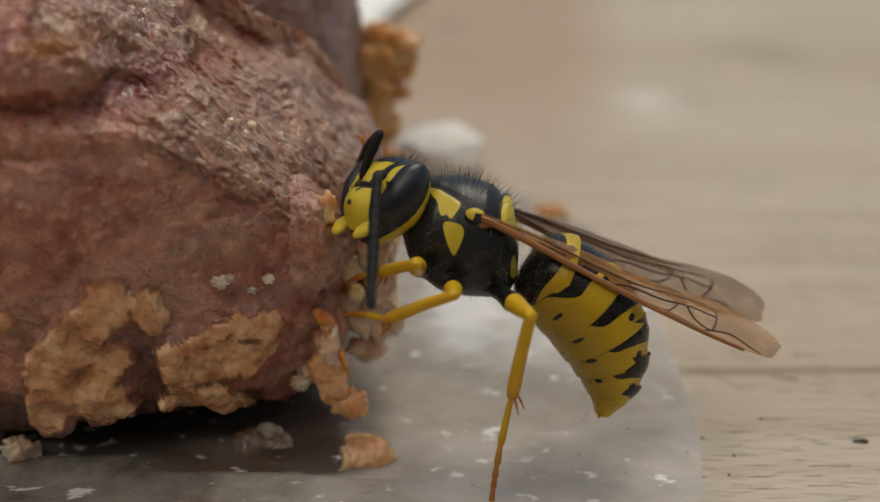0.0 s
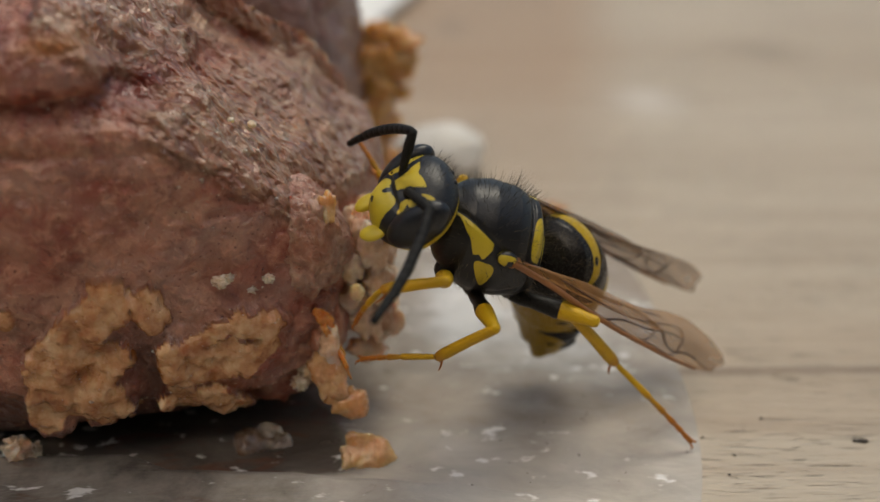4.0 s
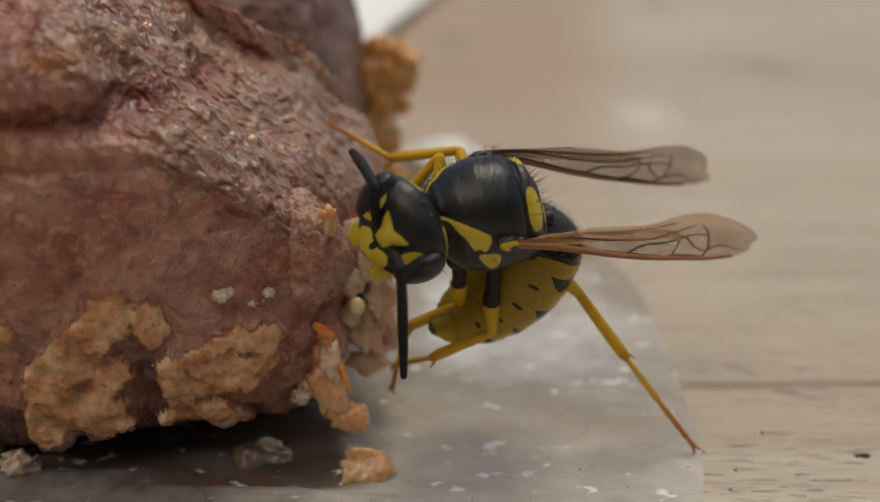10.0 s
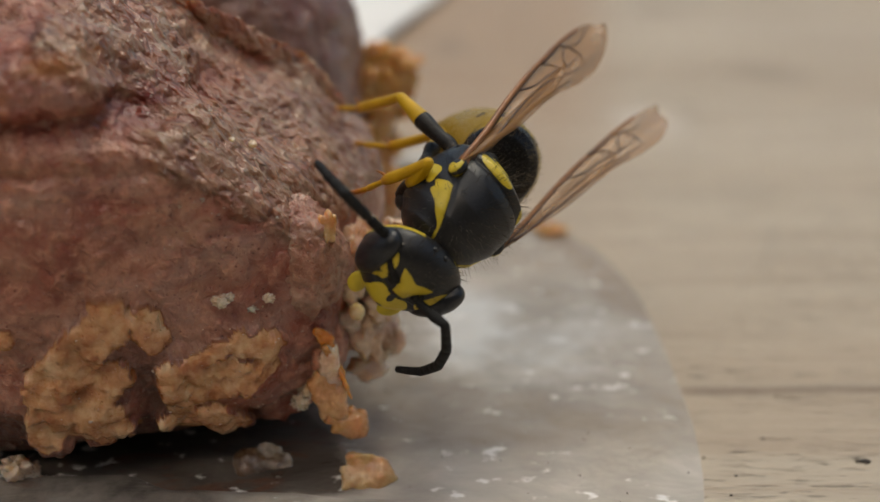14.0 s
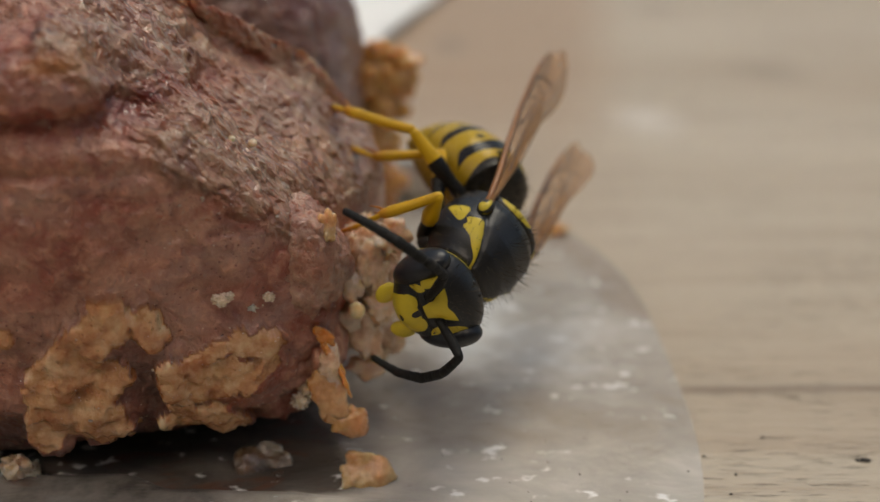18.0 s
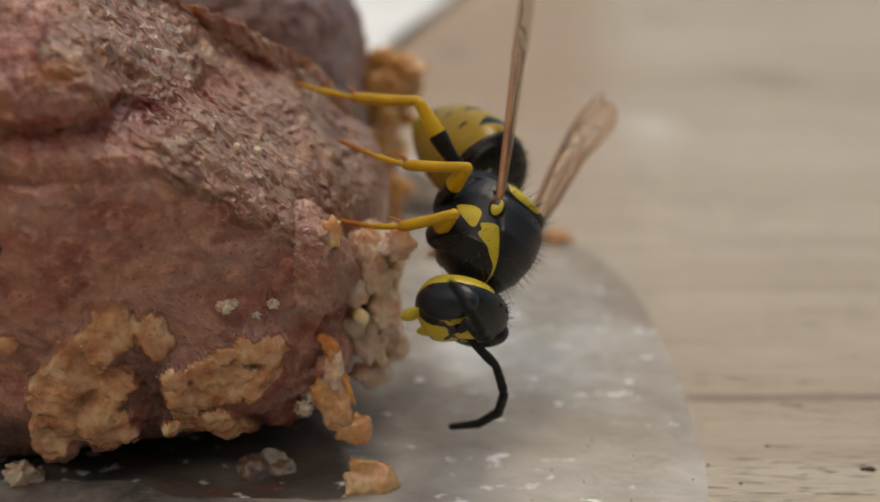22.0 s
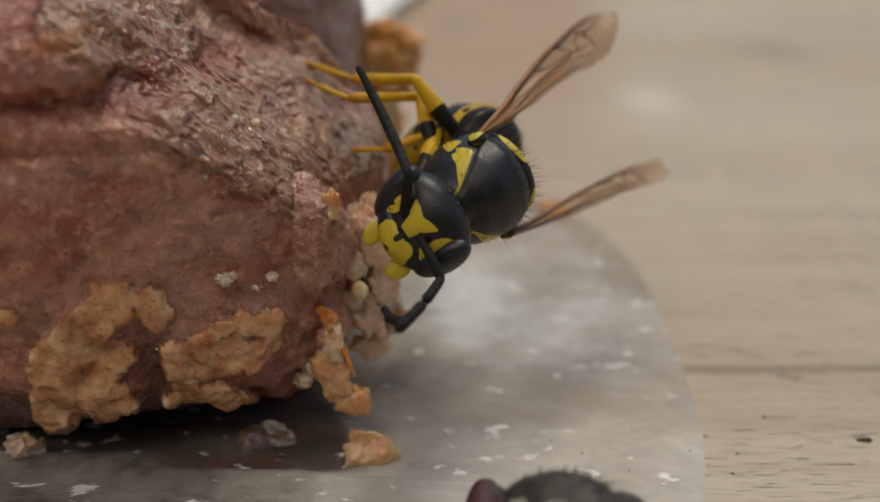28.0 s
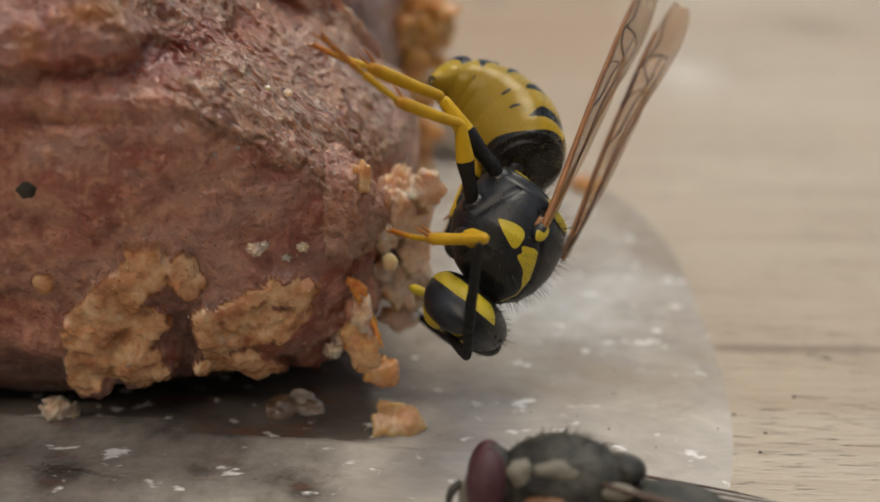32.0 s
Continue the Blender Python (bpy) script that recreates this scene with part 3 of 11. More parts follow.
def lobe(center, radii, seed, rough, box=1.0, cuts=(), folds=False):
    """A lump of meat: uneven boxy ball, cut by soft planes, with torn folds and pits, flat below."""
    c, off = Vector(center), Vector((seed * 5.1, seed * 2.3, seed))
    cuts = [(Vector(n).normalized(), k) for n, k in cuts]

    def fn(u, v):
        w, ph = u * 2 * math.pi, (v - 0.5) * math.pi * 0.9998
        th = w + 0.55 * math.sin(w - radians(125))
        d = Vector((math.cos(ph) * math.cos(th), math.cos(ph) * math.sin(th), math.sin(ph)))
        e = Vector([math.copysign(abs(q) ** box, q) for q in d])
        p = Vector((c.x + e.x * radii[0], c.y + e.y * radii[1], c.z + e.z * radii[2]))
        for n, lim in cuts:
            over = p.dot(n) - lim + 0.5 * noise.noise(p * 0.35 + off)
            if over > -1.0:
                p -= n * ((over + 1.0) ** 2 / 4 if over < 1.0 else over)
        if folds:
            fa, ri = facet(p), ridges(p)
            k = rough * (0.9 * noise.noise(p * 0.2 + off) + 0.40 * noise.noise(p * 0.55 + off) + (0.19 - 0.07 * fa) * noise.fractal(p * 1.3 + off, 0.9, 2.1, 4)
                         - 0.10 * abs(noise.noise(p * 3.1 + off)) + 0.05 * noise.noise(p * 5.3 + off))
            wav = 0.16 * noise.noise(Vector((p.x * 0.5, 0, seed))) + 0.14 * noise.noise(Vector((p.x * 1.7, 2, seed))) + 0.07 * noise.noise(p * 4.5)
            near = 1 - fa
            slab = near * smooth(-6.9, -7.3, p.x)
            # the overhanging slab on top, the hollow under it, a rounded band, a crease
            za = 11.38 + 0.10 * (p.x + 11) * (p.x < -8.2) + wav + 0.28 * smooth(-8.6, -8.2, p.x) - 0.30 * smooth(-7.9, -7.3, p.x)
            k += slab * 0.42 * smooth(za - 0.05, za + 0.10, p.z) * (1 - smooth(za + 0.8, za + 2.4, p.z))
            k -= slab * 0.13 * smooth(za - 0.75, za - 0.25, p.z) * (1 - smooth(za - 0.05, za + 0.1, p.z))
            zb = 10.08 + 0.8 * wav - 0.32 * smooth(-7.2, -4.8, p.x)
            k += near * 0.16 * math.exp(-((p.z - zb - 0.42) / 0.30) ** 2)
            k -= near * 0.17 * math.exp(-((p.z - zb + 0.06) / 0.16) ** 2) * (0.6 + 0.8 * noise.noise(Vector((p.x * 0.8, 7, seed))))
            streak = Vector(((0.68 * p.x - 0.73 * p.z) * 0.9, p.y * 2.2, 4))
            k += fa * (0.10 * ri + 0.09 * noise.fractal(streak, 0.9, 2.1, 3) + 0.05 * noise.noise(p * 2.3)
                       - 0.06 * smooth(0.28, 0.5, noise.noise(p * 1.6 + off)))
            f, h = fatness(p)
            if f:
                k += h * (1 + 0.35 * noise.noise(p * 1.3 + off)) + f * (0.07 * noise.noise(p * 2.6 + off) + 0.04 * noise.noise(p * 5.5 + off))
            k -= 0.35 * gloom(p) * (1 - f)
        else:
            k = rough * (0.9 * noise.noise(p * 0.2 + off) + 0.42 * noise.noise(p * 0.55 + off)
                         + 0.20 * noise.fractal(p * 1.3 + off, 0.9, 2.1, 4) - 0.14 * abs(noise.noise(p * 3.1 + off)))
        q = p + d * k
        if q.z < 0.5:
            q.z = 0.22 + 0.28 * math.exp((q.z - 0.5) / 0.6) + 0.04 * noise.noise(q * 2)
        return q
    return fn


def rawness(p, u, v):
    """Raw red flesh laid bare under the torn slab and below the gnawed rim."""
    d = ((p.x + 7.75 + 0.3 * noise.noise(p)) / 0.55) ** 2 + ((p.z - 11.5 + 0.2 * noise.noise(p * 1.7)) / 0.28) ** 2
    e = ((p.x + 9.2) / 1.9) ** 2 + ((p.z - 11.15 + 0.2 * noise.noise(p * 1.7)) / 0.26) ** 2
    h = ((p.x + 8.3) / 0.5) ** 2 + ((p.z - 12.2) / 0.8) ** 2
    g = ((p.x + 3.4) / 0.6) ** 2 + ((p.z - 5.2) / 1.4) ** 2
    return min(1.0, (math.exp(-d) + 0.5 * math.exp(-e) + 0.35 * math.exp(-h)) * (p.y < 2) + 0.5 * math.exp(-g))


# soft planes that shape the chunk: its sloping gnawed end, the undercut near face, the far side
CUTS = (((0.717, -0.18, 0.672), 2.35), ((0.18, -0.564, -0.805), -1.85), ((-0.37, 0.95, 0.3), 10.5))


def flush(p):
    """1 where melted fat has stained the lean meat orange-brown."""
    a = math.exp(-((p.x + 6.3 + 0.4 * noise.noise(p * 1.1)) / 1.15) ** 2 - ((p.z - 3.7) / 1.3) ** 2)
    b = math.exp(-((p.x + 10.2) / 1.0) ** 2 - ((p.z - 3.4) / 1.5) ** 2)
    return min(1.0, a + b) if p.y < 1 else 0.0


def make_meat():
    thing = tagged(new("meat_chunk"), "reddish-brown chunk of cooked meat with torn fatty edges", "meat")
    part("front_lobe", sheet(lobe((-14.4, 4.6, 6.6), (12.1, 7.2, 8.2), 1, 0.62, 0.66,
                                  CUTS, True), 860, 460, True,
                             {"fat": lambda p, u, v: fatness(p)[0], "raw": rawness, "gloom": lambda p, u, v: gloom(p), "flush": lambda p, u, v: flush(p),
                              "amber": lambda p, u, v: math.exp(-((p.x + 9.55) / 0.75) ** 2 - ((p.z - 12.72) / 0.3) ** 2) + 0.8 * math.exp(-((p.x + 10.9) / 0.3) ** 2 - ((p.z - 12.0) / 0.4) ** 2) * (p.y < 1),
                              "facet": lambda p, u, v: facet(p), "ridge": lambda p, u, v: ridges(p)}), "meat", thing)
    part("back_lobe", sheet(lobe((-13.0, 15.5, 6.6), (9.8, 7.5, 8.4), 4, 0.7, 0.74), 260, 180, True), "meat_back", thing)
    return thing


make_place()
make_film()
make_paper()
meat_chunk = make_meat()


# ---- the wasp: x ahead, y to its left, z up; millimetres ----
wasp = tagged(new("wasp"), "black and yellow wasp gnawing at the meat", "wasp")


def oval(y, z, cy, cz, ry, rz, p=2.0):
    """1 inside an oval, 0 outside, 0.5 on its rim."""
    d = (abs((y - cy) / ry) ** p + abs((z - cz) / rz) ** p) ** (1 / p)
    return max(0.0, min(1.0, 0.5 + (1 - d) * min(ry, rz) * 6))


def head_point(u, v):
    th, ph = u * 2 * math.pi, (v - 0.5) * math.pi * 0.9998
    d = Vector((math.sin(ph), math.cos(ph) * math.cos(th), math.cos(ph) * math.sin(th)))
    e = Vector([math.copysign(abs(q) ** 0.9, q) for q in d])
    z = e.z * 1.36 - 0.06
    narrow = 1 - 0.26 * smooth(-0.2, -1.4, z)
    y = e.y * 1.50 * narrow
    x = 0.62 + e.x * (0.88 if e.x > 0 else 0.72)
    if e.x > 0:
        x += 0.30 * math.exp(-((y / 0.62) ** 2 + ((z + 0.75) / 0.52) ** 2)) * e.x
        x += 0.10 * math.exp(-((y / 0.45) ** 2 + ((z - 0.45) / 0.4) ** 2))
        x -= 0.10 * math.exp(-(((abs(y) - 0.42) / 0.2) ** 2 + ((z - 0.28) / 0.25) ** 2))
        x -= 0.07 * math.exp(-(((z + 0.14) / 0.08) ** 2)) * (1 if abs(y) < 0.8 else 0)
    return Vector((x, y, z))


def head_pigment(p, u, v):
    x, y, z = p
    a = abs(y)
    k = 0.0
    if x > 0.75:
        # clypeus, notched above, with a dark dot
        k = max(oval(y, z, 0, -0.74, 0.64, 0.56, 2.8), oval(a, z, 0.34, -0.40, 0.28, 0.26))
        k = min(k, 1 - oval(y, z, 0, -0.22, 0.10, 0.16))
        k = min(k, 1 - oval(y, z, 0, -0.72 - 0.25 * a, 0.11, 0.075))
        # crown between the antennae
        t = (z - 0.02) / 0.78
        half = 0.20 + 0.34 * max(0.0, t) ** 1.4
        top = 0.80 - 0.07 * math.exp(-(a / 0.16) ** 2)
        k = max(k, min(max(0, min(1, 0.5 + (half - a) * 7)), max(0, min(1, 0.5 + (z - 0.02) * 7)), max(0, min(1, 0.5 + (top - z) * 7))))
        # along the inner rim of the eyes
        k = max(k, oval(a - 0.2 * (z - 0.5), z, 0.86, 0.50, 0.21, 0.34, 2.4))
        k = max(k, oval(a + 0.4 * (z + 0.05), z, 0.74, 0.0, 0.12, 0.22))
    if x < 0.75:
        # band behind the eye, from the crown down to the jaw
        mid = 0.30 - 0.10 * z
        band = max(0, min(1, 0.5 + (0.21 - abs(x - mid)) * 8))
        k = max(k, min(band, max(0, min(1, 0.5 + (a - 0.55 + 0.25 * (z < 0)) * 6))))
    return k


TH_X = (-1.62, -1.53, -1.32, -0.95, -0.3, 0.4, 1.0, 1.5, 1.85, 2.05)
TH_R = (0.22, 0.62, 1.12, 1.48, 1.66, 1.68, 1.5, 1.12, 0.62, 0.25)
TH_Z = (-0.86, -0.68, -0.36, -0.12, -0.03, 0.0, 0.06, 0.18, 0.3, 0.34)


def thorax_point(u, v):
    x = -1.62 + 3.67 * v
    r, cz = table(x, TH_X, TH_R), table(x, TH_X, TH_Z)
    w = u * 2 * math.pi
    y, z = math.sin(w), math.cos(w)
    r *= 1 + 0.05 * max(0, -z)
    dip = 0.09 * math.exp(-((x + 0.72) / 0.07) ** 2) * smooth(0.1, 0.5, z)
    dip += 0.07 * math.exp(-((x + 1.27) / 0.07) ** 2) * smooth(0.1, 0.5, z)
    deg = math.degrees(abs(math.atan2(y, z)))
    edge = 30 + (1.75 - x) * 22
    if -0.6 < x < 1.7:
        dip += 0.05 * math.exp(-((deg - edge + 2) / 3.5) ** 2)
    if -0.9 < x < 0.9:
        dip += 0.06 * math.exp(-((deg - 128 - 20 * x) / 5.0) ** 2)
    r -= dip
    r += 0.05 * math.exp(-(((x + 1.05) / 0.22) ** 2)) * smooth(0.4, 0.9, z)
    return Vector((x, y * r * 0.92, cz + z * r * 0.98))


def thorax_pigment(p, u, v):
    x = p.x
    w = u * 2 * math.pi
    deg = math.degrees(abs(math.atan2(math.sin(w), math.cos(w))))
    k = 0.0

    def inside(d, s=1.0):
        return max(0.0, min(1.0, 0.5 + d * s))
    if 0.2 < x < 1.95:
        edge = 30 + (1.75 - x) * 22
        wide = 5 + 20 * smooth(1.45, 0.75, x) * smooth(0.3, 0.62, x)
        wide *= 1 + 0.12 * math.sin(x * 17)
        k = min(inside((deg - edge) / 18, 2), inside((edge + wide - deg) / 18, 2), inside(x - 0.36, 4))
    k = max(k, oval(x + 0.25 * (deg / 42 - 2.3), deg / 42, 0.36, 97 / 42, max(0.03, 0.24 - 0.42 * (deg / 42 - 2.3)), 0.36, 2.6))
    k = max(k, min(oval(x, deg / 42, -1.02, 42 / 42, 0.25, 0.62, 2.8), 1.0))
    k = max(k, oval(x, deg / 42, -1.37, 36 / 42, 0.08, 0.6))
    k = max(k, oval(x, deg / 42, -1.47, 96 / 42, 0.13, 0.5))
    return k


def cones(spots, name, material, parent, thick=0.011):
    """Fine hairs as slim three-sided cones: (root, way) pairs."""
    verts, faces = [], []
    for root, way in spots:
        side = way.orthogonal().normalized()
        other = way.cross(side).normalized()
        i = len(verts)
        for a in (0, 2.1, 4.2):
            verts.append(tuple((root + (side * math.cos(a) + other * math.sin(a)) * thick) * MM))
        verts.append(tuple((root + way) * MM))
        faces += [(i, i + 1, i + 3), (i + 1, i + 2, i + 3), (i + 2, i, i + 3)]
    me = bpy.data.meshes.new(name)
    me.from_pydata(verts, [], faces)
    return tagged(part(name, me, material, parent), kind="stuff")


def make_body():
    rnd = random.Random(4)
    thorax = part("thorax", sheet(thorax_point, 200, 190, True, {"pigment": thorax_pigment}), "shell", wasp)
    dark, pale = [], []
    for _ in range(420):
        v, u = rnd.uniform(0.04, 0.95), rnd.gauss(0, 0.16) % 1.0
        p = thorax_point(u, v)
        way = (p - Vector((0, 0, 0))).normalized() * rnd.uniform(0.18, 0.5) + Vector((rnd.uniform(-0.15, 0.05), rnd.gauss(0, 0.06), 0.08))
        dark.append((p, way))
    for _ in range(300):
        v, u = rnd.uniform(0.02, 0.85), rnd.uniform(0.24, 0.76)
        p = thorax_point(u, v)
        way = (p - Vector((0.1, 0, 0))).normalized() * rnd.uniform(0.12, 0.3) + Vector((rnd.gauss(0, 0.08), rnd.gauss(0, 0.06), -0.05))
        pale.append((p, way))
    cones(dark, "dark_hair", "hair", thorax, 0.007)
    cones(pale, "pale_hair", "palehair", thorax, 0.004)
    for s in (1, -1):
        part("tegula", ball((-0.1, 1.50 * s, 0.52), (0.30, 0.20, 0.24), 28, 18, None, {"pigment": lambda p, u, v: oval(p.x, p.z, -0.08, 0.56, 0.26, 0.17)
             if abs(p.x + 0.16) > 0.07 or p.z > 0.6 else 0.2}), "shell", thorax)
        part("wing_hinge", ball((-0.3, 1.42 * s, 0.40), (0.26, 0.16, 0.18), 16, 12, craggy(3 + s, 0.3)), "costa", thorax)
        for cx, cy, cz, r in ((1.05, 0.62, -1.02, 0.42), (0.08, 0.68, -1.28, 0.46), (-0.95, 0.66, -1.08, 0.46)):
            part("coxa", ball((cx, cy * s, cz), (r * 0.9, r * 0.8, r), 18, 12, None, {"pigment": lambda p, u, v: 0.0}), "shell", thorax)
    part("petiole", tube([(-1.2, 0, -0.7), (-1.5, 0, -0.88), (-1.8, 0, -0.95)], [0.3, 0.19, 0.26], 12, {"pigment": lambda p, u, v: 0.0}), "shell", wasp)


def make_head():
    head = part("head", sheet(head_point, 200, 170, True, {"pigment": head_pigment}), "shell", wasp, key="head")
    rnd = random.Random(9)
    for s, side in ((1, "left"), (-1, "right")):
        def bean(d, s=s):
            return 1 - 0.16 * math.exp(-(((d.z - 0.25) / 0.3) ** 2)) * smooth(0.1, 0.8, -d.y * s + 0.3 * d.x)
        eye = part("compound_eye", ball((0, 0, 0), (0.58, 0.46, 1.02), 44, 32, bean), "eye", head)
        eye.location, eye.rotation_euler = Vector((0.88, 1.08 * s, 0.04)) * MM, (radians(-9 * s), 0, radians(-14 * s))
        jaw = part("mandible", ball((0, 0, 0), (0.15, 0.27, 0.44), 28, 20, lambda d: 1 - 0.25 * max(0, -d.z),
                                    {"pigment": lambda p, u, v: smooth(-0.38, -0.28, p.z)}), "shell", head)
        jaw.location, jaw.rotation_euler = Vector((1.2, 0.60 * s, -1.30)) * MM, (radians(-24 * s), radians(-20), 0)
        part("antenna_socket", ball((1.40, 0.42 * s, 0.30), (0.16, 0.19, 0.19), 16, 10), "antenna", head)
    for x, y, z in ((0.72, 0.0, 1.20), (0.58, 0.2, 1.27), (0.58, -0.2, 1.27)):
        part("ocellus", ball((x, y, z), (0.085, 0.085, 0.075), 12, 8), "eye", head)
    hairs = []
    for _ in range(200):
        v, u = rnd.uniform(0.15, 0.8), rnd.gauss(0.25, 0.1) % 1.0
        p = head_point(u, v)
        hairs.append((p, (p - Vector((0.6, 0, 0))).normalized() * rnd.uniform(0.12, 0.42) + Vector((rnd.uniform(-0.12, 0.06), rnd.gauss(0, 0.06), 0))))
    cones(hairs, "dark_hair", "hair", head, 0.006)


def make_antenna(side):
    part("antenna_scape", tube([(0, 0, 0), (0.3, 0, 0.02), (0.8, 0, 0.03), (1.2, 0, 0)], [0.10, 0.125, 0.15, 0.12], 14), "antenna", wasp, key=side + " scape")
    for key, n, r0, r1 in (("flagellum one", 3, 0.125, 0.145), ("flagellum two", 3, 0.145, 0.148), ("flagellum three", 3, 0.148, 0.13), ("flagellum four", 3, 0.13, 0.10)):
        pts, radii = [], []
        for i in range(n):
            for f, k in ((0.02, 0.92), (0.12, 1.0), (0.85, 1.03), (0.97, 0.92)):
                t = (i + f) / n
                pts.append((0.98 * t, 0, 0.012 * math.sin(math.pi * t)))
                radii.append((r0 + (r1 - r0) * t) * k)
        if key.endswith("four"):
            radii[-1] *= 0.7
        part("antenna_flagellum", tube(pts, radii, 12, fine=1), "antenna", wasp, key=side + " " + key)


AB_L = (1.1, 1.2, 1.0, 0.85, 0.75, 0.75)
AB_S = (0.0, 0.1, 0.25, 0.5, 1.0, 1.8, 2.6, 3.3, 4.0, 4.6, 5.1, 5.5, 5.85)
AB_R = (0.2, 0.62, 1.02, 1.28, 1.46, 1.58, 1.56, 1.44, 1.20, 0.92, 0.60, 0.30, 0.03)


def make_abdomen():
    start = 0.0
    for i, length in enumerate(AB_L):
        over = 0.0 if i == 0 else 0.42
        lip = 0.06 if i < 5 else 0.0

        def fn(u, v, start=start, length=length, over=over, lip=lip, i=i):
            w = u * 2 * math.pi
            if v > 0.93 and lip:
                x = length + lip
                r = table(start + length, AB_S, AB_R) * (1.0 - 0.08 * (v - 0.93) / 0.07)
            else:
                x = -over + (length + lip + over) * (v / 0.93 if lip else v)
                r = table(start + x, AB_S, AB_R)
                if x < 0.12 and i:
                    r *= 1 - 0.05 * smooth(0.12, -over, x)
                elif i:
                    r *= 1.0 + 0.012 * smooth(0.1, length, x)
            z = math.cos(w)
            return Vector((-x, r * math.sin(w), r * z * (0.95 if z > 0 else 0.88) + (0.4 * smooth(-0.1, 0.4, x) if i == 0 else 0.0)))

        def pigment(p, u, v, length=length, i=i):
            w = u * 2 * math.pi
            th = math.degrees(abs(math.atan2(math.sin(w), math.cos(w))))
            s = -p.x / length
            if i == 0:
                k = max(0, min(1, 0.5 + (-p.x - 0.68 - 0.10 * smooth(60, 10, th) + 0.12 * math.cos(radians(th * 3))) * 7))
                return min(k, 1 - oval(-p.x, th / 40, 0.92, 1.2, 0.09, 0.16))
            base = 0.46 if i < 3 else 0.36 if i < 5 else 0.0
            base *= 1 - 0.95 * smooth(88, 128, th)
            edge = base + 0.10 * math.cos(radians(th * 2.6)) * smooth(125, 85, th) - 0.12 * smooth(85, 115, th) + 0.42 * max(0, 1 - th / 30) ** 1.1 * (i < 5)
            k = max(0, min(1, 0.5 + (s - edge) * length * 6))
            k = min(k, 1 - oval(s * length, th / 40, 0.56 * length + 0.05, 57 / 40, 0.105, 0.145) * (i < 5))
            k = min(k, 1 - oval(s * length, th / 40, 0.42 * length, 128 / 40, 0.06, 0.2) * (0 < i < 5))
            return k
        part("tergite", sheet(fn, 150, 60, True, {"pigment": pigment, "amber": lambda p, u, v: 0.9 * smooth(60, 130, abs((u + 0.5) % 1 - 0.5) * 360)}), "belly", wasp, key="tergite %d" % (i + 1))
        if i == 0:
            rnd, fuzz = random.Random(12), []
            for _ in range(320):
                u, v = rnd.gauss(0, 0.17) % 1.0, rnd.uniform(0.12, 0.62)
                p = fn(u, v)
                fuzz.append((p, Vector((rnd.uniform(0.04, 0.2), p.y * 0.12 + rnd.gauss(0, 0.04), p.z * 0.12 + rnd.gauss(0, 0.04)))))
            cones(fuzz, "pale_hair", "palehair", part_of["tergite 1"], 0.005)
        start += length
    tip = part_of["tergite 6"]
    part("sting", tube([(-0.45, 0, 0.0), (-0.62, 0, -0.02), (-0.85, 0, -0.08)], [0.20, 0.10, 0.015], 10, {"pigment": lambda p, u, v: 0.8, "amber": lambda p, u, v: 1.0}), "belly", tip)


def make_leg(side, which, femur, tibia, tarsus, black, thick):
    def coat(limit):
        return {"pigment": lambda p, u, v: smooth(limit - 0.12, limit + 0.12, p.x), "amber": lambda p, u, v: 0.0}
    tone = {"pigment": lambda p, u, v: 1.0, "amber": lambda p, u, v: 0.15 + 0.5 * smooth(tibia * 0.8, tibia, p.x)}
    k = thick
    part("femur", tube([(0, 0, 0), (0.35, 0, -0.03), (0.7, 0, 0.0), (femur * 0.55, 0, 0.02), (femur * 0.9, 0, 0), (femur, 0, 0)],
                       [0.2 * k, 0.24 * k, 0.22 * k, 0.29 * k, 0.19 * k, 0.17 * k], 14, coat(femur * black)), "limb", wasp,
         key="%s %s femur" % (side, which))
    shin = part("tibia", tube([(0, 0, 0), (0.15, 0, 0), (tibia * 0.4, 0, 0.02), (tibia * 0.85, 0, 0.01), (tibia, 0, 0)],
                              [0.14 * k, 0.16 * k, 0.17 * k, 0.19 * k, 0.15 * k], 14, tone), "limb", wasp, key="%s %s tibia" % (side, which))
    for dy in (0.12, -0.12):
        part("spur", tube([(tibia - 0.08, dy * 0.6, -0.08), (tibia + 0.12, dy, -0.24), (tibia + 0.34, dy * 1.2, -0.36)], [0.045, 0.035, 0.012], 6,
                          {"pigment": lambda p, u, v: 1.0, "amber": lambda p, u, v: 1.0}), "limb", shin)
    pts, radii = [], []
    cuts = (0, 0.46, 0.64, 0.77, 0.87, 1.0)
    for a, b in zip(cuts, cuts[1:]):
        for f, r in ((0.03, 0.7), (0.3, 0.9), (0.9, 1.15), (0.99, 0.8)):
            t = a + (b - a) * f
            pts.append((tarsus * t, 0, 0.06 * math.sin(t * 3)))
            radii.append(0.105 * k * r * (1 - 0.25 * t))
    foot = part("tarsus", tube(pts, radii, 10, {"pigment": lambda p, u, v: 1.0, "amber": lambda p, u, v: 0.15 + 0.85 * smooth(0.25 * tarsus, 0.8 * tarsus, p.x)},
                               fine=2), "limb", wasp, key="%s %s tarsus" % (side, which))
    for dy in (0.1, -0.1):
        part("claw", tube([(tarsus - 0.04, dy * 0.3, 0), (tarsus + 0.12, dy, 0.02), (tarsus + 0.2, dy * 1.3, -0.1)], [0.045, 0.035, 0.01], 6,
                          {"pigment": lambda p, u, v: 1.0, "amber": lambda p, u, v: 1.0}), "limb", foot)


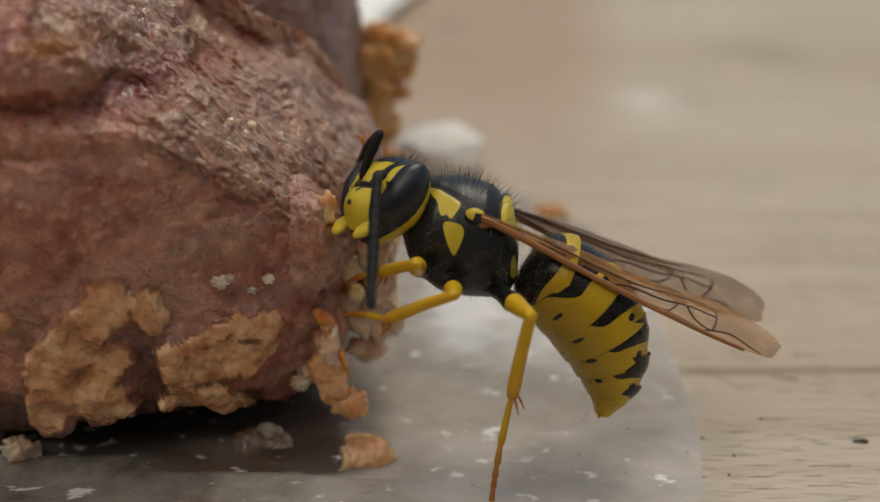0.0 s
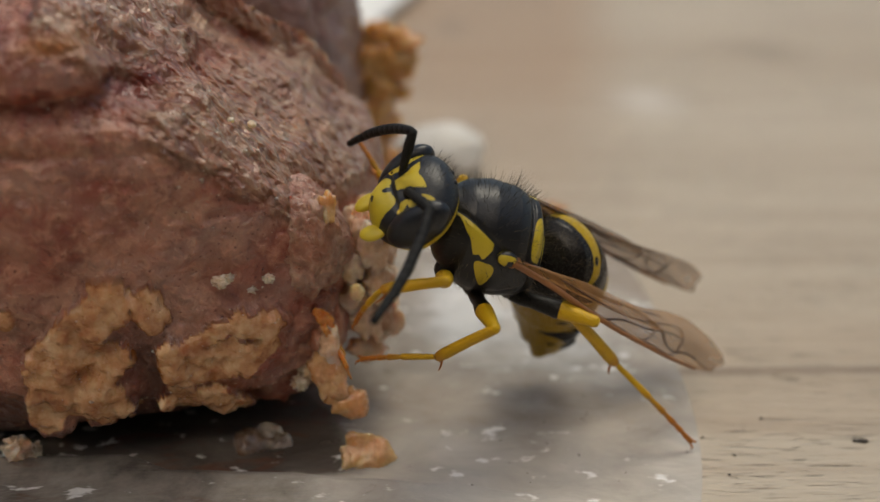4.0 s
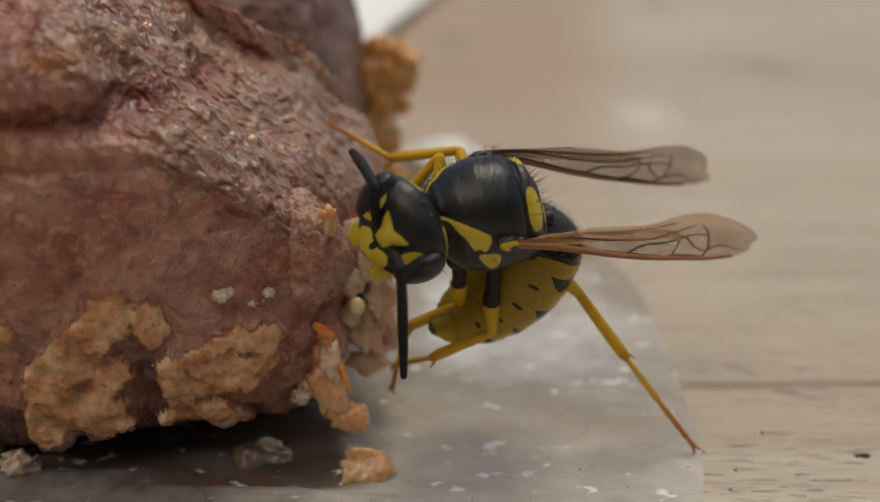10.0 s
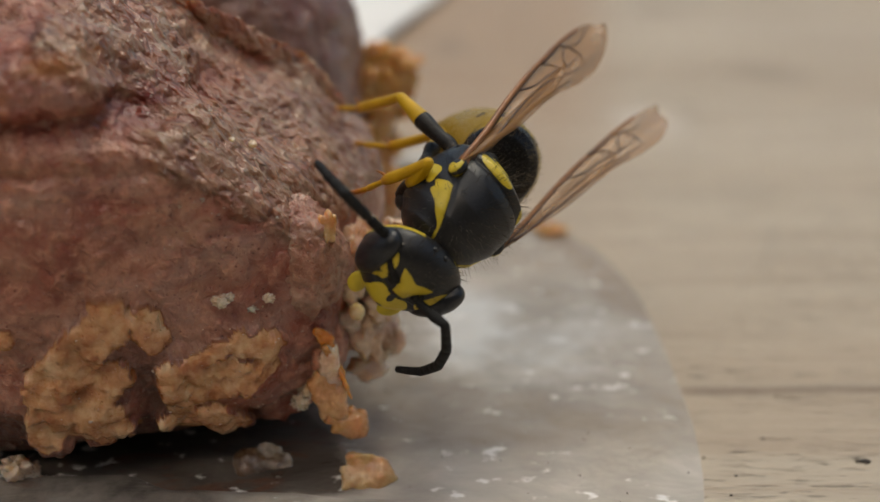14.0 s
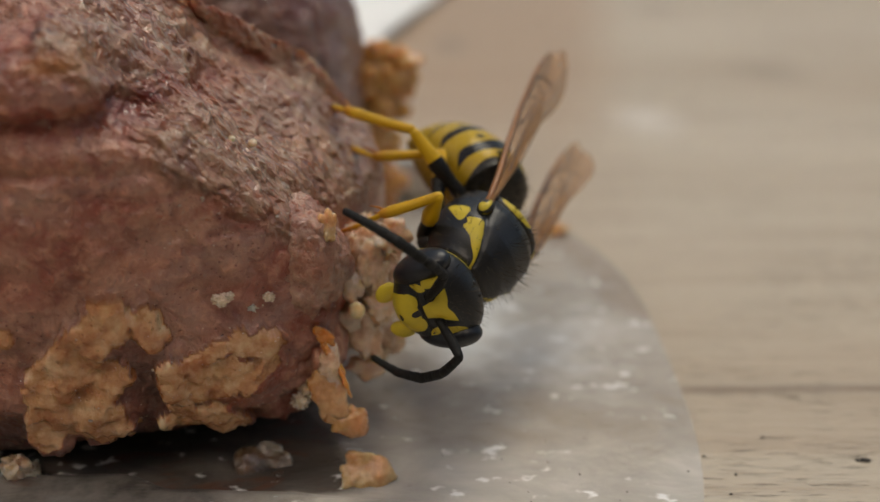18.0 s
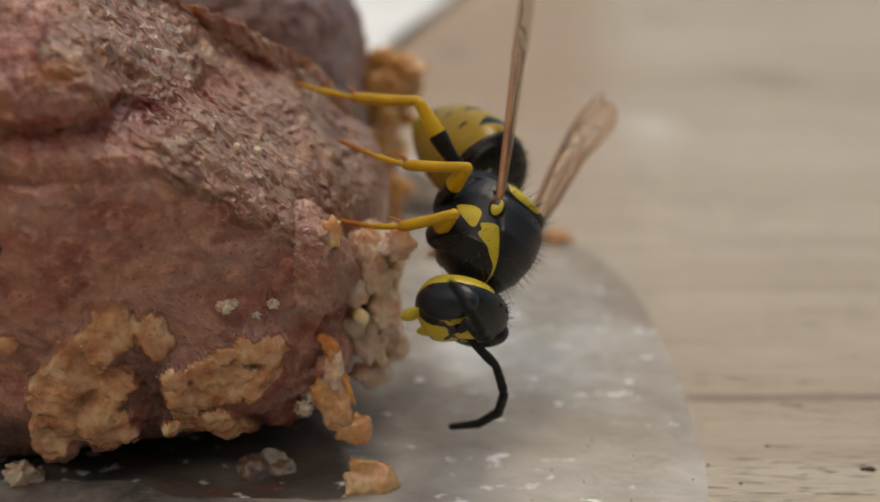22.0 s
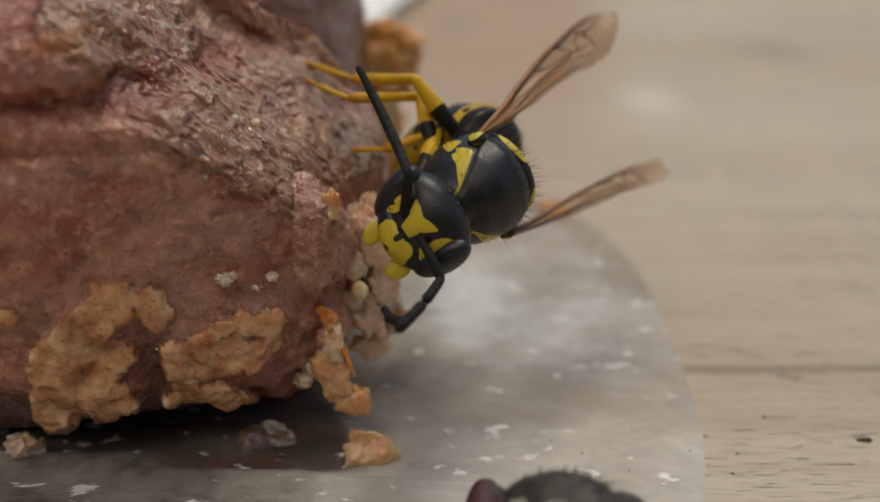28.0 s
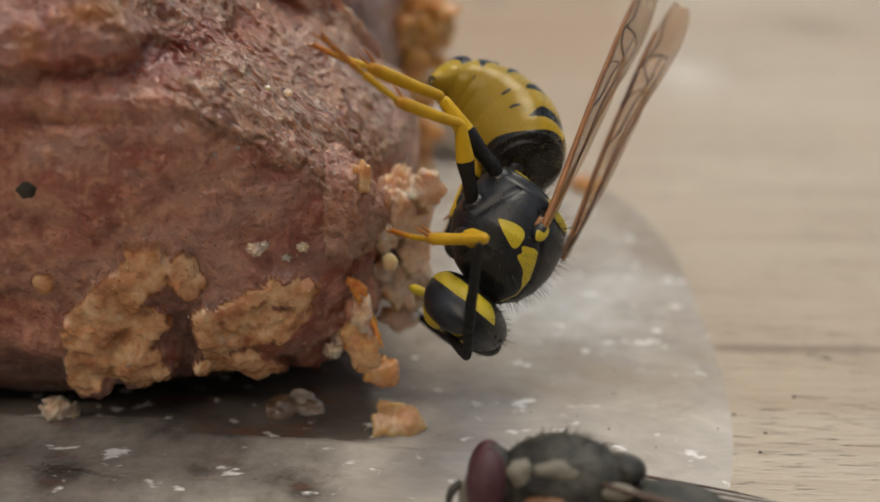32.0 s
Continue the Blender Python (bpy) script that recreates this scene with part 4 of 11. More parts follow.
def wing_rear(x):
    """How far the folded wing's rear edge lies behind its front edge."""
    w = table(x, (0, 0.6, 1.6, 3.4, 5.2, 6.6, 7.6, 9.4), (0.16, 0.30, 0.50, 0.78, 1.08, 1.40, 1.54, 1.54))
    return w * math.sqrt(max(0.0, 1 - (max(0.0, x - 6.7) / 2.701) ** 2.0))


def wing_front(x):
    return 0.28 * smooth(0.5, 4.5, x) + 0.05 * math.sin(x * 0.33) - 0.5 * (1 - math.sqrt(max(0.0, 1 - (max(0.0, x - 7.0) / 2.401) ** 2.0)))


def wing_z(x, f):
    return 0.07 * math.sin(f * 7.5) * smooth(0, 1.5, x) * (1 - 0.5 * smooth(6, 9.4, x)) - 0.012 * x * f + 0.0035 * x * x * (0.5 - f)


def make_wing(side, s):
    def fn(u, v):
        x = 9.4 * (1 - (1 - v) ** 1.8) if v > 0.5 else 9.4 * v * (1 - 0.5 ** 1.8) / 0.5
        return (x, s * (wing_front(x) - wing_rear(x) * u), wing_z(x, u))
    blade = part("wing", sheet(fn, 26, 120), "wing", wasp, key=side + " wing")

    def vein(run, r):
        pts = [(x, s * (wing_front(x) - wing_rear(x) * f), wing_z(x, f) + 0.008) for x, f in run]
        return tube(pts, [r * (1 - 0.5 * i / len(pts)) for i in range(len(pts))], 6, fine=3)
    part("costa", vein([(0, 0.05), (1.5, 0.02), (3, 0.0), (4.5, 0.0), (5.8, 0.0), (7, 0.0), (8.3, 0.02)], 0.105), "costa", blade)
    part("stigma", vein([(5.5, 0.03), (5.9, 0.05), (6.4, 0.05), (6.8, 0.03)], 0.09), "vein", blade)
    for run in ([(0.2, 0.3), (1.6, 0.25), (3, 0.18), (4.4, 0.14), (5.6, 0.06)],
                [(0.2, 0.55), (1.5, 0.6), (3.2, 0.55), (4.6, 0.52), (5.6, 0.6), (7.0, 0.72)],
                [(3.9, 0.17), (4.6, 0.40), (5.6, 0.42), (6.5, 0.5), (7.4, 0.5)],
                [(5.6, 0.08), (5.9, 0.25), (6.1, 0.43)], [(6.9, 0.04), (7.3, 0.2), (7.9, 0.3), (8.5, 0.2), (8.9, 0.1)],
                [(6.4, 0.48), (6.7, 0.3), (7.0, 0.2), (7.3, 0.2)], [(7.3, 0.2), (7.4, 0.5), (7.2, 0.72)],
                [(0.4, 0.85), (2.0, 0.92), (3.8, 0.9), (5.2, 0.86), (6.2, 0.84)]):
        part("vein", vein(run, 0.034), "vein", blade)

    # the hind wing, tucked below
    def hind(u, v):
        x = 6.4 * v
        w = table(x, (0, 1, 3, 5, 6, 6.4), (0.15, 0.3, 0.5, 0.5, 0.3, 0.05))
        return (x - 0.1, s * (0.10 - 0.32 * v - w * u), -0.07 - 0.01 * x + 0.05 * math.sin(u * 6))
    part("hind_wing", sheet(hind, 14, 60), "wing", blade)


make_body()
make_head()
make_abdomen()
for side, s in (("left", 1), ("right", -1)):
    make_antenna(side)
    make_wing(side, s)
    make_leg(side, "front", 2.0, 1.75, 2.2, 0.42, 0.92)
    make_leg(side, "middle", 2.3, 2.15, 2.7, 0.55, 0.92)
    make_leg(side, "hind", 2.6, 2.55, 3.6, 0.58, 1.0)


# ---- torn fat, crumbs and flakes on the meat ----
def lump(name, center, radii, seed, material, parent=None, rough=0.38, size=1.7, n=44, tilt=0.0, label=""):
    rag = craggy(seed, rough, size)
    off = Vector((seed, 2 * seed, 5))

    def shape(d):
        return rag(d) + 0.05 * noise.noise(d * 6 + off) + 0.025 * noise.noise(d * 13 + off)
    ob = part(name, ball((0, 0, 0), radii, n, n * 2 // 3, shape), material, parent, label)
    ob.location = Vector(center) * MM
    ob.rotation_euler = (0, tilt, 0.3 * math.sin(seed))
    return ob


def flap(name, center, normal, rx, rz, seed, material, parent=None, thick=0.22, spin=0.0, label=""):
    """A flat torn shred with a ragged rim, lying against a surface: centre, the way it faces, half width and half height."""
    nrm = Vector(normal).normalized()
    t1 = Vector((0, 0, 1)).cross(nrm) if abs(nrm.z) < 0.9 else Vector((1, 0, 0))
    t1 = (t1 - nrm * t1.dot(nrm)).normalized()
    t2 = nrm.cross(t1)
    off = Vector((seed * 3.3, seed * 1.7, seed * 0.9))
    cs, sn = math.cos(spin), math.sin(spin)

    def fn(u, v):
        w = u * 2 * math.pi
        d = Vector((math.cos(w), math.sin(w), 0))
        rho = (1 + 0.7 * noise.noise(d * 0.9 + off) + 0.36 * noise.noise(d * 2.0 + off) + 0.08 * noise.noise(d * 4.6 + off) + 0.025 * noise.noise(d * 11 + off))
        r = v / 0.7 if v < 0.7 else 1 - (v - 0.7) / 0.3
        a, b = rx * rho * r * d.x, rz * rho * r * d.y
        q = Vector((a, b, 0))
        if v < 0.7:
            h = thick * (1 - r ** 8) ** 0.5 + r ** 0.3 * (0.24 * noise.noise(q * 1.6 + off) + 0.07 * noise.noise(q * 4.5 + off)) * (1 - r ** 4)
        else:
            h = -0.12 * (1 - r)
        return t1 * (a * cs - b * sn) + t2 * (a * sn + b * cs) + nrm * h
    ob = part(name, sheet(fn, 150, 34, True), material, parent, label)
    ob.location = Vector(center) * MM
    return ob


def make_scraps():
    k = 0
    for x, y, z, r in ((-5.98, -1.75, 6.25, 0.2), (-5.75, -1.7, 6.35, 0.12), (-4.8, -1.15, 6.05, 0.15), (-5.3, -1.2, 5.75, 0.16), (-12.55, -1.9, 0.75, 0.42), (-12.2, -1.8, 0.5, 0.3),
                       (-3.9, -0.5, 2.6, 0.3), (-4.2, -0.7, 2.3, 0.26)):
        k += 1
        lump("crumb", (x, y, z), (r, r * 0.8, r * 0.85), k, "pale", meat_chunk, 0.55, 2.2, 34)
    rag = craggy(64, 0.12, 1.4)
    part("gnawed_rim", ball((-4.1, 0.55, 6.35), (1.42, 1.4, 1.95), 150, 110, lambda d: rag(d) + 0.05 * noise.noise(d * 7) + 0.03 * noise.noise(d * 16), {"facet": lambda p, u, v: 0.45}), "meat_rim", meat_chunk)
    flap("orange_shred", (-3.2, -0.1, 7.75), (0.5, -0.8, 0.3), 0.30, 0.42, 61, "peach", meat_chunk, 0.16, -0.3)
    # dark lump set where the meat has a small dark pit
    lump("dark_spot", (-11.58, -2.52, 8.29), (0.28, 0.14, 0.24), 140, "speck", meat_chunk, 0.25, 1.4, 30)
    lump("bead", (-5.72, 0.25, 10.2), (0.10, 0.10, 0.09), 65, "pale", meat_chunk, 0.15, 1.5, 20)
    lump("bead", (-5.3, 0.95, 9.85), (0.13, 0.12, 0.11), 66, "pale", meat_chunk, 0.15, 1.5, 20)
    lump("lower_lobe", (-5.3, 1.0, 2.9), (2.1, 1.9, 1.7), 62, "meat", meat_chunk, 0.22, 1.3, 90)
    lump("lower_lobe", (-3.7, 0.9, 3.4), (0.75, 1.2, 1.3), 63, "meat", meat_chunk, 0.3, 1.4, 70)
    # the torn pale inside at the gnawed end
    for x, y, z, rx, ry, rz in ((-2.5, 2.6, 5.3, 1.0, 1.0, 1.7), (-2.2, 2.7, 3.5, 0.95, 1.0, 1.5)):
        k += 1
        lump("torn_flesh", (x, y, z), (rx, ry, rz), k, "pale", meat_chunk, 0.34, 1.35, 150)
    for x, y, z, rx, rz, seed, spin in ((-2.1, 1.5, 5.6, 0.62, 0.95, 27, -0.2), (-1.9, 1.5, 4.4, 0.6, 0.8, 28, 0.3), (-2.35, 1.3, 3.3, 0.5, 0.8, 29, 0.1), (-1.55, 1.9, 6.5, 0.55, 0.6, 30, 0.4), (-2.0, 1.9, 4.6, 0.5, 0.7, 21, 0.2), (-1.75, 2.1, 2.7, 0.45, 0.6, 22, -0.3), (-2.8, 1.3, 3.9, 0.45, 0.8, 23, 0.1),
                                        (-2.75, 1.1, 5.3, 0.4, 0.7, 24, 0.0), (-2.0, 2.0, 6.0, 0.5, 0.6, 25, 0.6), (-2.5, 1.6, 2.1, 0.6, 0.4, 26, 0.0)):
        flap("torn_flesh", (x, y, z), (0.5, -0.85, 0.2), rx, rz, seed, "pale", meat_chunk, 0.35, spin)
    lump("cream_drop", (-2.5, 0.35, 4.8), (0.24, 0.16, 0.27), 91, "cream", meat_chunk, 0.12, 1.2, 30)
    # the hanging flake and the sinew beside it
    for x, y, z, rx, rz, seed, kind, spin in ((-3.3, -0.55, 3.3, 0.44, 0.80, 71, "pale", 0.15), (-3.2, -0.75, 2.45, 0.60, 0.95, 72, "peach", 0.25),
                                              (-2.95, -0.9, 1.80, 0.62, 0.62, 73, "fat", 0.5), (-2.70, -0.95, 1.50, 0.42, 0.3, 74, "peach", 0.2)):
        flap("flake", (x, y, z), (0.1, -0.95, 0.2), rx, rz, seed, kind, meat_chunk, 0.3, spin)
    for x, y, z, rx, rz, seed, spin in ((-3.42, -0.45, 4.35, 0.24, 0.50, 81, 0.45), (-3.12, -0.62, 3.62, 0.15, 0.62, 82, 0.42), (-2.85, -0.72, 3.0, 0.09, 0.42, 83, 0.35)):
        flap("sinew", (x, y, z), (0.3, -0.93, 0.2), rx, rz, seed, "strand", meat_chunk, 0.12, spin, "thin wet orange sinew")
    # rind behind the chunk
    for i, (x, y, z, r) in enumerate(((-2.1, 17.6, 8.35, 0.7), (-1.35, 17.8, 7.85, 0.8), (-1.0, 17.8, 7.1, 0.55), (-2.0, 17.4, 7.2, 0.95), (-2.8, 17.0, 7.3, 0.9),
                                      (-2.4, 17.0, 6.2, 0.9), (-1.2, 17.6, 5.9, 0.42), (-2.9, 16.8, 4.8, 1.3), (-3.1, 16.6, 2.6, 1.7))):
        lump("rind", (x - 0.6, y, z), (r, r * 0.9, r), 100 + i, "rind", meat_chunk, 0.5, 2.2, 44)
    # wet grains all over the near face
    front = lobe((-14.4, 4.6, 6.6), (12.1, 7.2, 8.2), 1, 0.62, 0.66, CUTS, True)
    rnd = random.Random(17)
    bits = []
    for _ in range(520):
        u, v = rnd.uniform(0.68, 1.02) % 1.0, rnd.uniform(0.28, 0.92)
        p = front(u, v)
        r = rnd.uniform(0.012, 0.03) * (2.0 if rnd.random() < 0.05 else 1)
        bits.append(ball(p, (r * rnd.uniform(0.8, 1.5), r, r * 0.8), 6, 5))
    tagged(joined("grain", bits, "pale", meat_chunk), kind="stuff")


def make_crumbs():
    tagged(flap("crumb", (-2.35, -1.75, 0.5), (0.05, -0.75, 0.65), 0.74, 0.62, 121, "peach", None, 0.12), "pale orange translucent crumb of fat on the film", "crumb", "crumbs on the film")
    tagged(flap("crumb", (-5.35, -0.9, 0.30), (0.1, -0.55, 0.83), 0.75, 0.62, 122, "dull", None, 0.05), "flat dull brown shred of meat on the film", "crumb", "crumbs on the film")
    tagged(lump("crumb", (5.3, 16.8, 0.33), (0.75, 0.55, 0.25), 125, "rind", None, 0.3, 1.6, 30), "small orange crumb near the film's edge", "crumb", "crumbs on the film")
    tagged(lump("fat_piece", (-0.1, 22.0, 1.25), (2.4, 2.0, 1.45), 127, "bread", None, 0.16, 1.3, 50), "round white piece of fat behind the meat", "fat")
    rnd = random.Random(23)
    bits = []
    for _ in range(40):
        x, y = rnd.uniform(-7, 8), rnd.uniform(-4.2, 4)
        r = rnd.uniform(0.015, 0.035)
        bits.append(ball((x, y, max(0.03, film_height(x, y)) + 0.01), (r * rnd.uniform(1, 1.8), r, r * 0.6), 6, 5))
    for x, y, r in ((13.23, -0.59, 0.12), (13.0, -0.6, 0.07), (9.0, -1.3, 0.04), (8.6, -2.2, 0.035), (8.25, -0.4, 0.04), (10.4, 0.6, 0.045)):
        bits.append(ball((x, y, 0.02), (r * 1.5, r, r * 0.5), 8, 6))
    tagged(joined("specks", bits, "speck"), "tiny dark burnt specks scattered on film and wood", "specks", kind="stuff")


# ---- the fly: x ahead, standing on its feet at z = 0 ----
fly = tagged(new("fly"), "grey bristly fly with dark red eyes", "fly")
fly.scale = (1.05, 1.05, 1.05)


def make_fly():
    head = part("head", ball((1.82, 0, 1.62), (0.60, 0.95, 0.90), 30, 20), "fly", fly)
    for s in (1, -1):
        part("compound_eye", ball((1.98, 0.56 * s, 1.70), (0.50, 0.52, 0.86), 30, 20), "fly_eye", head)
        part("antenna", tube([(2.62, 0.16 * s, 1.6), (2.82, 0.18 * s, 1.4), (2.86, 0.18 * s, 1.15)], [0.08, 0.1, 0.06], 8), "fly", head)
    part("face", ball((2.30, 0, 1.3), (0.34, 0.4, 0.55), 20, 14), "fly_pale", head)
    part("proboscis", tube([(2.4, 0, 0.9), (2.45, 0, 0.5), (2.5, 0, 0.2)], [0.16, 0.13, 0.18], 10), "fly", head)
    thorax = part("thorax", ball((0.25, 0, 1.78), (1.5, 1.15, 1.08), 40, 28, craggy(7, 0.05, 2.0)), "fly", fly)
    part("scutellum", ball((-1.15, 0, 2.12), (0.5, 0.62, 0.36), 20, 14), "fly", fly)
    for s in (1, -1):
        part("pale_patch", ball((1.22, 0.74 * s, 2.05), (0.34, 0.26, 0.3), 14, 10, craggy(2, 0.3)), "fly_pale", thorax)
        part("pale_patch", ball((0.45, 0.92 * s, 2.15), (0.52, 0.24, 0.24), 14, 10, craggy(3, 0.3)), "fly_pale", thorax)
        part("calypter", ball((-0.9, 0.85 * s, 1.75), (0.42, 0.25, 0.2), 14, 10), "fly_pale", thorax)
        part("side_plate", ball((0.45, 1.0 * s, 1.25), (0.75, 0.22, 0.42), 16, 12, craggy(5, 0.3)), "fly_orange", thorax)
    belly = part("abdomen", ball((-2.15, 0, 1.05), (1.55, 1.05, 0.85), 36, 24), "fly", fly)
    for s in (1, -1):
        part("side_plate", ball((-1.9, 0.75 * s, 0.95), (0.9, 0.4, 0.6), 18, 12), "fly_orange", belly)

        def blade(u, v, s=s):
            x = 5.9 * v
            w = table(x, (0, 0.5, 1.6, 3.4, 4.8, 5.6, 5.9), (0.2, 0.7, 1.6, 2.05, 1.7, 0.95, 0.05))
            return Vector((-0.35 - x * 0.94 + 0.15 * w * u, s * (0.85 + x * 0.26 - w * (u - 0.15)), 1.95 - 0.17 * x + 0.05 * math.sin(u * 9) * v))
        wing = part("wing", sheet(blade, 20, 60), "fly_wing", fly)
        part("costa", tube([(-0.35, s * 0.88, 1.97), (-2.1, s * 1.55, 1.65), (-4.0, s * 2.15, 1.31), (-5.6, s * 2.2, 1.01)], [0.05, 0.045, 0.03, 0.015], 8), "vein", wing)
        for f in (0.3, 0.5, 0.75):
            part("vein", tube([tuple(blade(f, v) + Vector((0, 0, 0.01))) for v in (0.05, 0.3, 0.55, 0.8, 0.92)], [0.035, 0.03, 0.03, 0.02, 0.01], 6), "vein", wing)
        for x0, x1, x2 in ((0.9, 1.6, 2.3), (0.3, 0.3, 0.1), (-0.4, -1.2, -2.2)):
            part("leg", tube([(x0, 0.6 * s, 1.0), (x1, 1.7 * s, 1.35), (x1 + (x2 - x1) * 0.5, 2.1 * s, 0.6), (x2, 2.5 * s, 0.12), (x2 + 0.25, 2.7 * s, 0.06)],
                             [0.2, 0.15, 0.1, 0.06, 0.04], 8), "fly", fly)
    rnd = random.Random(31)
    hairs = []
    for _ in range(240):
        a, b = rnd.uniform(-1.2, 1.2), rnd.uniform(-1.0, 1.0)
        d = Vector((math.sin(b), math.sin(a) * math.cos(b), math.cos(a) * math.cos(b)))
        hairs.append((Vector((0.25 + d.x * 1.5, d.y * 1.15, 1.78 + d.z * 1.08)), d * rnd.uniform(0.08, 0.26) + Vector((-0.15, 0, 0.02))))
    cones(hairs, "bristles", "hair", thorax, 0.014)


make_scraps()
make_crumbs()
make_fly()


def motions():
    walk(wasp, [
        (0, at(.77, .05, 6.86, 25.6, -10.2, 174.5)), (.5, at(.77, -.06, 6.94, 24.2, -10.2, 176.2)),
        (1, at(.78, -.26, 7.03, 21.5, -10.5, 179.4)), (1.5, at(1.1, -.59, 7.05, 18.2, -14.6, -176.3)),
        (2, at(1.47, -.83, 7.06, 12.8, -18.4, -172.8)), (2.5, at(1.56, -.42, 6.86, -6.9, -17.7, -169.6)),
        (3, at(1.6, 0, 6.65, -23.2, -16.1, -167.6)), (3.9, at(1.51, .04, 6.77, -17.7, -16.9, -171.4)),
        (5.1, at(1.27, .07, 7.06, -.9, -17.3, 178.9)), (6, at(1.18, .08, 7.17, 10.1, -16.5, 174.6)),
        (6.5, at(1.25, 0, 7.12, 14.9, -16.6, 174.8)), (7, at(1.31, -.07, 7.07, 17.5, -16.9, 175.3)),
        (7.5, at(1.15, -.02, 7.22, 13.3, -8, 174.1)), (8, at(.98, .03, 7.5, 4.6, .5, 172.3)),
        (8.5, at(1.11, -.04, 7.84, -12.3, -1.1, -176)), (9, at(1.27, -.15, 8.08, -26.7, .5, -164.4)),
        (9.5, at(1.31, -.27, 8.14, -28.8, 4.3, -166.1)), (10, at(1.36, -.34, 8.16, -30, 7.9, -168)),
        (10.5, at(1.72, -.3, 7.81, -31.5, 7.3, -167.5)), (11, at(2.03, -.19, 7.41, -33.2, 6.7, -167)),
        (11.5, at(1.79, .46, 7.36, -36.6, 8.8, -168.5)), (12, at(1.51, 1.1, 7.31, -42.7, 11, -170.4)),
        (12.5, at(1.48, 1.2, 6.15, -60.7, 4.8, -164.6)), (13, at(1.44, 1.24, 5.03, -79.8, 2.9, -154.7)),
        (13.5, at(1.04, .74, 6.65, -87, 15.6, -149.5)), (14, at(.66, .24, 8.26, -89.1, 25.6, -146.4)),
        (14.9, at(.73, .39, 7.9, -86.9, 22.9, -142.1)), (16.1, at(.96, .88, 6.9, -83.3, 13.8, -133.1)),
        (17, at(1.11, 1.28, 6.4, -82.3, 10.4, -129.7)), (17.5, at(1.17, 1.57, 6.31, -84.2, 12.5, -130)),
        (18, at(1.23, 1.75, 6.27, -86.1, 15.3, -131.2)), (18.5, at(1.33, 1.71, 6.9, -82.8, 13.7, -139.3)),
        (19, at(1.39, 1.62, 7.52, -79.6, 11.9, -146.7)), (19.5, at(1.36, 1.27, 7.38, -83.6, 15.7, -142.2)),
        (20, at(1.3, .98, 7.1, -88, 20, -138.3)), (20.5, at(1.12, 1.01, 6.62, -89.2, 20, -145)),
        (21, at(.98, 1.08, 6.28, -90.2, 20, -151.7)), (21.5, at(1.12, 1.31, 6.52, -96, 29.3, -141.4)),
        (22, at(1.35, 1.68, 7.06, -99.5, 36.9, -127)), (22.5, at(1.51, 2.09, 8.4, -76.9, 2, -103)),
        (23, at(1.33, 2.4, 7.84, -76.5, 2.2, -107.8)), (23.5, at(.98, 1.72, 8.25, -69, 4.8, -119.2)),
        (24, at(.74, 1.03, 8.65, -61.5, 6.4, -129.5)), (24.5, at(.8, 1.45, 8.54, -55.3, 1.2, -133.4)),
        (25, at(.89, 1.87, 8.36, -50.6, -2, -135.5)), (25.9, at(.94, 1.79, 8.18, -53.8, -.2, -135.6)),
        (27.1, at(.98, 1.5, 7.96, -64.7, 6.1, -136.5)), (28, at(1.04, 1.26, 7.76, -74.7, 11.7, -138.3)),
        (28.5, at(1.24, 1.08, 7.6, -82.5, 17.6, -140.2)), (29, at(1.42, .95, 7.36, -91.6, 23, -142.5)),
        (29.5, at(1.3, 1.04, 6.92, -99.1, 23.3, -144.7)), (30, at(1.13, 1.14, 6.51, -105.9, 22.6, -145.2)),
        (30.5, at(1.06, .87, 6.34, -112.8, 27.5, -134.7)), (31, at(1.02, .48, 6.2, -118.9, 34.1, -125.4)),
        (31.5, at(1.04, .24, 6.02, -126.6, 36.6, -128.3)), (32, at(1.06, .11, 5.92, -131.2, 37.3, -130.8))])
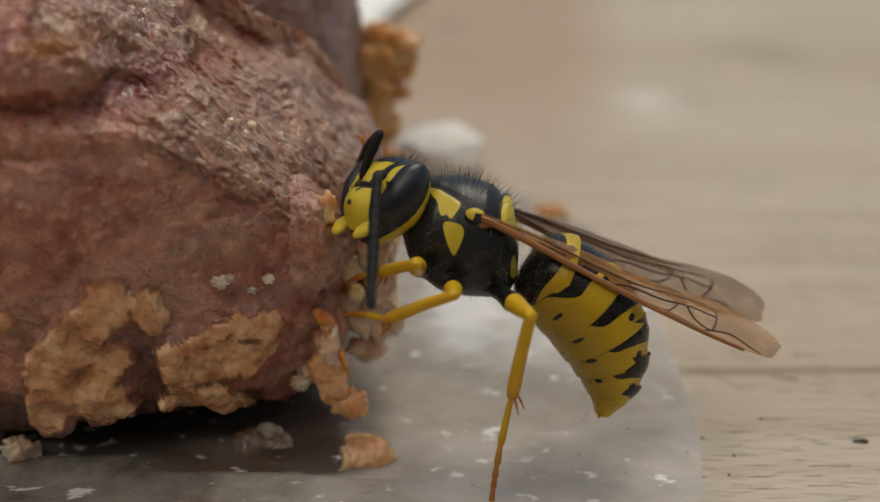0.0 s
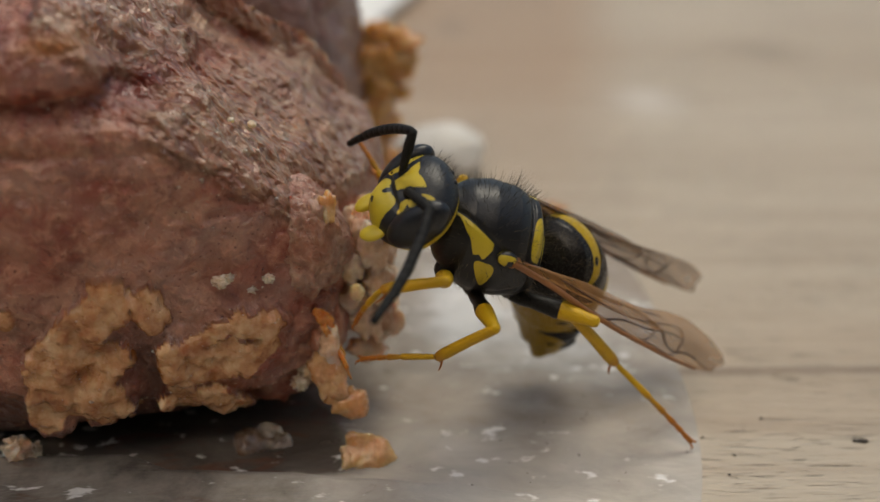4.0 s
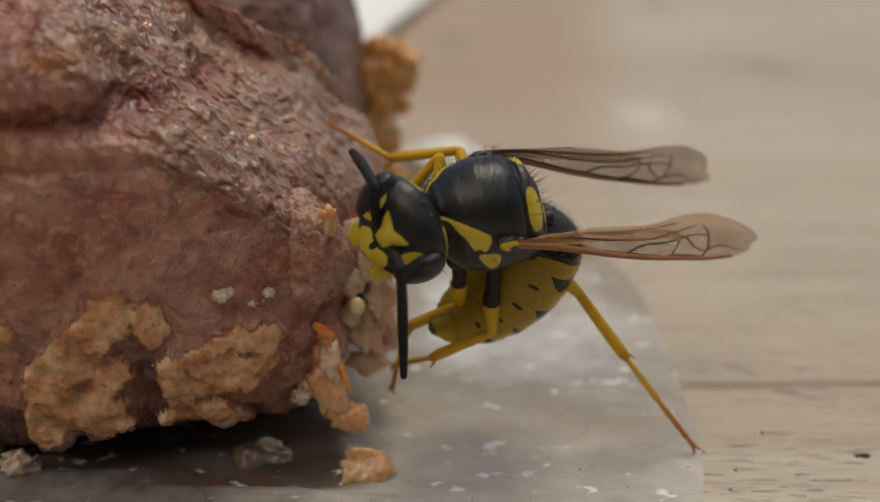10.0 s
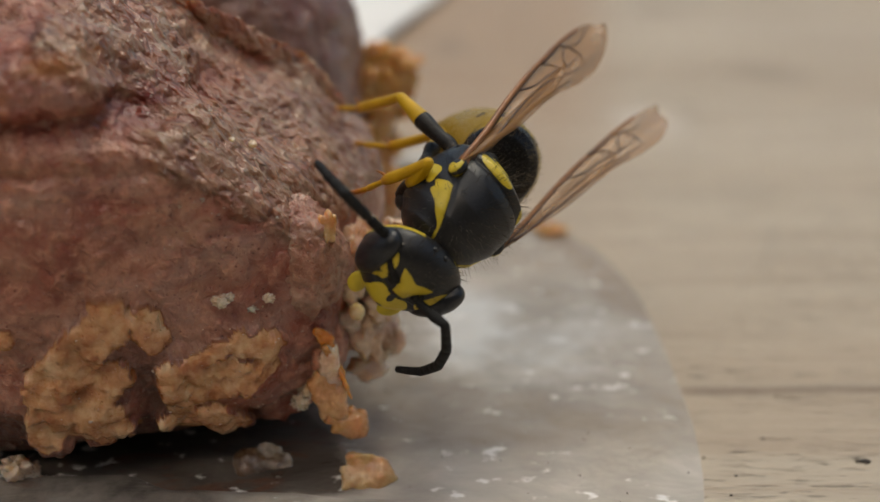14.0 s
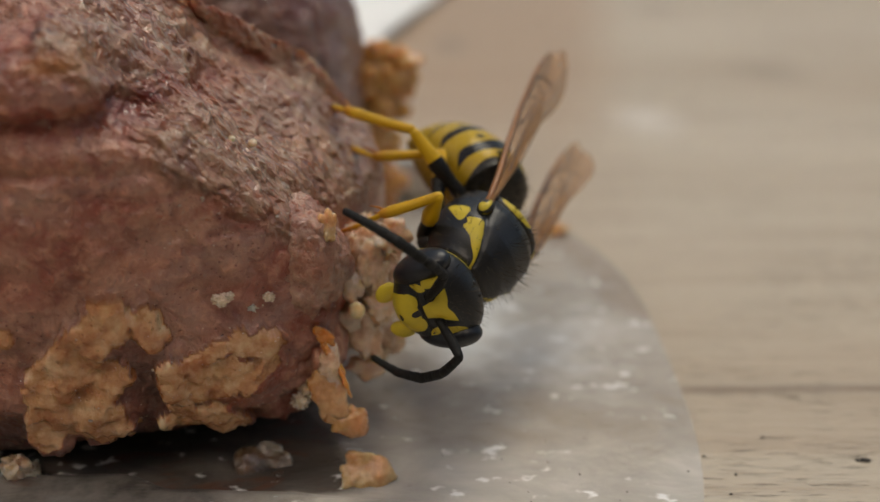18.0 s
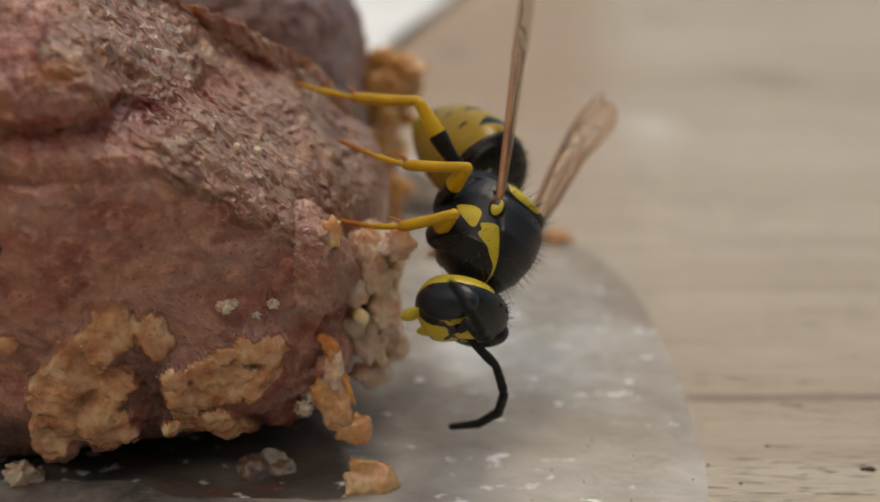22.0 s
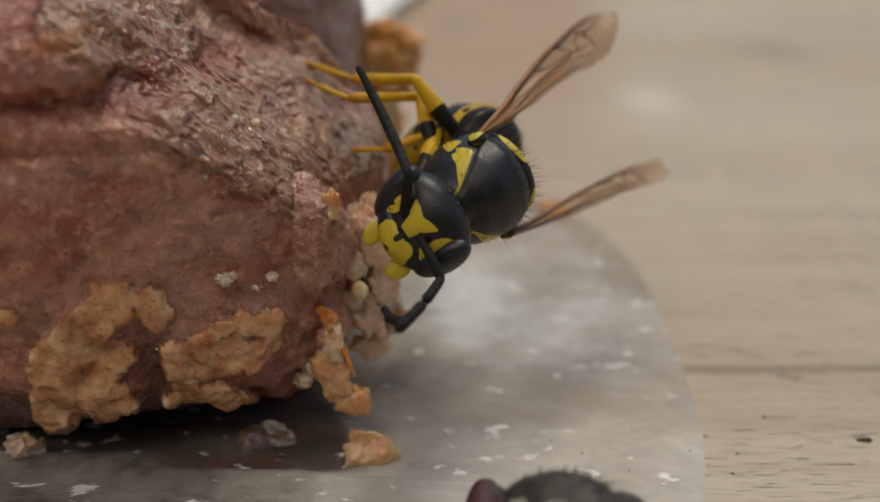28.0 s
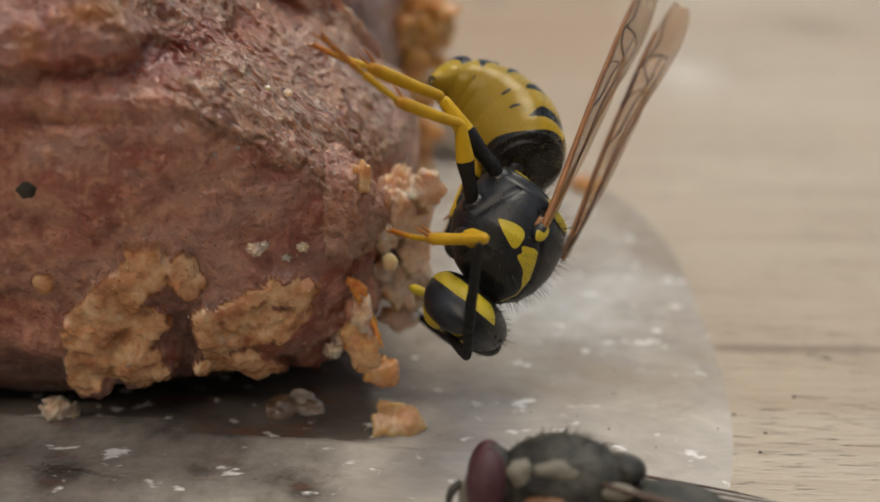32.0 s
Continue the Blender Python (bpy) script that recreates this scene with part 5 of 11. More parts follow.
    walk(part_of["head"], [
        (0, at(1.95, 0, .3, 1.6, -21, 38.3)), (.5, at(1.95, 0, .3, 2.8, -21.2, 37.5)), (1, at(1.95, 0, .3, 4.1, -21.3, 36.7)),
        (1.5, at(1.95, 0, .3, -22.3, -11.8, 42.2)), (2, at(1.95, 0, .3, -47.4, -1.1, 42.9)),
        (2.5, at(1.95, 0, .3, -37.8, -17.7, 29.8)), (3, at(1.95, 0, .3, -18.7, -31.8, 11)),
        (3.9, at(1.95, 0, .3, -3.3, -32.5, 9.3)), (5.1, at(1.95, 0, .3, 11.8, -31.3, 12.3)),
        (6, at(1.95, 0, .3, 15.8, -29.2, 14.8)), (6.5, at(1.95, 0, .3, 13.2, -23.3, 16.2)),
        (7, at(1.95, 0, .3, 11.1, -14.9, 17.5)), (7.5, at(1.95, 0, .3, 17.3, -8.8, 27)), (8, at(1.95, 0, .3, 23.4, -6.9, 36.2)),
        (8.5, at(1.95, 0, .3, 2.9, -5.4, 35.2)), (9, at(1.95, 0, .3, -20.4, -6.5, 32.8)),
        (9.5, at(1.95, 0, .3, -24.9, -10.8, 30.5)), (10, at(1.95, 0, .3, -27.4, -15.7, 28.5)),
        (10.5, at(1.95, 0, .3, -27.8, -23.8, 28.6)), (11, at(1.95, 0, .3, -25.2, -30, 27.3)),
        (11.5, at(1.95, 0, .3, -13.2, -27.5, 19.2)), (12, at(1.95, 0, .3, -4, -23.5, 11.4)),
        (12.5, at(1.95, 0, .3, -5.5, -27.7, 4.1)), (13, at(1.95, 0, .3, -7.2, -32.1, -.3)),
        (13.5, at(1.95, 0, .3, 5.6, -31.6, 2.6)), (14, at(1.95, 0, .3, 18.4, -30.8, 5.7)), (14.9, at(1.95, 0, .3, 19.4, -26.1, 2)),
        (16.1, at(1.95, 0, .3, 20.8, -17.7, -7.7)), (17, at(1.95, 0, .3, 20.8, -14.8, -11.3)),
        (17.5, at(1.95, 0, .3, 18.4, -15.4, -9.8)), (18, at(1.95, 0, .3, 16, -16.5, -7.6)),
        (18.5, at(1.95, 0, .3, 20.5, -20.6, -7.1)), (19, at(1.95, 0, .3, 25.3, -24.1, -7.6)),
        (19.5, at(1.95, 0, .3, 23.5, -19, -7)), (20, at(1.95, 0, .3, 21.9, -13.6, -7.4)),
        (20.5, at(1.95, 0, .3, 24.4, -19, -12.6)), (21, at(1.95, 0, .3, 27.4, -24.4, -17.3)),
        (21.5, at(1.95, 0, .3, 17.8, -22.3, -6.6)), (22, at(1.95, 0, .3, 8.9, -16, 3.5)), (22.5, at(1.95, 0, .3, 12.7, -10.8, 2)),
        (23, at(1.95, 0, .3, 10.7, -7.6, 5.8)), (23.5, at(1.95, 0, .3, 11.3, -17.2, -.1)), (24, at(1.95, 0, .3, 13, -26.7, -6.6)),
        (24.5, at(1.95, 0, .3, 7.3, -27.3, -.8)), (25, at(1.95, 0, .3, 1.6, -27.2, 5.1)), (25.9, at(1.95, 0, .3, 8.2, -26.1, 1.7)),
        (27.1, at(1.95, 0, .3, 25.1, -21.7, -7.4)), (28, at(1.95, 0, .3, 31.6, -19, -12.5)),
        (28.5, at(1.95, 0, .3, 32.8, -23.6, -16)), (29, at(1.95, 0, .3, 34.2, -28, -19.8)),
        (29.5, at(1.95, 0, .3, 35.6, -22.5, -21.8)), (30, at(1.95, 0, .3, 35.5, -13.6, -21.1)),
        (30.5, at(1.95, 0, .3, 24.6, -6.2, -.9)), (31, at(1.95, 0, .3, 16.9, 3, 17.3)), (31.5, at(1.95, 0, .3, 25.2, 7.4, 15.6)),
        (32, at(1.95, 0, .3, 33, 9.3, 13.7))])
    walk(part_of["tergite 1"], [
        (0, at(-1.65, 0, -0.93, 0, -11.1, 6.3)), (1, at(-1.65, 0, -0.93, 0, -9.8, 8.2)),
        (2, at(-1.65, 0, -0.93, 0, -0.8, 5.3)), (3, at(-1.65, 0, -0.93, 0, -27.7, 24.8)),
        (6, at(-1.65, 0, -0.93, 0, -11.9, 51)), (7, at(-1.65, 0, -0.93, 0, -115.3, -42.9)),
        (8, at(-1.65, 0, -0.93, 0, -96, -21.8)), (9, at(-1.65, 0, -0.93, 0, -121.5, 35)),
        (10, at(-1.65, 0, -0.93, 0, -117.1, 18.2)), (11, at(-1.65, 0, -0.93, 0, -114.5, 11.6)),
        (12, at(-1.65, 0, -0.93, 0, -109.9, 33.3)), (13, at(-1.65, 0, -0.93, 0, -79.1, -38.1)),
        (14, at(-1.65, 0, -0.93, 0, -59, -51.6)), (17, at(-1.65, 0, -0.93, 0, -51, 11.9)),
        (18, at(-1.65, 0, -0.93, 0, -60.9, 15.7)), (19, at(-1.65, 0, -0.93, 0, -91.3, 50.2)),
        (20, at(-1.65, 0, -0.93, 0, -104.9, -0.8)), (21, at(-1.65, 0, -0.93, 0, -92.4, -35.2)),
        (22, at(-1.65, 0, -0.93, 0, -53.2, -45)), (22.5, at(-1.65, 0, -0.93, 0, -44.9, 21.6)),
        (23, at(-1.65, 0, -0.93, 0, -31.3, 37.1)), (24, at(-1.65, 0, -0.93, 0, -53.9, 8)),
        (25, at(-1.65, 0, -0.93, 0, -46.3, 44.2)), (28, at(-1.65, 0, -0.93, 0, -86.3, 48.9)),
        (29, at(-1.65, 0, -0.93, 0, -88.5, 2.9)), (30, at(-1.65, 0, -0.93, 0, -87.4, 42.7)),
        (31, at(-1.65, 0, -0.93, 0, -19.5, -28.2)), (32, at(-1.65, 0, -0.93, 0, -24.4, -42.7))])
    walk(part_of["tergite 2"], [
        (0, at(-2.8, -0.13, -0.75, 0, -32.8, 6.3)), (1, at(-2.79, -0.16, -0.72, 0, -36.9, 8.2)),
        (2, at(-2.75, -0.1, -0.54, 0, -32.7, 5.3)), (3, at(-2.7, -0.49, -1.09, 0, -60.1, 24.8)),
        (6, at(-2.38, -0.9, -0.77, 0, -55.6, 51)), (7, at(-1.57, -0.07, -2.1, 0, -138.7, -42.9)),
        (8, at(-1.91, 0.1, -2.07, 0, -130.6, -21.8)), (9, at(-1.46, 0.13, -2.08, 0, -143.8, 35)),
        (10, at(-1.51, 0.05, -2.09, 0, -123.6, 18.2)), (11, at(-1.56, 0.02, -2.1, 0, -156.5, 11.6)),
        (12, at(-1.65, 0, -2.1, 0, -151.9, 33.3)), (13, at(-2.12, 0.37, -1.93, 0, -99.8, -38.1)),
        (14, at(-2.22, 0.71, -1.67, 0, -70.7, -51.6)), (17, at(-2.63, -0.21, -1.53, 0, -61.4, 11.9)),
        (18, at(-2.5, -0.24, -1.7, 0, -67.1, 15.7)), (19, at(-1.89, -0.29, -2.04, 0, -94.9, 50.2)),
        (20, at(-1.75, 0, -2.1, 0, -108.6, -0.8)), (21, at(-1.94, 0.2, -2.05, 0, -96, -35.2)),
        (22, at(-2.34, 0.69, -1.57, 0, -56.5, -45)), (22.5, at(-2.64, -0.39, -1.42, 0, -53.9, 21.6)),
        (23, at(-2.57, -0.69, -1.16, 0, -48.7, 37.1)), (24, at(-2.61, -0.14, -1.58, 0, -58, 8)),
        (25, at(-2.4, -0.73, -1.45, 0, -51.1, 44.2)), (28, at(-1.96, -0.36, -2, 0, -97, 48.9)),
        (29, at(-2.08, -0.02, -2.02, 0, -94.5, 2.9)), (30, at(-1.98, -0.3, -2.01, 0, -111.8, 42.7)),
        (31, at(-2.68, 0.55, -0.92, 0, -52, -28.2)), (32, at(-2.51, 0.79, -1.02, 0, -32.5, -42.7))])
    walk(part_of["tergite 3"], [
        (0, at(-3.8, -0.24, -1.4, 0, -48.3, 6.3)), (1, at(-3.74, -0.3, -1.44, 0, -52.3, 8.2)),
        (2, at(-3.76, -0.2, -1.19, 0, -54.6, 5.3)), (3, at(-3.25, -0.74, -2.13, 0, -66.9, 24.8)),
        (6, at(-2.8, -1.43, -1.76, 0, -83.9, 51)), (7, at(-0.91, -0.69, -2.89, 0, -141.5, -42.9)),
        (8, at(-1.19, -0.18, -2.98, 0, -133.3, -21.8)), (9, at(-0.67, 0.69, -2.79, 0, -150.6, 35)),
        (10, at(-0.88, 0.25, -3.09, 0, -143.2, 18.2)), (11, at(-0.48, 0.24, -2.58, 0, -183.1, 11.6)),
        (12, at(-0.77, 0.58, -2.67, 0, -179.1, 33.3)), (13, at(-1.96, 0.24, -3.12, 0, -119.8, -38.1)),
        (14, at(-2.46, 1.02, -2.8, 0, -78, -51.6)), (17, at(-3.19, -0.33, -2.59, 0, -64.8, 11.9)),
        (18, at(-2.95, -0.37, -2.8, 0, -72, 15.7)), (19, at(-1.83, -0.21, -3.23, 0, -114.9, 50.2)),
        (20, at(-1.37, 0, -3.23, 0, -134, -0.8)), (21, at(-1.84, 0.13, -3.24, 0, -112.9, -35.2)),
        (22, at(-2.81, 1.16, -2.57, 0, -59.9, -45)), (22.5, at(-3.29, -0.65, -2.39, 0, -62.9, 21.6)),
        (23, at(-3.2, -1.17, -2.06, 0, -72.4, 37.1)), (24, at(-3.24, -0.22, -2.6, 0, -62.1, 8)),
        (25, at(-2.94, -1.26, -2.38, 0, -55.9, 44.2)), (28, at(-1.86, -0.24, -3.19, 0, -117, 48.9)),
        (29, at(-1.98, -0.02, -3.22, 0, -106.2, 2.9)), (30, at(-1.65, 0, -3.12, 0, -138.9, 42.7)),
        (31, at(-3.33, 0.9, -1.87, 0, -79.4, -28.2)), (32, at(-3.25, 1.48, -1.66, 0, -60.1, -42.7))])
    walk(part_of["tergite 4"], [
        (0, at(-4.46, -0.31, -2.14, 0, -63.8, 6.3)), (1, at(-4.35, -0.39, -2.23, 0, -67.8, 8.2)),
        (2, at(-4.33, -0.25, -2.01, 0, -76.6, 5.3)), (3, at(-3.6, -0.9, -3.05, 0, -73.7, 24.8)),
        (6, at(-2.87, -1.51, -2.75, 0, -112.2, 51)), (7, at(-0.34, -1.22, -3.51, 0, -144.3, -42.9)),
        (8, at(-0.55, -0.44, -3.7, 0, -136.1, -21.8)), (9, at(0.05, 1.19, -3.28, 0, -157.4, 35)),
        (10, at(-0.12, 0.5, -3.69, 0, -162.9, 18.2)), (11, at(0.5, 0.44, -2.52, 0, -209.8, 11.6)),
        (12, at(0.07, 1.13, -2.68, 0, -206.3, 33.3)), (13, at(-1.57, -0.06, -3.98, 0, -139.8, -38.1)),
        (14, at(-2.59, 1.19, -3.78, 0, -85.2, -51.6)), (17, at(-3.61, -0.41, -3.49, 0, -68.2, 11.9)),
        (18, at(-3.25, -0.45, -3.75, 0, -76.9, 15.7)), (19, at(-1.56, 0.11, -4.14, 0, -134.9, 50.2)),
        (20, at(-0.68, -0.01, -3.95, 0, -159.3, -0.8)), (21, at(-1.52, -0.09, -4.16, 0, -129.7, -35.2)),
        (22, at(-3.16, 1.51, -3.44, 0, -63.4, -45)), (22.5, at(-3.72, -0.82, -3.28, 0, -71.9, 21.6)),
        (23, at(-3.44, -1.35, -3.01, 0, -96, 37.1)), (24, at(-3.7, -0.29, -3.48, 0, -66.2, 8)),
        (25, at(-3.34, -1.65, -3.21, 0, -60.7, 44.2)), (28, at(-1.56, 0.1, -4.08, 0, -137, 48.9)),
        (29, at(-1.71, 0, -4.18, 0, -117.8, 2.9)), (30, at(-1.1, 0.51, -3.78, 0, -166.1, 42.7)),
        (31, at(-3.49, 0.99, -2.85, 0, -106.8, -28.2)), (32, at(-3.62, 1.82, -2.53, 0, -87.7, -42.7))])
    walk(part_of["tergite 5"], [
        (0, at(-4.84, -0.35, -2.91, 0, -79.3, 6.3)), (1, at(-4.66, -0.43, -3.02, 0, -83.2, 8.2)),
        (2, at(-4.53, -0.27, -2.84, 0, -98.5, 5.3)), (3, at(-3.82, -1, -3.86, 0, -80.4, 24.8)),
        (6, at(-2.67, -1.26, -3.54, 0, -140.5, 51)), (7, at(0.17, -1.69, -4.01, 0, -147.1, -42.9)),
        (8, at(0.02, -0.67, -4.29, 0, -138.9, -21.8)), (9, at(0.69, 1.64, -3.6, 0, -164.2, 35)),
        (10, at(0.65, 0.76, -3.94, 0, -182.5, 18.2)), (11, at(1.22, 0.59, -2.1, 0, -236.5, 11.6)),
        (12, at(0.71, 1.55, -2.31, 0, -233.6, 33.3)), (13, at(-1.06, -0.46, -4.53, 0, -159.8, -38.1)),
        (14, at(-2.64, 1.24, -4.62, 0, -92.5, -51.6)), (17, at(-3.92, -0.48, -4.28, 0, -71.7, 11.9)),
        (18, at(-3.44, -0.5, -4.58, 0, -81.8, 15.7)), (19, at(-1.17, 0.57, -4.74, 0, -154.9, 50.2)),
        (20, at(0.12, -0.03, -4.25, 0, -184.6, -0.8)), (21, at(-1.08, -0.41, -4.81, 0, -146.5, -35.2)),
        (22, at(-3.43, 1.78, -4.2, 0, -66.8, -45)), (22.5, at(-3.96, -0.92, -4.09, 0, -80.9, 21.6)),
        (23, at(-3.37, -1.3, -3.86, 0, -119.7, 37.1)), (24, at(-4.04, -0.34, -4.26, 0, -70.3, 8)),
        (25, at(-3.64, -1.94, -3.95, 0, -65.5, 44.2)), (28, at(-1.16, 0.57, -4.66, 0, -157, 48.9)),
        (29, at(-1.31, 0.02, -4.93, 0, -129.5, 2.9)), (30, at(-0.49, 1.07, -3.99, 0, -193.2, 42.7)),
        (31, at(-3.28, 0.87, -3.66, 0, -134.3, -28.2)), (32, at(-3.64, 1.84, -3.38, 0, -115.3, -42.7))])
    walk(part_of["tergite 6"], [
        (0, at(-4.97, -0.37, -3.64, 0, -94.9, 6.3)), (1, at(-4.75, -0.45, -3.77, 0, -98.7, 8.2)),
        (2, at(-4.42, -0.26, -3.58, 0, -120.4, 5.3)), (3, at(-3.93, -1.05, -4.6, 0, -87.2, 24.8)),
        (6, at(-2.31, -0.81, -4.01, 0, -168.8, 51)), (7, at(0.63, -2.12, -4.41, 0, -149.9, -42.9)),
        (8, at(0.54, -0.88, -4.79, 0, -141.6, -21.8)), (9, at(1.28, 2.05, -3.81, 0, -171, 35)),
        (10, at(1.36, 0.99, -3.91, 0, -202.1, 18.2)), (11, at(1.62, 0.67, -1.47, 0, -263.1, 11.6)),
        (12, at(1.08, 1.79, -1.7, 0, -260.8, 33.3)), (13, at(-0.51, -0.9, -4.79, 0, -179.8, -38.1)),
        (14, at(-2.62, 1.22, -5.37, 0, -99.8, -51.6)), (17, at(-4.15, -0.53, -4.99, 0, -75.1, 11.9)),
        (18, at(-3.54, -0.53, -5.32, 0, -86.7, 15.7)), (19, at(-0.74, 1.09, -5.06, 0, -174.9, 50.2)),
        (20, at(0.87, -0.04, -4.19, 0, -209.9, -0.8)), (21, at(-0.57, -0.77, -5.23, 0, -163.3, -35.2)),
        (22, at(-3.64, 1.99, -4.89, 0, -70.2, -45)), (22.5, at(-4.07, -0.96, -4.83, 0, -89.9, 21.6)),
        (23, at(-3.07, -1.07, -4.51, 0, -143.3, 37.1)), (24, at(-4.29, -0.37, -4.97, 0, -74.4, 8)),
        (25, at(-3.87, -2.15, -4.63, 0, -70.3, 44.2)), (28, at(-0.7, 1.09, -4.96, 0, -177, 48.9)),
        (29, at(-0.83, 0.04, -5.51, 0, -141.1, 2.9)), (30, at(0.05, 1.56, -3.81, 0, -220.3, 42.7)),
        (31, at(-2.82, 0.63, -4.2, 0, -161.7, -28.2)), (32, at(-3.41, 1.62, -4.06, 0, -143, -42.7))])
    walk(part_of["left wing"], [
        (0, at(-.3, 1.6, .5, -145.8, 13.3, -171.5)), (1, at(-.3, 1.6, .5, -150.3, 16.1, -171.9)),
        (2, at(-.3, 1.6, .5, -157.1, 8.3, -173)), (3, at(-.3, 1.6, .5, -157.4, 18.5, -176.4)),
        (6, at(-.3, 1.6, .5, -154.1, 21, -162)), (7, at(-.3, 1.6, .5, -144.1, 16, -157.7)),
        (8, at(-.3, 1.6, .5, -140.1, 23.8, -154.8)), (9, at(-.3, 1.6, .5, -177.8, 25.4, -175.8)),
        (10, at(-.3, 1.6, .5, -169.6, 27.1, -175.3)), (11, at(-.3, 1.6, .5, -159.7, 28.8, -171)),
        (12, at(-.3, 1.6, .5, -158.8, 34, 177)), (13, at(-.3, 1.6, .5, -83.2, 25.1, 174)),
        (14, at(-.3, 1.6, .5, -85.4, 17.9, 167.7)), (17, at(-.3, 1.6, .5, -85.4, 19.4, 178)),
        (18, at(-.3, 1.6, .5, -86.2, 21.9, 177.6)), (19, at(-.3, 1.6, .5, -87.2, 29, 176.2)),
        (20, at(-.3, 1.6, .5, -88.7, 20.4, 172.8)), (21, at(-.3, 1.6, .5, -88.9, 23.4, 175.6)),
        (22, at(-.3, 1.6, .5, -103.2, 9.7, 159.5)), (22.5, at(-.3, 1.6, .5, -99.3, 14.7, 169.7)),
        (23, at(-.3, 1.6, .5, -95, 6.1, 179.8)), (24, at(-.3, 1.6, .5, -167.3, 19.7, 164.7)),
        (25, at(-.3, 1.6, .5, -159.4, 20.9, 174.5)), (28, at(-.3, 1.6, .5, -82.8, 13.8, 167.8)),
        (29, at(-.3, 1.6, .5, -89.8, 10.5, 171)), (30, at(-.3, 1.6, .5, -116.3, 12.3, 165.9)),
        (31, at(-0.47, 1.53, 1.47, -141.35, 3.79, -175.07)), (32, at(-0.72, 1.22, 1.87, -161.13, 8.2, -180.09))])
    walk(part_of["left scape"], [
        (0, at(2.71, 1.12, 1.13, 6.3, 9.1, 93.4)), (.5, at(2.72, 1.1, 1.14, 5, 7.5, 87.1)),
        (1, at(2.74, 1.08, 1.15, 3.8, 5.7, 81)), (1.5, at(2.68, 1.34, .72, 5, 5.8, 86.8)),
        (2, at(2.71, 1.39, .22, 7.6, 1.5, 100.1)), (2.5, at(2.94, 1.16, .74, 11.4, -12.7, 122.6)),
        (3, at(3.03, .71, 1.22, 13.6, -26.5, 131.7)), (3.9, at(2.98, .61, 1.34, 11.3, -17.6, 118.5)),
        (5.1, at(2.94, .57, 1.4, 6.6, -2.4, 94.3)), (6, at(2.94, .6, 1.38, 5.1, 5.9, 87.5)),
        (6.5, at(3.03, .67, 1.25, 7.5, 6.7, 100)), (7, at(3.13, .74, 1.05, 10.2, 1.5, 117.5)),
        (7.5, at(3.07, .92, .94, 11.4, -7.9, 125.3)), (8, at(2.95, 1.06, .92, 11.6, -12.7, 124.8)),
        (8.5, at(2.91, 1.17, .76, 10.1, -12.9, 112)), (9, at(2.92, 1.22, .6, 7.8, -12.5, 98.2)),
        (9.5, at(2.95, 1.18, .67, 7.4, -21.5, 93.3)), (10, at(2.96, 1.13, .78, 7.9, -32.5, 90.5)),
        (10.5, at(2.88, 1.09, .97, 6.6, -28.6, 87.2)), (11, at(2.83, 1.02, 1.13, 6, -24.5, 86.1)),
        (11.5, at(2.96, .86, 1.17, 9.7, -29.6, 99.9)), (12, at(3.11, .68, 1.15, 14.2, -38.1, 116.3)),
        (12.5, at(3.12, .53, 1.23, 12.7, -45, 99.1)), (13, at(3.09, .45, 1.3, 5.5, -50.8, 74.9)),
        (13.5, at(3.03, .44, 1.37, 15.2, -65.5, 78.8)), (14, at(2.99, .41, 1.43, 52.7, -74.2, 94.8)),
        (14.9, at(3.1, .34, 1.34, 46.2, -73.2, 91.5)), (16.1, at(3.27, .11, 1.17, 5.3, -61.4, 70.2)),
        (17, at(3.32, .02, 1.1, -2.4, -54.4, 59.1)), (17.5, at(3.32, .07, 1.1, -6.2, -54.5, 52.2)),
        (18, at(3.3, .14, 1.11, -9.2, -54.8, 46.6)), (18.5, at(3.23, .13, 1.23, 4.2, -46.3, 73.4)),
        (19, at(3.16, .09, 1.32, 8.4, -33.5, 92)), (19.5, at(3.25, .11, 1.21, 12.5, -58.5, 83.3)),
        (20, at(3.33, .1, 1.08, -100.6, -80.3, 32.9)), (20.5, at(3.25, -.03, 1.21, 23, -74.5, 69.3)),
        (21, at(3.14, -.13, 1.34, 14.5, -62.6, 81.8)), (21.5, at(3.21, .16, 1.25, 9.4, -47.1, 86.4)),
        (22, at(3.27, .45, 1.06, 6.5, -33.5, 84.8)), (22.5, at(3.34, .39, .96, -14.1, -27.4, -11.9)),
        (23, at(3.34, .5, .87, -11.9, -29.1, 14.5)), (23.5, at(3.27, .35, 1.1, -13, -38.2, 17.9)),
        (24, at(3.15, .2, 1.32, -15.6, -50, 23.8)), (24.5, at(3.13, .36, 1.3, -1.9, -56, 60.3)),
        (25, at(3.1, .52, 1.26, 9.7, -49.8, 85.3)), (25.9, at(3.13, .41, 1.28, 7.4, -43.4, 83.3)),
        (27.1, at(3.2, .09, 1.27, 4.7, -32.7, 78.8)), (28, at(3.23, -.08, 1.24, 4, -32, 76.7)),
        (28.5, at(3.14, -.14, 1.34, -2, -54.7, 59.9)), (29, at(3.04, -.2, 1.43, -40.5, -70.5, 6.1)),
        (29.5, at(3.12, -.29, 1.33, -38.7, -70.2, -3.1)), (30, at(3.26, -.33, 1.13, -40.9, -71.7, -7.3)),
        (30.5, at(3.4, .23, .91, 10.2, -27, 104.5)), (31, at(3.31, .75, .63, 9.6, 23, 111)),
        (31.5, at(3.37, .66, .55, 8.2, 9.2, 104.2)), (32, at(3.42, .55, .53, 7.1, -2.3, 97.1))])
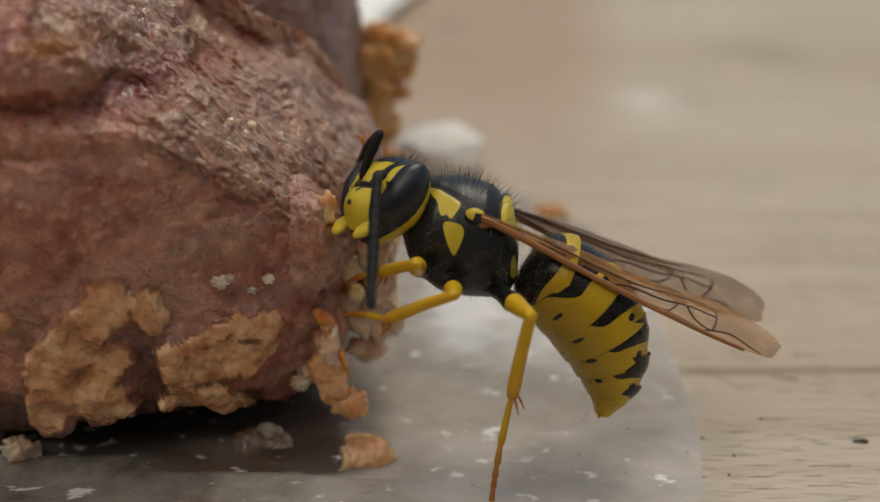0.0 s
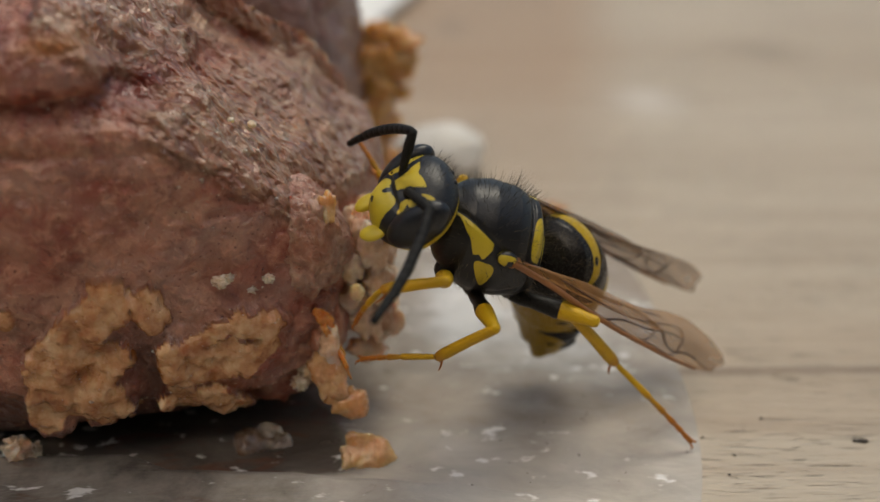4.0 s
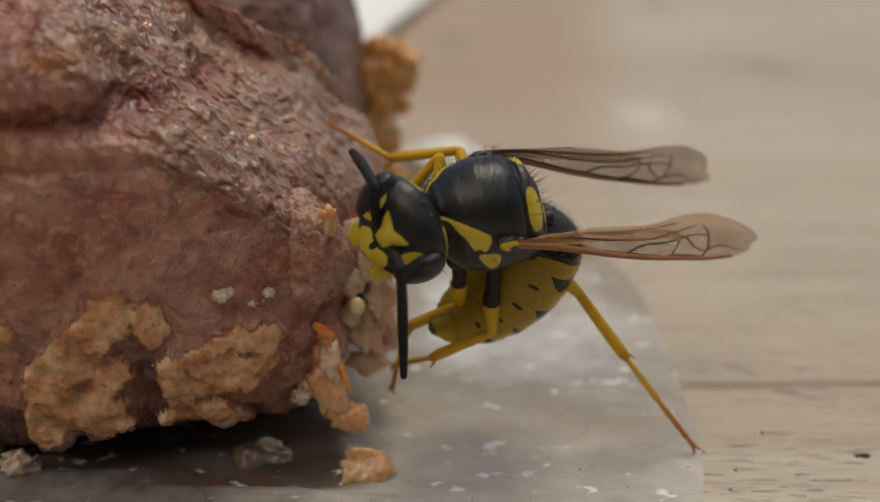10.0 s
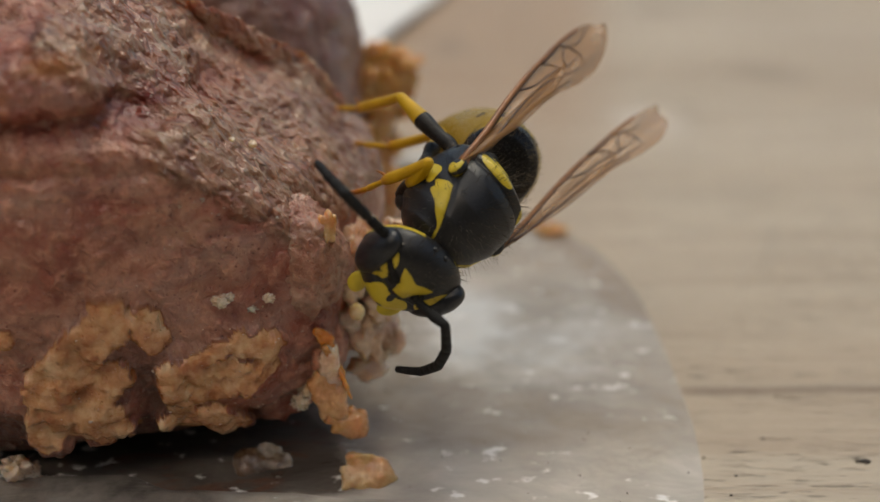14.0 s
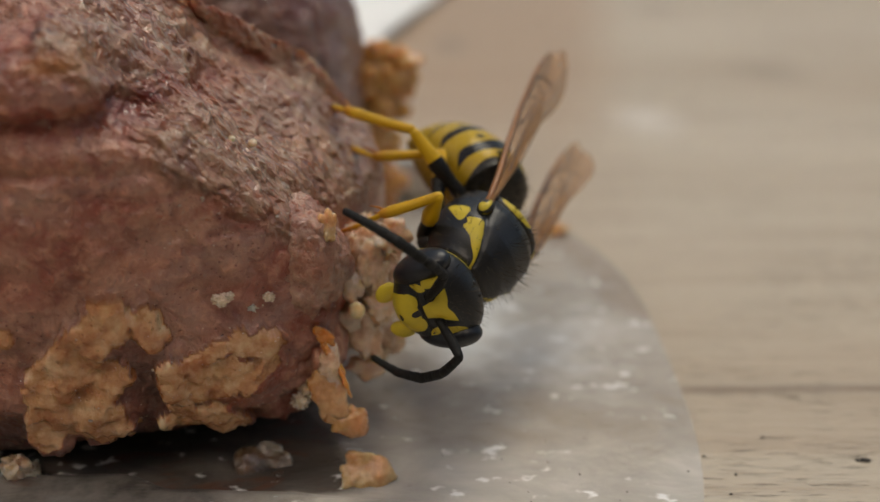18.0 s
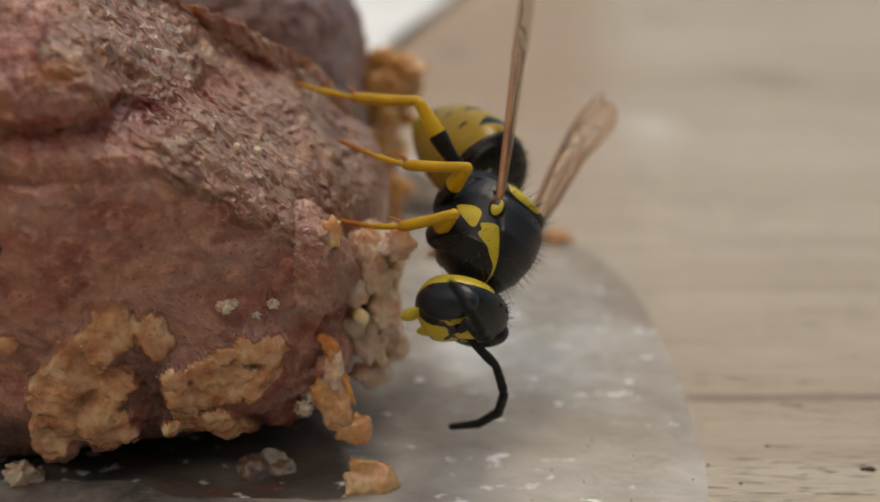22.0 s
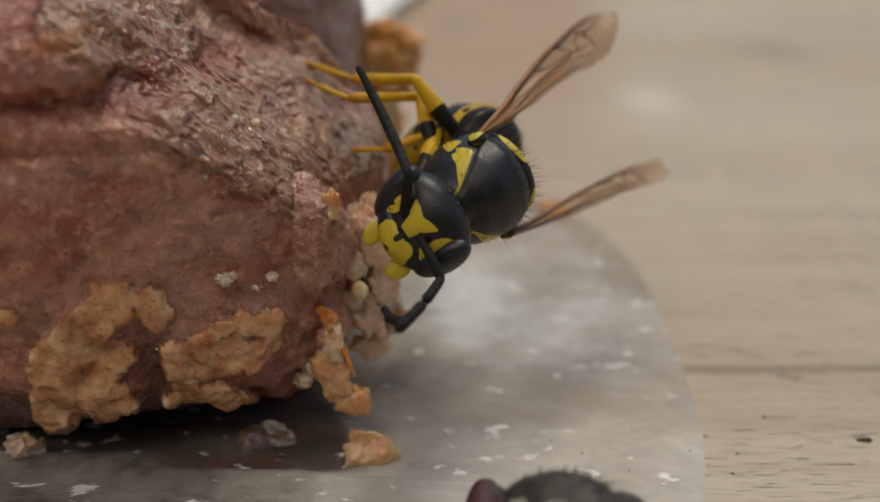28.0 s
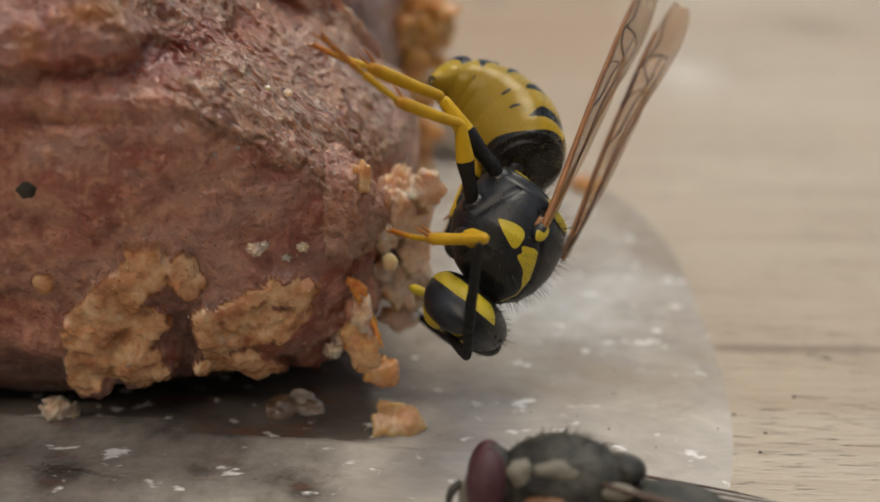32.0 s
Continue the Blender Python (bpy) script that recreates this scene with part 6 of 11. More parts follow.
    walk(part_of["left flagellum one"], [
        (0, at(2.64, 2.31, .94, 13, 57.8, 107)), (.5, at(2.78, 2.28, .99, 11.3, 56.7, 101.9)),
        (1, at(2.92, 2.26, 1.03, 9, 51.7, 96.5)), (1.5, at(2.74, 2.42, .61, 7.2, 22.1, 97.7)),
        (2, at(2.5, 2.57, .19, 7.3, .9, 98.6)), (2.5, at(2.37, 2.04, .97, 5.4, .6, 88.5)),
        (3, at(2.32, 1.52, 1.75, 3.2, 8.3, 78.4)), (3.9, at(2.46, 1.57, 1.68, 3.2, 15.6, 78.2)),
        (5.1, at(2.85, 1.71, 1.45, 5.3, 35, 86.4)), (6, at(3, 1.79, 1.26, 6.2, 42.1, 88.5)),
        (6.5, at(2.83, 1.8, 1.11, 10.9, 39.3, 111.9)), (7, at(2.58, 1.81, 1.02, 13.1, 33.2, 130.3)),
        (7.5, at(2.39, 1.89, 1.1, 11.3, 27.1, 121)), (8, at(2.28, 2.03, 1.18, 9.5, 12.2, 112.3)),
        (8.5, at(2.48, 2.23, 1.02, 7.8, -9.3, 99.2)), (9, at(2.75, 2.38, .86, 6.1, -18.2, 88.3)),
        (9.5, at(2.89, 2.27, 1.11, 5, 18.8, 87)), (10, at(2.95, 2.14, 1.42, 4, 80.3, 70.4)),
        (10.5, at(2.94, 2.13, 1.54, -.3, 20.7, 62.2)), (11, at(2.9, 2.11, 1.63, -.6, -25.4, 61.3)),
        (11.5, at(2.79, 1.87, 1.75, 2.4, -29.8, 71.7)), (12, at(2.69, 1.53, 1.89, 5.7, -30.6, 82.9)),
        (12.5, at(2.99, 1.35, 2.06, 3.1, 6.5, 77.6)), (13, at(3.29, 1.18, 2.24, 1.9, 54.3, 69.8)),
        (13.5, at(3.13, .92, 2.46, 2.8, 35.2, 75.4)), (14, at(2.96, .74, 2.58, 3.1, 16.4, 77.6)),
        (14.9, at(3.09, .68, 2.48, 3.3, 17.5, 78.8)), (16.1, at(3.46, .64, 2.19, 4.2, 23.7, 82.4)),
        (17, at(3.68, .62, 2.08, 4.3, 31.6, 82.1)), (17.5, at(3.75, .63, 2.09, 3.9, 37.4, 79.7)),
        (18, at(3.78, .65, 2.1, 2.9, 42.9, 74.8)), (18.5, at(3.45, .88, 2.04, -6.1, -16.9, 38)),
        (19, at(3.12, 1.1, 1.99, -20.8, -53.7, 6.4)), (19.5, at(3.31, .65, 2.1, -1.2, -43.9, 60.3)),
        (20, at(3.5, .21, 2.26, 6.6, -2.3, 94.5)), (20.5, at(3.36, .27, 2.36, 2.3, 14.6, 74.1)),
        (21, at(3.22, .43, 2.41, -2.4, 22.2, 52.3)), (21.5, at(3.26, .98, 2.13, -1.1, 7.2, 58.4)),
        (22, at(3.36, 1.44, 1.72, 1.1, -16.1, 67.8)), (22.5, at(4.38, .17, 1.51, 1.7, -33.6, 68.8)),
        (23, at(4.36, .76, 1.45, 1.5, -19.4, 69.2)), (23.5, at(4.17, .64, 1.84, -.7, -23.6, 60.7)),
        (24, at(3.85, .52, 2.24, -4.6, -26, 46.8)), (24.5, at(3.44, .9, 2.22, -2.2, -20.5, 55.1)),
        (25, at(3.16, 1.29, 2.18, .8, -16.6, 66.8)), (25.9, at(3.23, 1.25, 2.08, -3.1, -23.2, 51.9)),
        (27.1, at(3.4, 1.1, 1.93, -11.6, -25.3, 12.7)), (28, at(3.46, .92, 1.88, -12.4, -24.1, 4.8)),
        (28.5, at(3.45, .4, 2.22, -9.1, -15.4, 22.2)), (29, at(3.44, -.16, 2.56, -4.3, -4.4, 44.1)),
        (29.5, at(3.54, -.31, 2.48, -.8, -1.5, 59.7)), (30, at(3.64, -.37, 2.27, 3.1, 3.8, 77.4)),
        (30.5, at(3.28, .7, 1.15, 6.2, 15.5, 93.1)), (31, at(2.91, 1.78, .16, 8.2, 25, 102.6)),
        (31.5, at(3.09, 1.76, .37, 7.9, 22.3, 101.3)), (32, at(3.27, 1.74, .58, 7.6, 19.6, 100.1))])
    walk(part_of["left flagellum two"], [
        (0, at(2.49, 2.79, .13, 12.7, 56.6, 107.3)), (.5, at(2.67, 2.79, .19, 10.9, 54.8, 101.8)),
        (1, at(2.86, 2.85, .29, 8.9, 50.9, 96.6)), (1.5, at(2.61, 3.36, .23, 10.3, 39.1, 108.6)),
        (2, at(2.32, 3.73, .18, 9.6, 15.3, 112.7)), (2.5, at(2.4, 3.14, .96, 5.4, 13.7, 89.1)),
        (3, at(2.51, 2.45, 1.61, 1.5, 11.1, 70.2)), (3.9, at(2.65, 2.45, 1.43, 2, 15.7, 72.5)),
        (5.1, at(2.9, 2.49, .91, 4.4, 29, 83.2)), (6, at(3.01, 2.5, .62, 6.2, 35.4, 90.1)),
        (6.5, at(2.56, 2.47, .52, 8.5, 37, 100.7)), (7, at(2.04, 2.45, .47, 10.6, 37, 111.6)),
        (7.5, at(1.95, 2.62, .67, 10.3, 32.3, 111.8)), (8, at(1.92, 2.91, .97, 9.7, 25.1, 111)),
        (8.5, at(2.31, 3.28, 1.2, 8.3, 16.1, 104.6)), (9, at(2.78, 3.48, 1.23, 6.3, 2.3, 93.1)),
        (9.5, at(2.92, 2.94, .88, 7, 47.2, 90.6)), (10, at(3, 2.3, .48, 4.1, 74.3, 72.4)),
        (10.5, at(3.23, 2.69, 1.3, -3.5, 43, 49.5)), (11, at(3.4, 3.03, 2.12, -3.4, -7.2, 48.5)),
        (11.5, at(3.1, 2.82, 2.32, .3, -9.5, 64.6)), (12, at(2.81, 2.49, 2.46, 3.8, -5.6, 80.3)),
        (12.5, at(3.15, 2.06, 1.97, 2, 30.7, 72.4)), (13, at(3.48, 1.71, 1.46, -.8, 58.3, 60.7)),
        (13.5, at(3.33, 1.69, 1.9, .6, 46.7, 65.9)), (14, at(3.17, 1.7, 2.29, 1.3, 34.4, 68.8)),
        (14.9, at(3.29, 1.66, 2.16, 2.3, 36.4, 73.1)), (16.1, at(3.59, 1.57, 1.78, 4.8, 44.4, 82.3)),
        (17, at(3.8, 1.5, 1.54, 6.4, 52, 86.4)), (17.5, at(3.9, 1.46, 1.45, 5.6, 58.1, 81.5)),
        (18, at(3.98, 1.37, 1.4, 1.9, 62.4, 69)), (18.5, at(3.92, 1.24, 2.22, -6.3, 27.1, 34.5)),
        (19, at(3.81, 1.17, 2.93, -12.9, -35.4, 15.4)), (19.5, at(3.62, 1.2, 2.7, .4, -8.8, 65.2)),
        (20, at(3.42, 1.26, 2.3, 7.1, 20.2, 97.5)), (20.5, at(3.63, 1.22, 2.11, 4.3, 36.4, 81.8)),
        (21, at(3.82, 1.2, 2.01, -1.7, 44.7, 56.7)), (21.5, at(3.78, 1.83, 2.01, -1.6, 31, 56.3)),
        (22, at(3.76, 2.42, 2.03, -1.1, 7.8, 58.2)), (22.5, at(4.68, .95, 2.06, .3, -19.3, 64.6)),
        (23, at(4.7, 1.66, 1.79, -.2, -3.2, 62.6)), (23.5, at(4.61, 1.42, 2.24, -2.1, -5.6, 54.4)),
        (24, at(4.48, 1.18, 2.68, -4.4, -7.7, 44.2)), (24.5, at(3.99, 1.7, 2.59, -2, -.8, 54.5)),
        (25, at(3.57, 2.23, 2.49, 1, 6.4, 68.2)), (25.9, at(3.8, 1.98, 2.48, -1, 5.7, 58.8)),
        (27.1, at(4.35, 1.31, 2.39, -9.2, -5.4, 18.4)), (28, at(4.54, 1.01, 2.36, -10.9, -8.4, 6.7)),
        (28.5, at(4.44, .8, 2.52, -7.3, 6.2, 27.7)), (29, at(4.24, .61, 2.65, -2.8, 20.8, 50.6)),
        (29.5, at(4.08, .61, 2.51, .7, 24, 66.4)), (30, at(3.87, .67, 2.2, 5, 26.3, 86.1)),
        (30.5, at(3.22, 1.67, .88, 7.7, 28.6, 99.2)), (31, at(2.72, 2.62, -.24, 8.8, 29.6, 104.4)),
        (31.5, at(2.92, 2.63, .01, 8.2, 26.3, 102.4)), (32, at(3.11, 2.62, .26, 7.8, 23.5, 100.6))])
    walk(part_of["left flagellum three"], [
        (0, at(2.33, 3.29, -.66, 12.5, 55.3, 107.6)), (.5, at(2.56, 3.33, -.59, 10.5, 52.8, 101.7)),
        (1, at(2.79, 3.44, -.45, 8.9, 50.1, 96.7)), (1.5, at(2.41, 3.96, -.28, 21.5, 60, 138.5)),
        (2, at(2.04, 4.4, -.02, 14, 45.6, -156.7)), (2.5, at(2.41, 3.87, .79, 7, 44.6, 91.3)),
        (3, at(2.82, 3.32, 1.43, -.4, 13.7, 61.7)), (3.9, at(2.91, 3.3, 1.18, .8, 15.6, 66.9)),
        (5.1, at(2.99, 3.29, .46, 3.7, 22.7, 80.3)), (6, at(3.01, 3.27, .07, 6.2, 28.5, 91.6)),
        (6.5, at(2.42, 3.2, -.04, 6.1, 33.7, 90.4)), (7, at(1.77, 3.13, -.08, 6.2, 37.6, 90)),
        (7.5, at(1.66, 3.35, .17, 8.6, 37, 101.4)), (8, at(1.62, 3.7, .58, 10.3, 38.6, 109.2)),
        (8.5, at(2.11, 4.04, .97, 13.2, 49.8, 115.4)), (9, at(2.74, 4.25, 1.2, 28.8, 71.4, 135)),
        (9.5, at(2.92, 3.39, .38, 15.5, 71.7, 100.2)), (10, at(3.08, 2.54, -.43, 3.8, 68.3, 73.3)),
        (10.5, at(3.56, 3.07, .83, -10.6, 59.5, 29.6)), (11, at(3.92, 3.61, 2.22, -14.4, 46.7, 2)),
        (11.5, at(3.43, 3.51, 2.45, -6.5, 50.7, 39.6)), (12, at(2.95, 3.29, 2.54, 2.9, 40.6, 75.2)),
        (12.5, at(3.34, 2.65, 1.6, .6, 50.8, 65.4)), (13, at(3.73, 2.14, .66, -4.6, 61.5, 49.5)),
        (13.5, at(3.59, 2.26, 1.22, -3.9, 57.5, 50.6)), (14, at(3.44, 2.39, 1.79, -3.2, 53.9, 52.3)),
        (14.9, at(3.49, 2.35, 1.63, -.9, 58.6, 60.7)), (16.1, at(3.67, 2.19, 1.16, 7.2, 69.1, 81.8)),
        (17, at(3.84, 2.04, .84, 18.8, 75.3, 103.1)), (17.5, at(3.97, 1.93, .69, 20, 82.7, 94.6)),
        (18, at(4.13, 1.76, .6, -23.5, 82.8, 27.2)), (18.5, at(4.3, 1.51, 1.99, -11.8, 62.9, 28.3)),
        (19, at(4.41, 1.34, 3.37, -6.4, 45.2, 38.4)), (19.5, at(3.86, 1.71, 2.79, 2.4, 46.9, 72.5)),
        (20, at(3.31, 2.08, 2, 10, 47.5, 102.8)), (20.5, at(3.73, 1.9, 1.6, 11.5, 60.5, 99.6)),
        (21, at(4.16, 1.72, 1.4, 3.7, 71.5, 72.1)), (21.5, at(4.18, 2.43, 1.57, -3.7, 59, 51.7)),
        (22, at(4.2, 3.14, 1.91, -5, 39.2, 42.6)), (22.5, at(5.06, 1.74, 2.37, -.6, -4, 60.9)),
        (23, at(5.12, 2.48, 1.84, -1.7, 14.9, 55.4)), (23.5, at(5.12, 2.14, 2.32, -3.3, 13.8, 48.2)),
        (24, at(5.12, 1.81, 2.81, -4.7, 12.8, 41.5)), (24.5, at(4.51, 2.42, 2.6, -2.1, 23.5, 53.8)),
        (25, at(3.89, 3.03, 2.39, 1.6, 34.8, 70.3)), (25.9, at(4.19, 2.62, 2.41, 1.7, 43.6, 70)),
        (27.1, at(4.97, 1.52, 2.45, 10.6, 74.1, 86.7)), (28, at(5.26, 1.1, 2.47, 46, 81.9, 136.2)),
        (28.5, at(5.08, 1.14, 2.44, 10.2, 73.8, 86.1)), (29, at(4.73, 1.21, 2.36, 1.7, 58.3, 69)),
        (29.5, at(4.38, 1.29, 2.18, 5.5, 56.2, 81.8)), (30, at(3.93, 1.44, 1.82, 11.3, 53.4, 104.3)),
        (30.5, at(3.09, 2.47, .44, 10.6, 42.9, 108.2)), (31, at(2.52, 3.42, -.71, 9.4, 34.2, 106.5)),
        (31.5, at(2.74, 3.46, -.41, 8.6, 30.3, 103.5)), (32, at(2.95, 3.47, -.12, 8, 27.4, 101.2))])
    walk(part_of["left flagellum four"], [
        (0, at(2.17, 3.81, -1.44, 12.3, 54, 107.9)), (.5, at(2.44, 3.9, -1.36, 10.2, 50.9, 101.6)),
        (1, at(2.72, 4.05, -1.18, 8.8, 49.3, 96.8)), (1.5, at(2.14, 4.2, -.91, 28.6, 64.3, -162.1)),
        (2, at(1.55, 4.19, -.57, 5, 38.7, -131.2)), (2.5, at(2.41, 4.21, .45, 160.2, 85.2, -129)),
        (3, at(3.25, 4.13, 1.21, -2.2, 15.9, 53.2)), (3.9, at(3.27, 4.13, .93, -.5, 15.3, 61.3)),
        (5.1, at(3.14, 4.12, .11, 3.1, 16.4, 77.6)), (6, at(2.99, 4.1, -.38, 6.2, 21.8, 92.8)),
        (6.5, at(2.42, 3.98, -.56, 4, 29.8, 81.3)), (7, at(1.77, 3.86, -.64, 1.7, 34.7, 70.8)),
        (7.5, at(1.51, 4.08, -.39, 6.4, 40.5, 90.1)), (8, at(1.38, 4.39, 0, 11.5, 51.4, 106.7)),
        (8.5, at(1.89, 4.52, .34, 32.8, 72.5, 142.5)), (9, at(2.57, 4.42, .47, 59.2, 75.3, -147.3)),
        (9.5, at(2.87, 3.64, -.38, 70.8, 84.9, 156.4)), (10, at(3.18, 2.87, -1.3, 3.5, 62.4, 73.9)),
        (10.5, at(3.92, 3.28, .13, -21.5, 67.2, 3.6)), (11, at(4.45, 3.62, 1.65, -22.6, 56.8, -30.1)),
        (11.5, at(3.78, 3.8, 1.9, -23.5, 70.1, 3.6)), (12, at(3.1, 3.89, 2.01, 1.7, 65.3, 68.1)),
        (12.5, at(3.56, 3.15, .94, -2.6, 64.1, 56.1)), (13, at(4.02, 2.48, -.17, -9.2, 63.6, 36.4)),
        (13.5, at(3.9, 2.65, .44, -12.5, 64.7, 27.4)), (14, at(3.77, 2.81, 1.06, -15.3, 66.7, 21.2)),
        (14.9, at(3.72, 2.74, .89, -18, 74.8, 24.6)), (16.1, at(3.72, 2.5, .35, -107.2, 89.6, -45.3)),
        (17, at(3.79, 2.26, -.02, 107.9, 80.3, -142.1)), (17.5, at(3.96, 2.04, -.19, -36.1, 75.5, -110)),
        (18, at(4.23, 1.81, -.29, -50.4, 73.6, -79.9)), (18.5, at(4.6, 1.67, 1.33, -26.2, 78.6, 14.7)),
        (19, at(4.82, 1.67, 2.83, -3.9, 63, 52)), (19.5, at(4.01, 2.18, 2.26, 6.1, 66.6, 80)),
        (20, at(3.18, 2.66, 1.36, 19.8, 69.3, 114.6)), (20.5, at(3.66, 2.33, .83, 35.5, 73.8, 145.1)),
        (21, at(4.25, 1.99, .57, 70.3, 80.7, 177.1)), (21.5, at(4.46, 2.78, .84, -17.6, 80.2, 32.7)),
        (22, at(4.68, 3.58, 1.38, -13.9, 60, 18.5)), (22.5, at(5.51, 2.56, 2.44, -1.3, 10.1, 57.6)),
        (23, at(5.63, 3.21, 1.6, -3.5, 30.8, 47.9)), (23.5, at(5.72, 2.8, 2.1, -4.8, 30.2, 42)),
        (24, at(5.79, 2.4, 2.6, -5.5, 30.8, 38.8)), (24.5, at(4.97, 3.05, 2.26, -2.7, 45.3, 52.8)),
        (25, at(4.13, 3.71, 1.89, 3.1, 57.8, 73.5)), (25.9, at(4.38, 3.16, 1.86, 9.3, 66.4, 88.8)),
        (27.1, at(4.98, 1.71, 1.79, 33.5, 70.9, 150.7)), (28, at(5.19, 1.17, 1.75, 34.8, 68.3, 171.5)),
        (28.5, at(5.09, 1.35, 1.71, 36.3, 71.4, 157.7)), (29, at(4.89, 1.62, 1.65, 28.8, 75.8, 123.7)),
        (29.5, at(4.44, 1.76, 1.48, 28.7, 74.8, 125.9)), (30, at(3.8, 1.94, 1.12, 29.4, 69.2, 143.7)),
        (30.5, at(2.89, 3.1, -.17, 16.2, 55.8, 122.1)), (31, at(2.3, 4.17, -1.24, 10.3, 38.7, 108.8)),
        (31.5, at(2.54, 4.26, -.9, 9.1, 34.3, 104.7)), (32, at(2.79, 4.3, -.55, 8.4, 31.2, 101.8))])
    walk(part_of["left front femur"], [
        (0, at(1.1, .75, -1.25, 64.2, -6.1, 87.3)), (.5, at(1.1, .75, -1.25, 63.3, -.3, 87.7)),
        (1, at(1.1, .75, -1.25, 62.8, 4.5, 87.1)), (1.5, at(1.1, .75, -1.25, 61.4, 2.5, 76.3)),
        (2, at(1.1, .75, -1.25, 61.1, -1.6, 67.3)), (2.5, at(1.1, .75, -1.25, 72.8, -23.8, 70.3)),
        (3, at(1.1, .75, -1.25, 81.7, -39.2, 72.9)), (3.9, at(1.1, .75, -1.25, 80, -38, 74.6)),
        (5.1, at(1.1, .75, -1.25, 74.9, -32, 78.3)), (6, at(1.1, .75, -1.25, 70.6, -24.3, 80.1)),
        (6.5, at(1.1, .75, -1.25, 65.6, -10.9, 80.4)), (7, at(1.1, .75, -1.25, 62.1, 2.9, 80.9)),
        (7.5, at(1.1, .75, -1.25, 63.4, -1.4, 85.2)), (8, at(1.1, .75, -1.25, 64.2, -6.6, 88.7)),
        (8.5, at(1.1, .75, -1.25, 66.5, -13.2, 79.1)), (9, at(1.1, .75, -1.25, 68.1, -15.9, 72.9)),
        (9.5, at(1.1, .75, -1.25, 62, 36.1, 84.8)), (10, at(1.1, .75, -1.25, 128.4, 87.4, 135.8)),
        (10.5, at(1.1, .75, -1.25, 21.3, 73.1, 29.8)), (11, at(1.1, .75, -1.25, 15.2, 55.4, 23.2)),
        (11.5, at(1.1, .75, -1.25, -67.3, 50.4, -76.3)), (12, at(1.1, .75, -1.25, -62.1, 5.4, -116.6)),
        (12.5, at(1.1, .75, -1.25, -68.8, 16.1, -120.5)), (13, at(1.1, .75, -1.25, -82.9, 29.2, -128.8)),
        (13.5, at(1.1, .75, -1.25, -97.7, 32.8, -146)), (14, at(1.1, .75, -1.25, -106.8, 31, -159.5)),
        (14.9, at(1.1, .75, -1.25, -88.8, 27, -157.8)), (16.1, at(1.1, .75, -1.25, -64.9, 18.6, -151.8)),
        (17, at(1.1, .75, -1.25, -60.3, 15.1, -148.2)), (17.5, at(1.1, .75, -1.25, -60.8, 16.1, -150.2)),
        (18, at(1.1, .75, -1.25, -63.1, 18.4, -153.5)), (18.5, at(1.1, .75, -1.25, -74.4, 22.1, -147.9)),
        (19, at(1.1, .75, -1.25, -80.8, 25.4, -141.6)), (19.5, at(1.1, .75, -1.25, -82.7, 25.7, -149.5)),
        (20, at(1.1, .75, -1.25, -80, 24.7, -156.6)), (20.5, at(1.1, .75, -1.25, -95.5, 29.5, -154.3)),
        (21, at(1.1, .75, -1.25, -109.1, 35.1, -152)), (21.5, at(1.1, .75, -1.25, -131.4, 29.8, -169.5)),
        (22, at(1.1, .75, -1.25, 32.3, 17.2, 179.8)), (22.5, at(1.1, .75, -1.25, -36.6, -9.4, -145.5)),
        (23, at(1.1, .75, -1.25, 85.8, -28.8, 41.6)), (23.5, at(1.1, .75, -1.25, 71.4, -28.5, 83)),
        (24, at(1.1, .75, -1.25, 61.3, -3.8, 115.2)), (24.5, at(1.1, .75, -1.25, 58.1, -15.1, 118.4)),
        (25, at(1.1, .75, -1.25, 56.8, -30.9, 117.3)), (25.9, at(1.1, .75, -1.25, 37, -44.5, 144.8)),
        (27.1, at(1.1, .75, -1.25, -36.9, -4.7, -148.4)), (28, at(1.1, .75, -1.25, -66, 17.1, -144.2)),
        (28.5, at(1.1, .75, -1.25, -78.1, 23.8, -150.5)), (29, at(1.1, .75, -1.25, -99.2, 29.1, -159.9)),
        (29.5, at(1.1, .75, -1.25, -120.9, 32.3, -163.5)), (30, at(1.1, .75, -1.25, -147.2, 35.3, -167.4)),
        (30.5, at(1.1, .75, -1.25, 79.3, 25.8, -177.5)), (31, at(1.1, .75, -1.25, 39.6, 16.2, 176.8)),
        (31.5, at(1.1, .75, -1.25, 50.4, 16.1, 171.8)), (32, at(1.1, .75, -1.25, 56.4, 16.8, 168.8))])
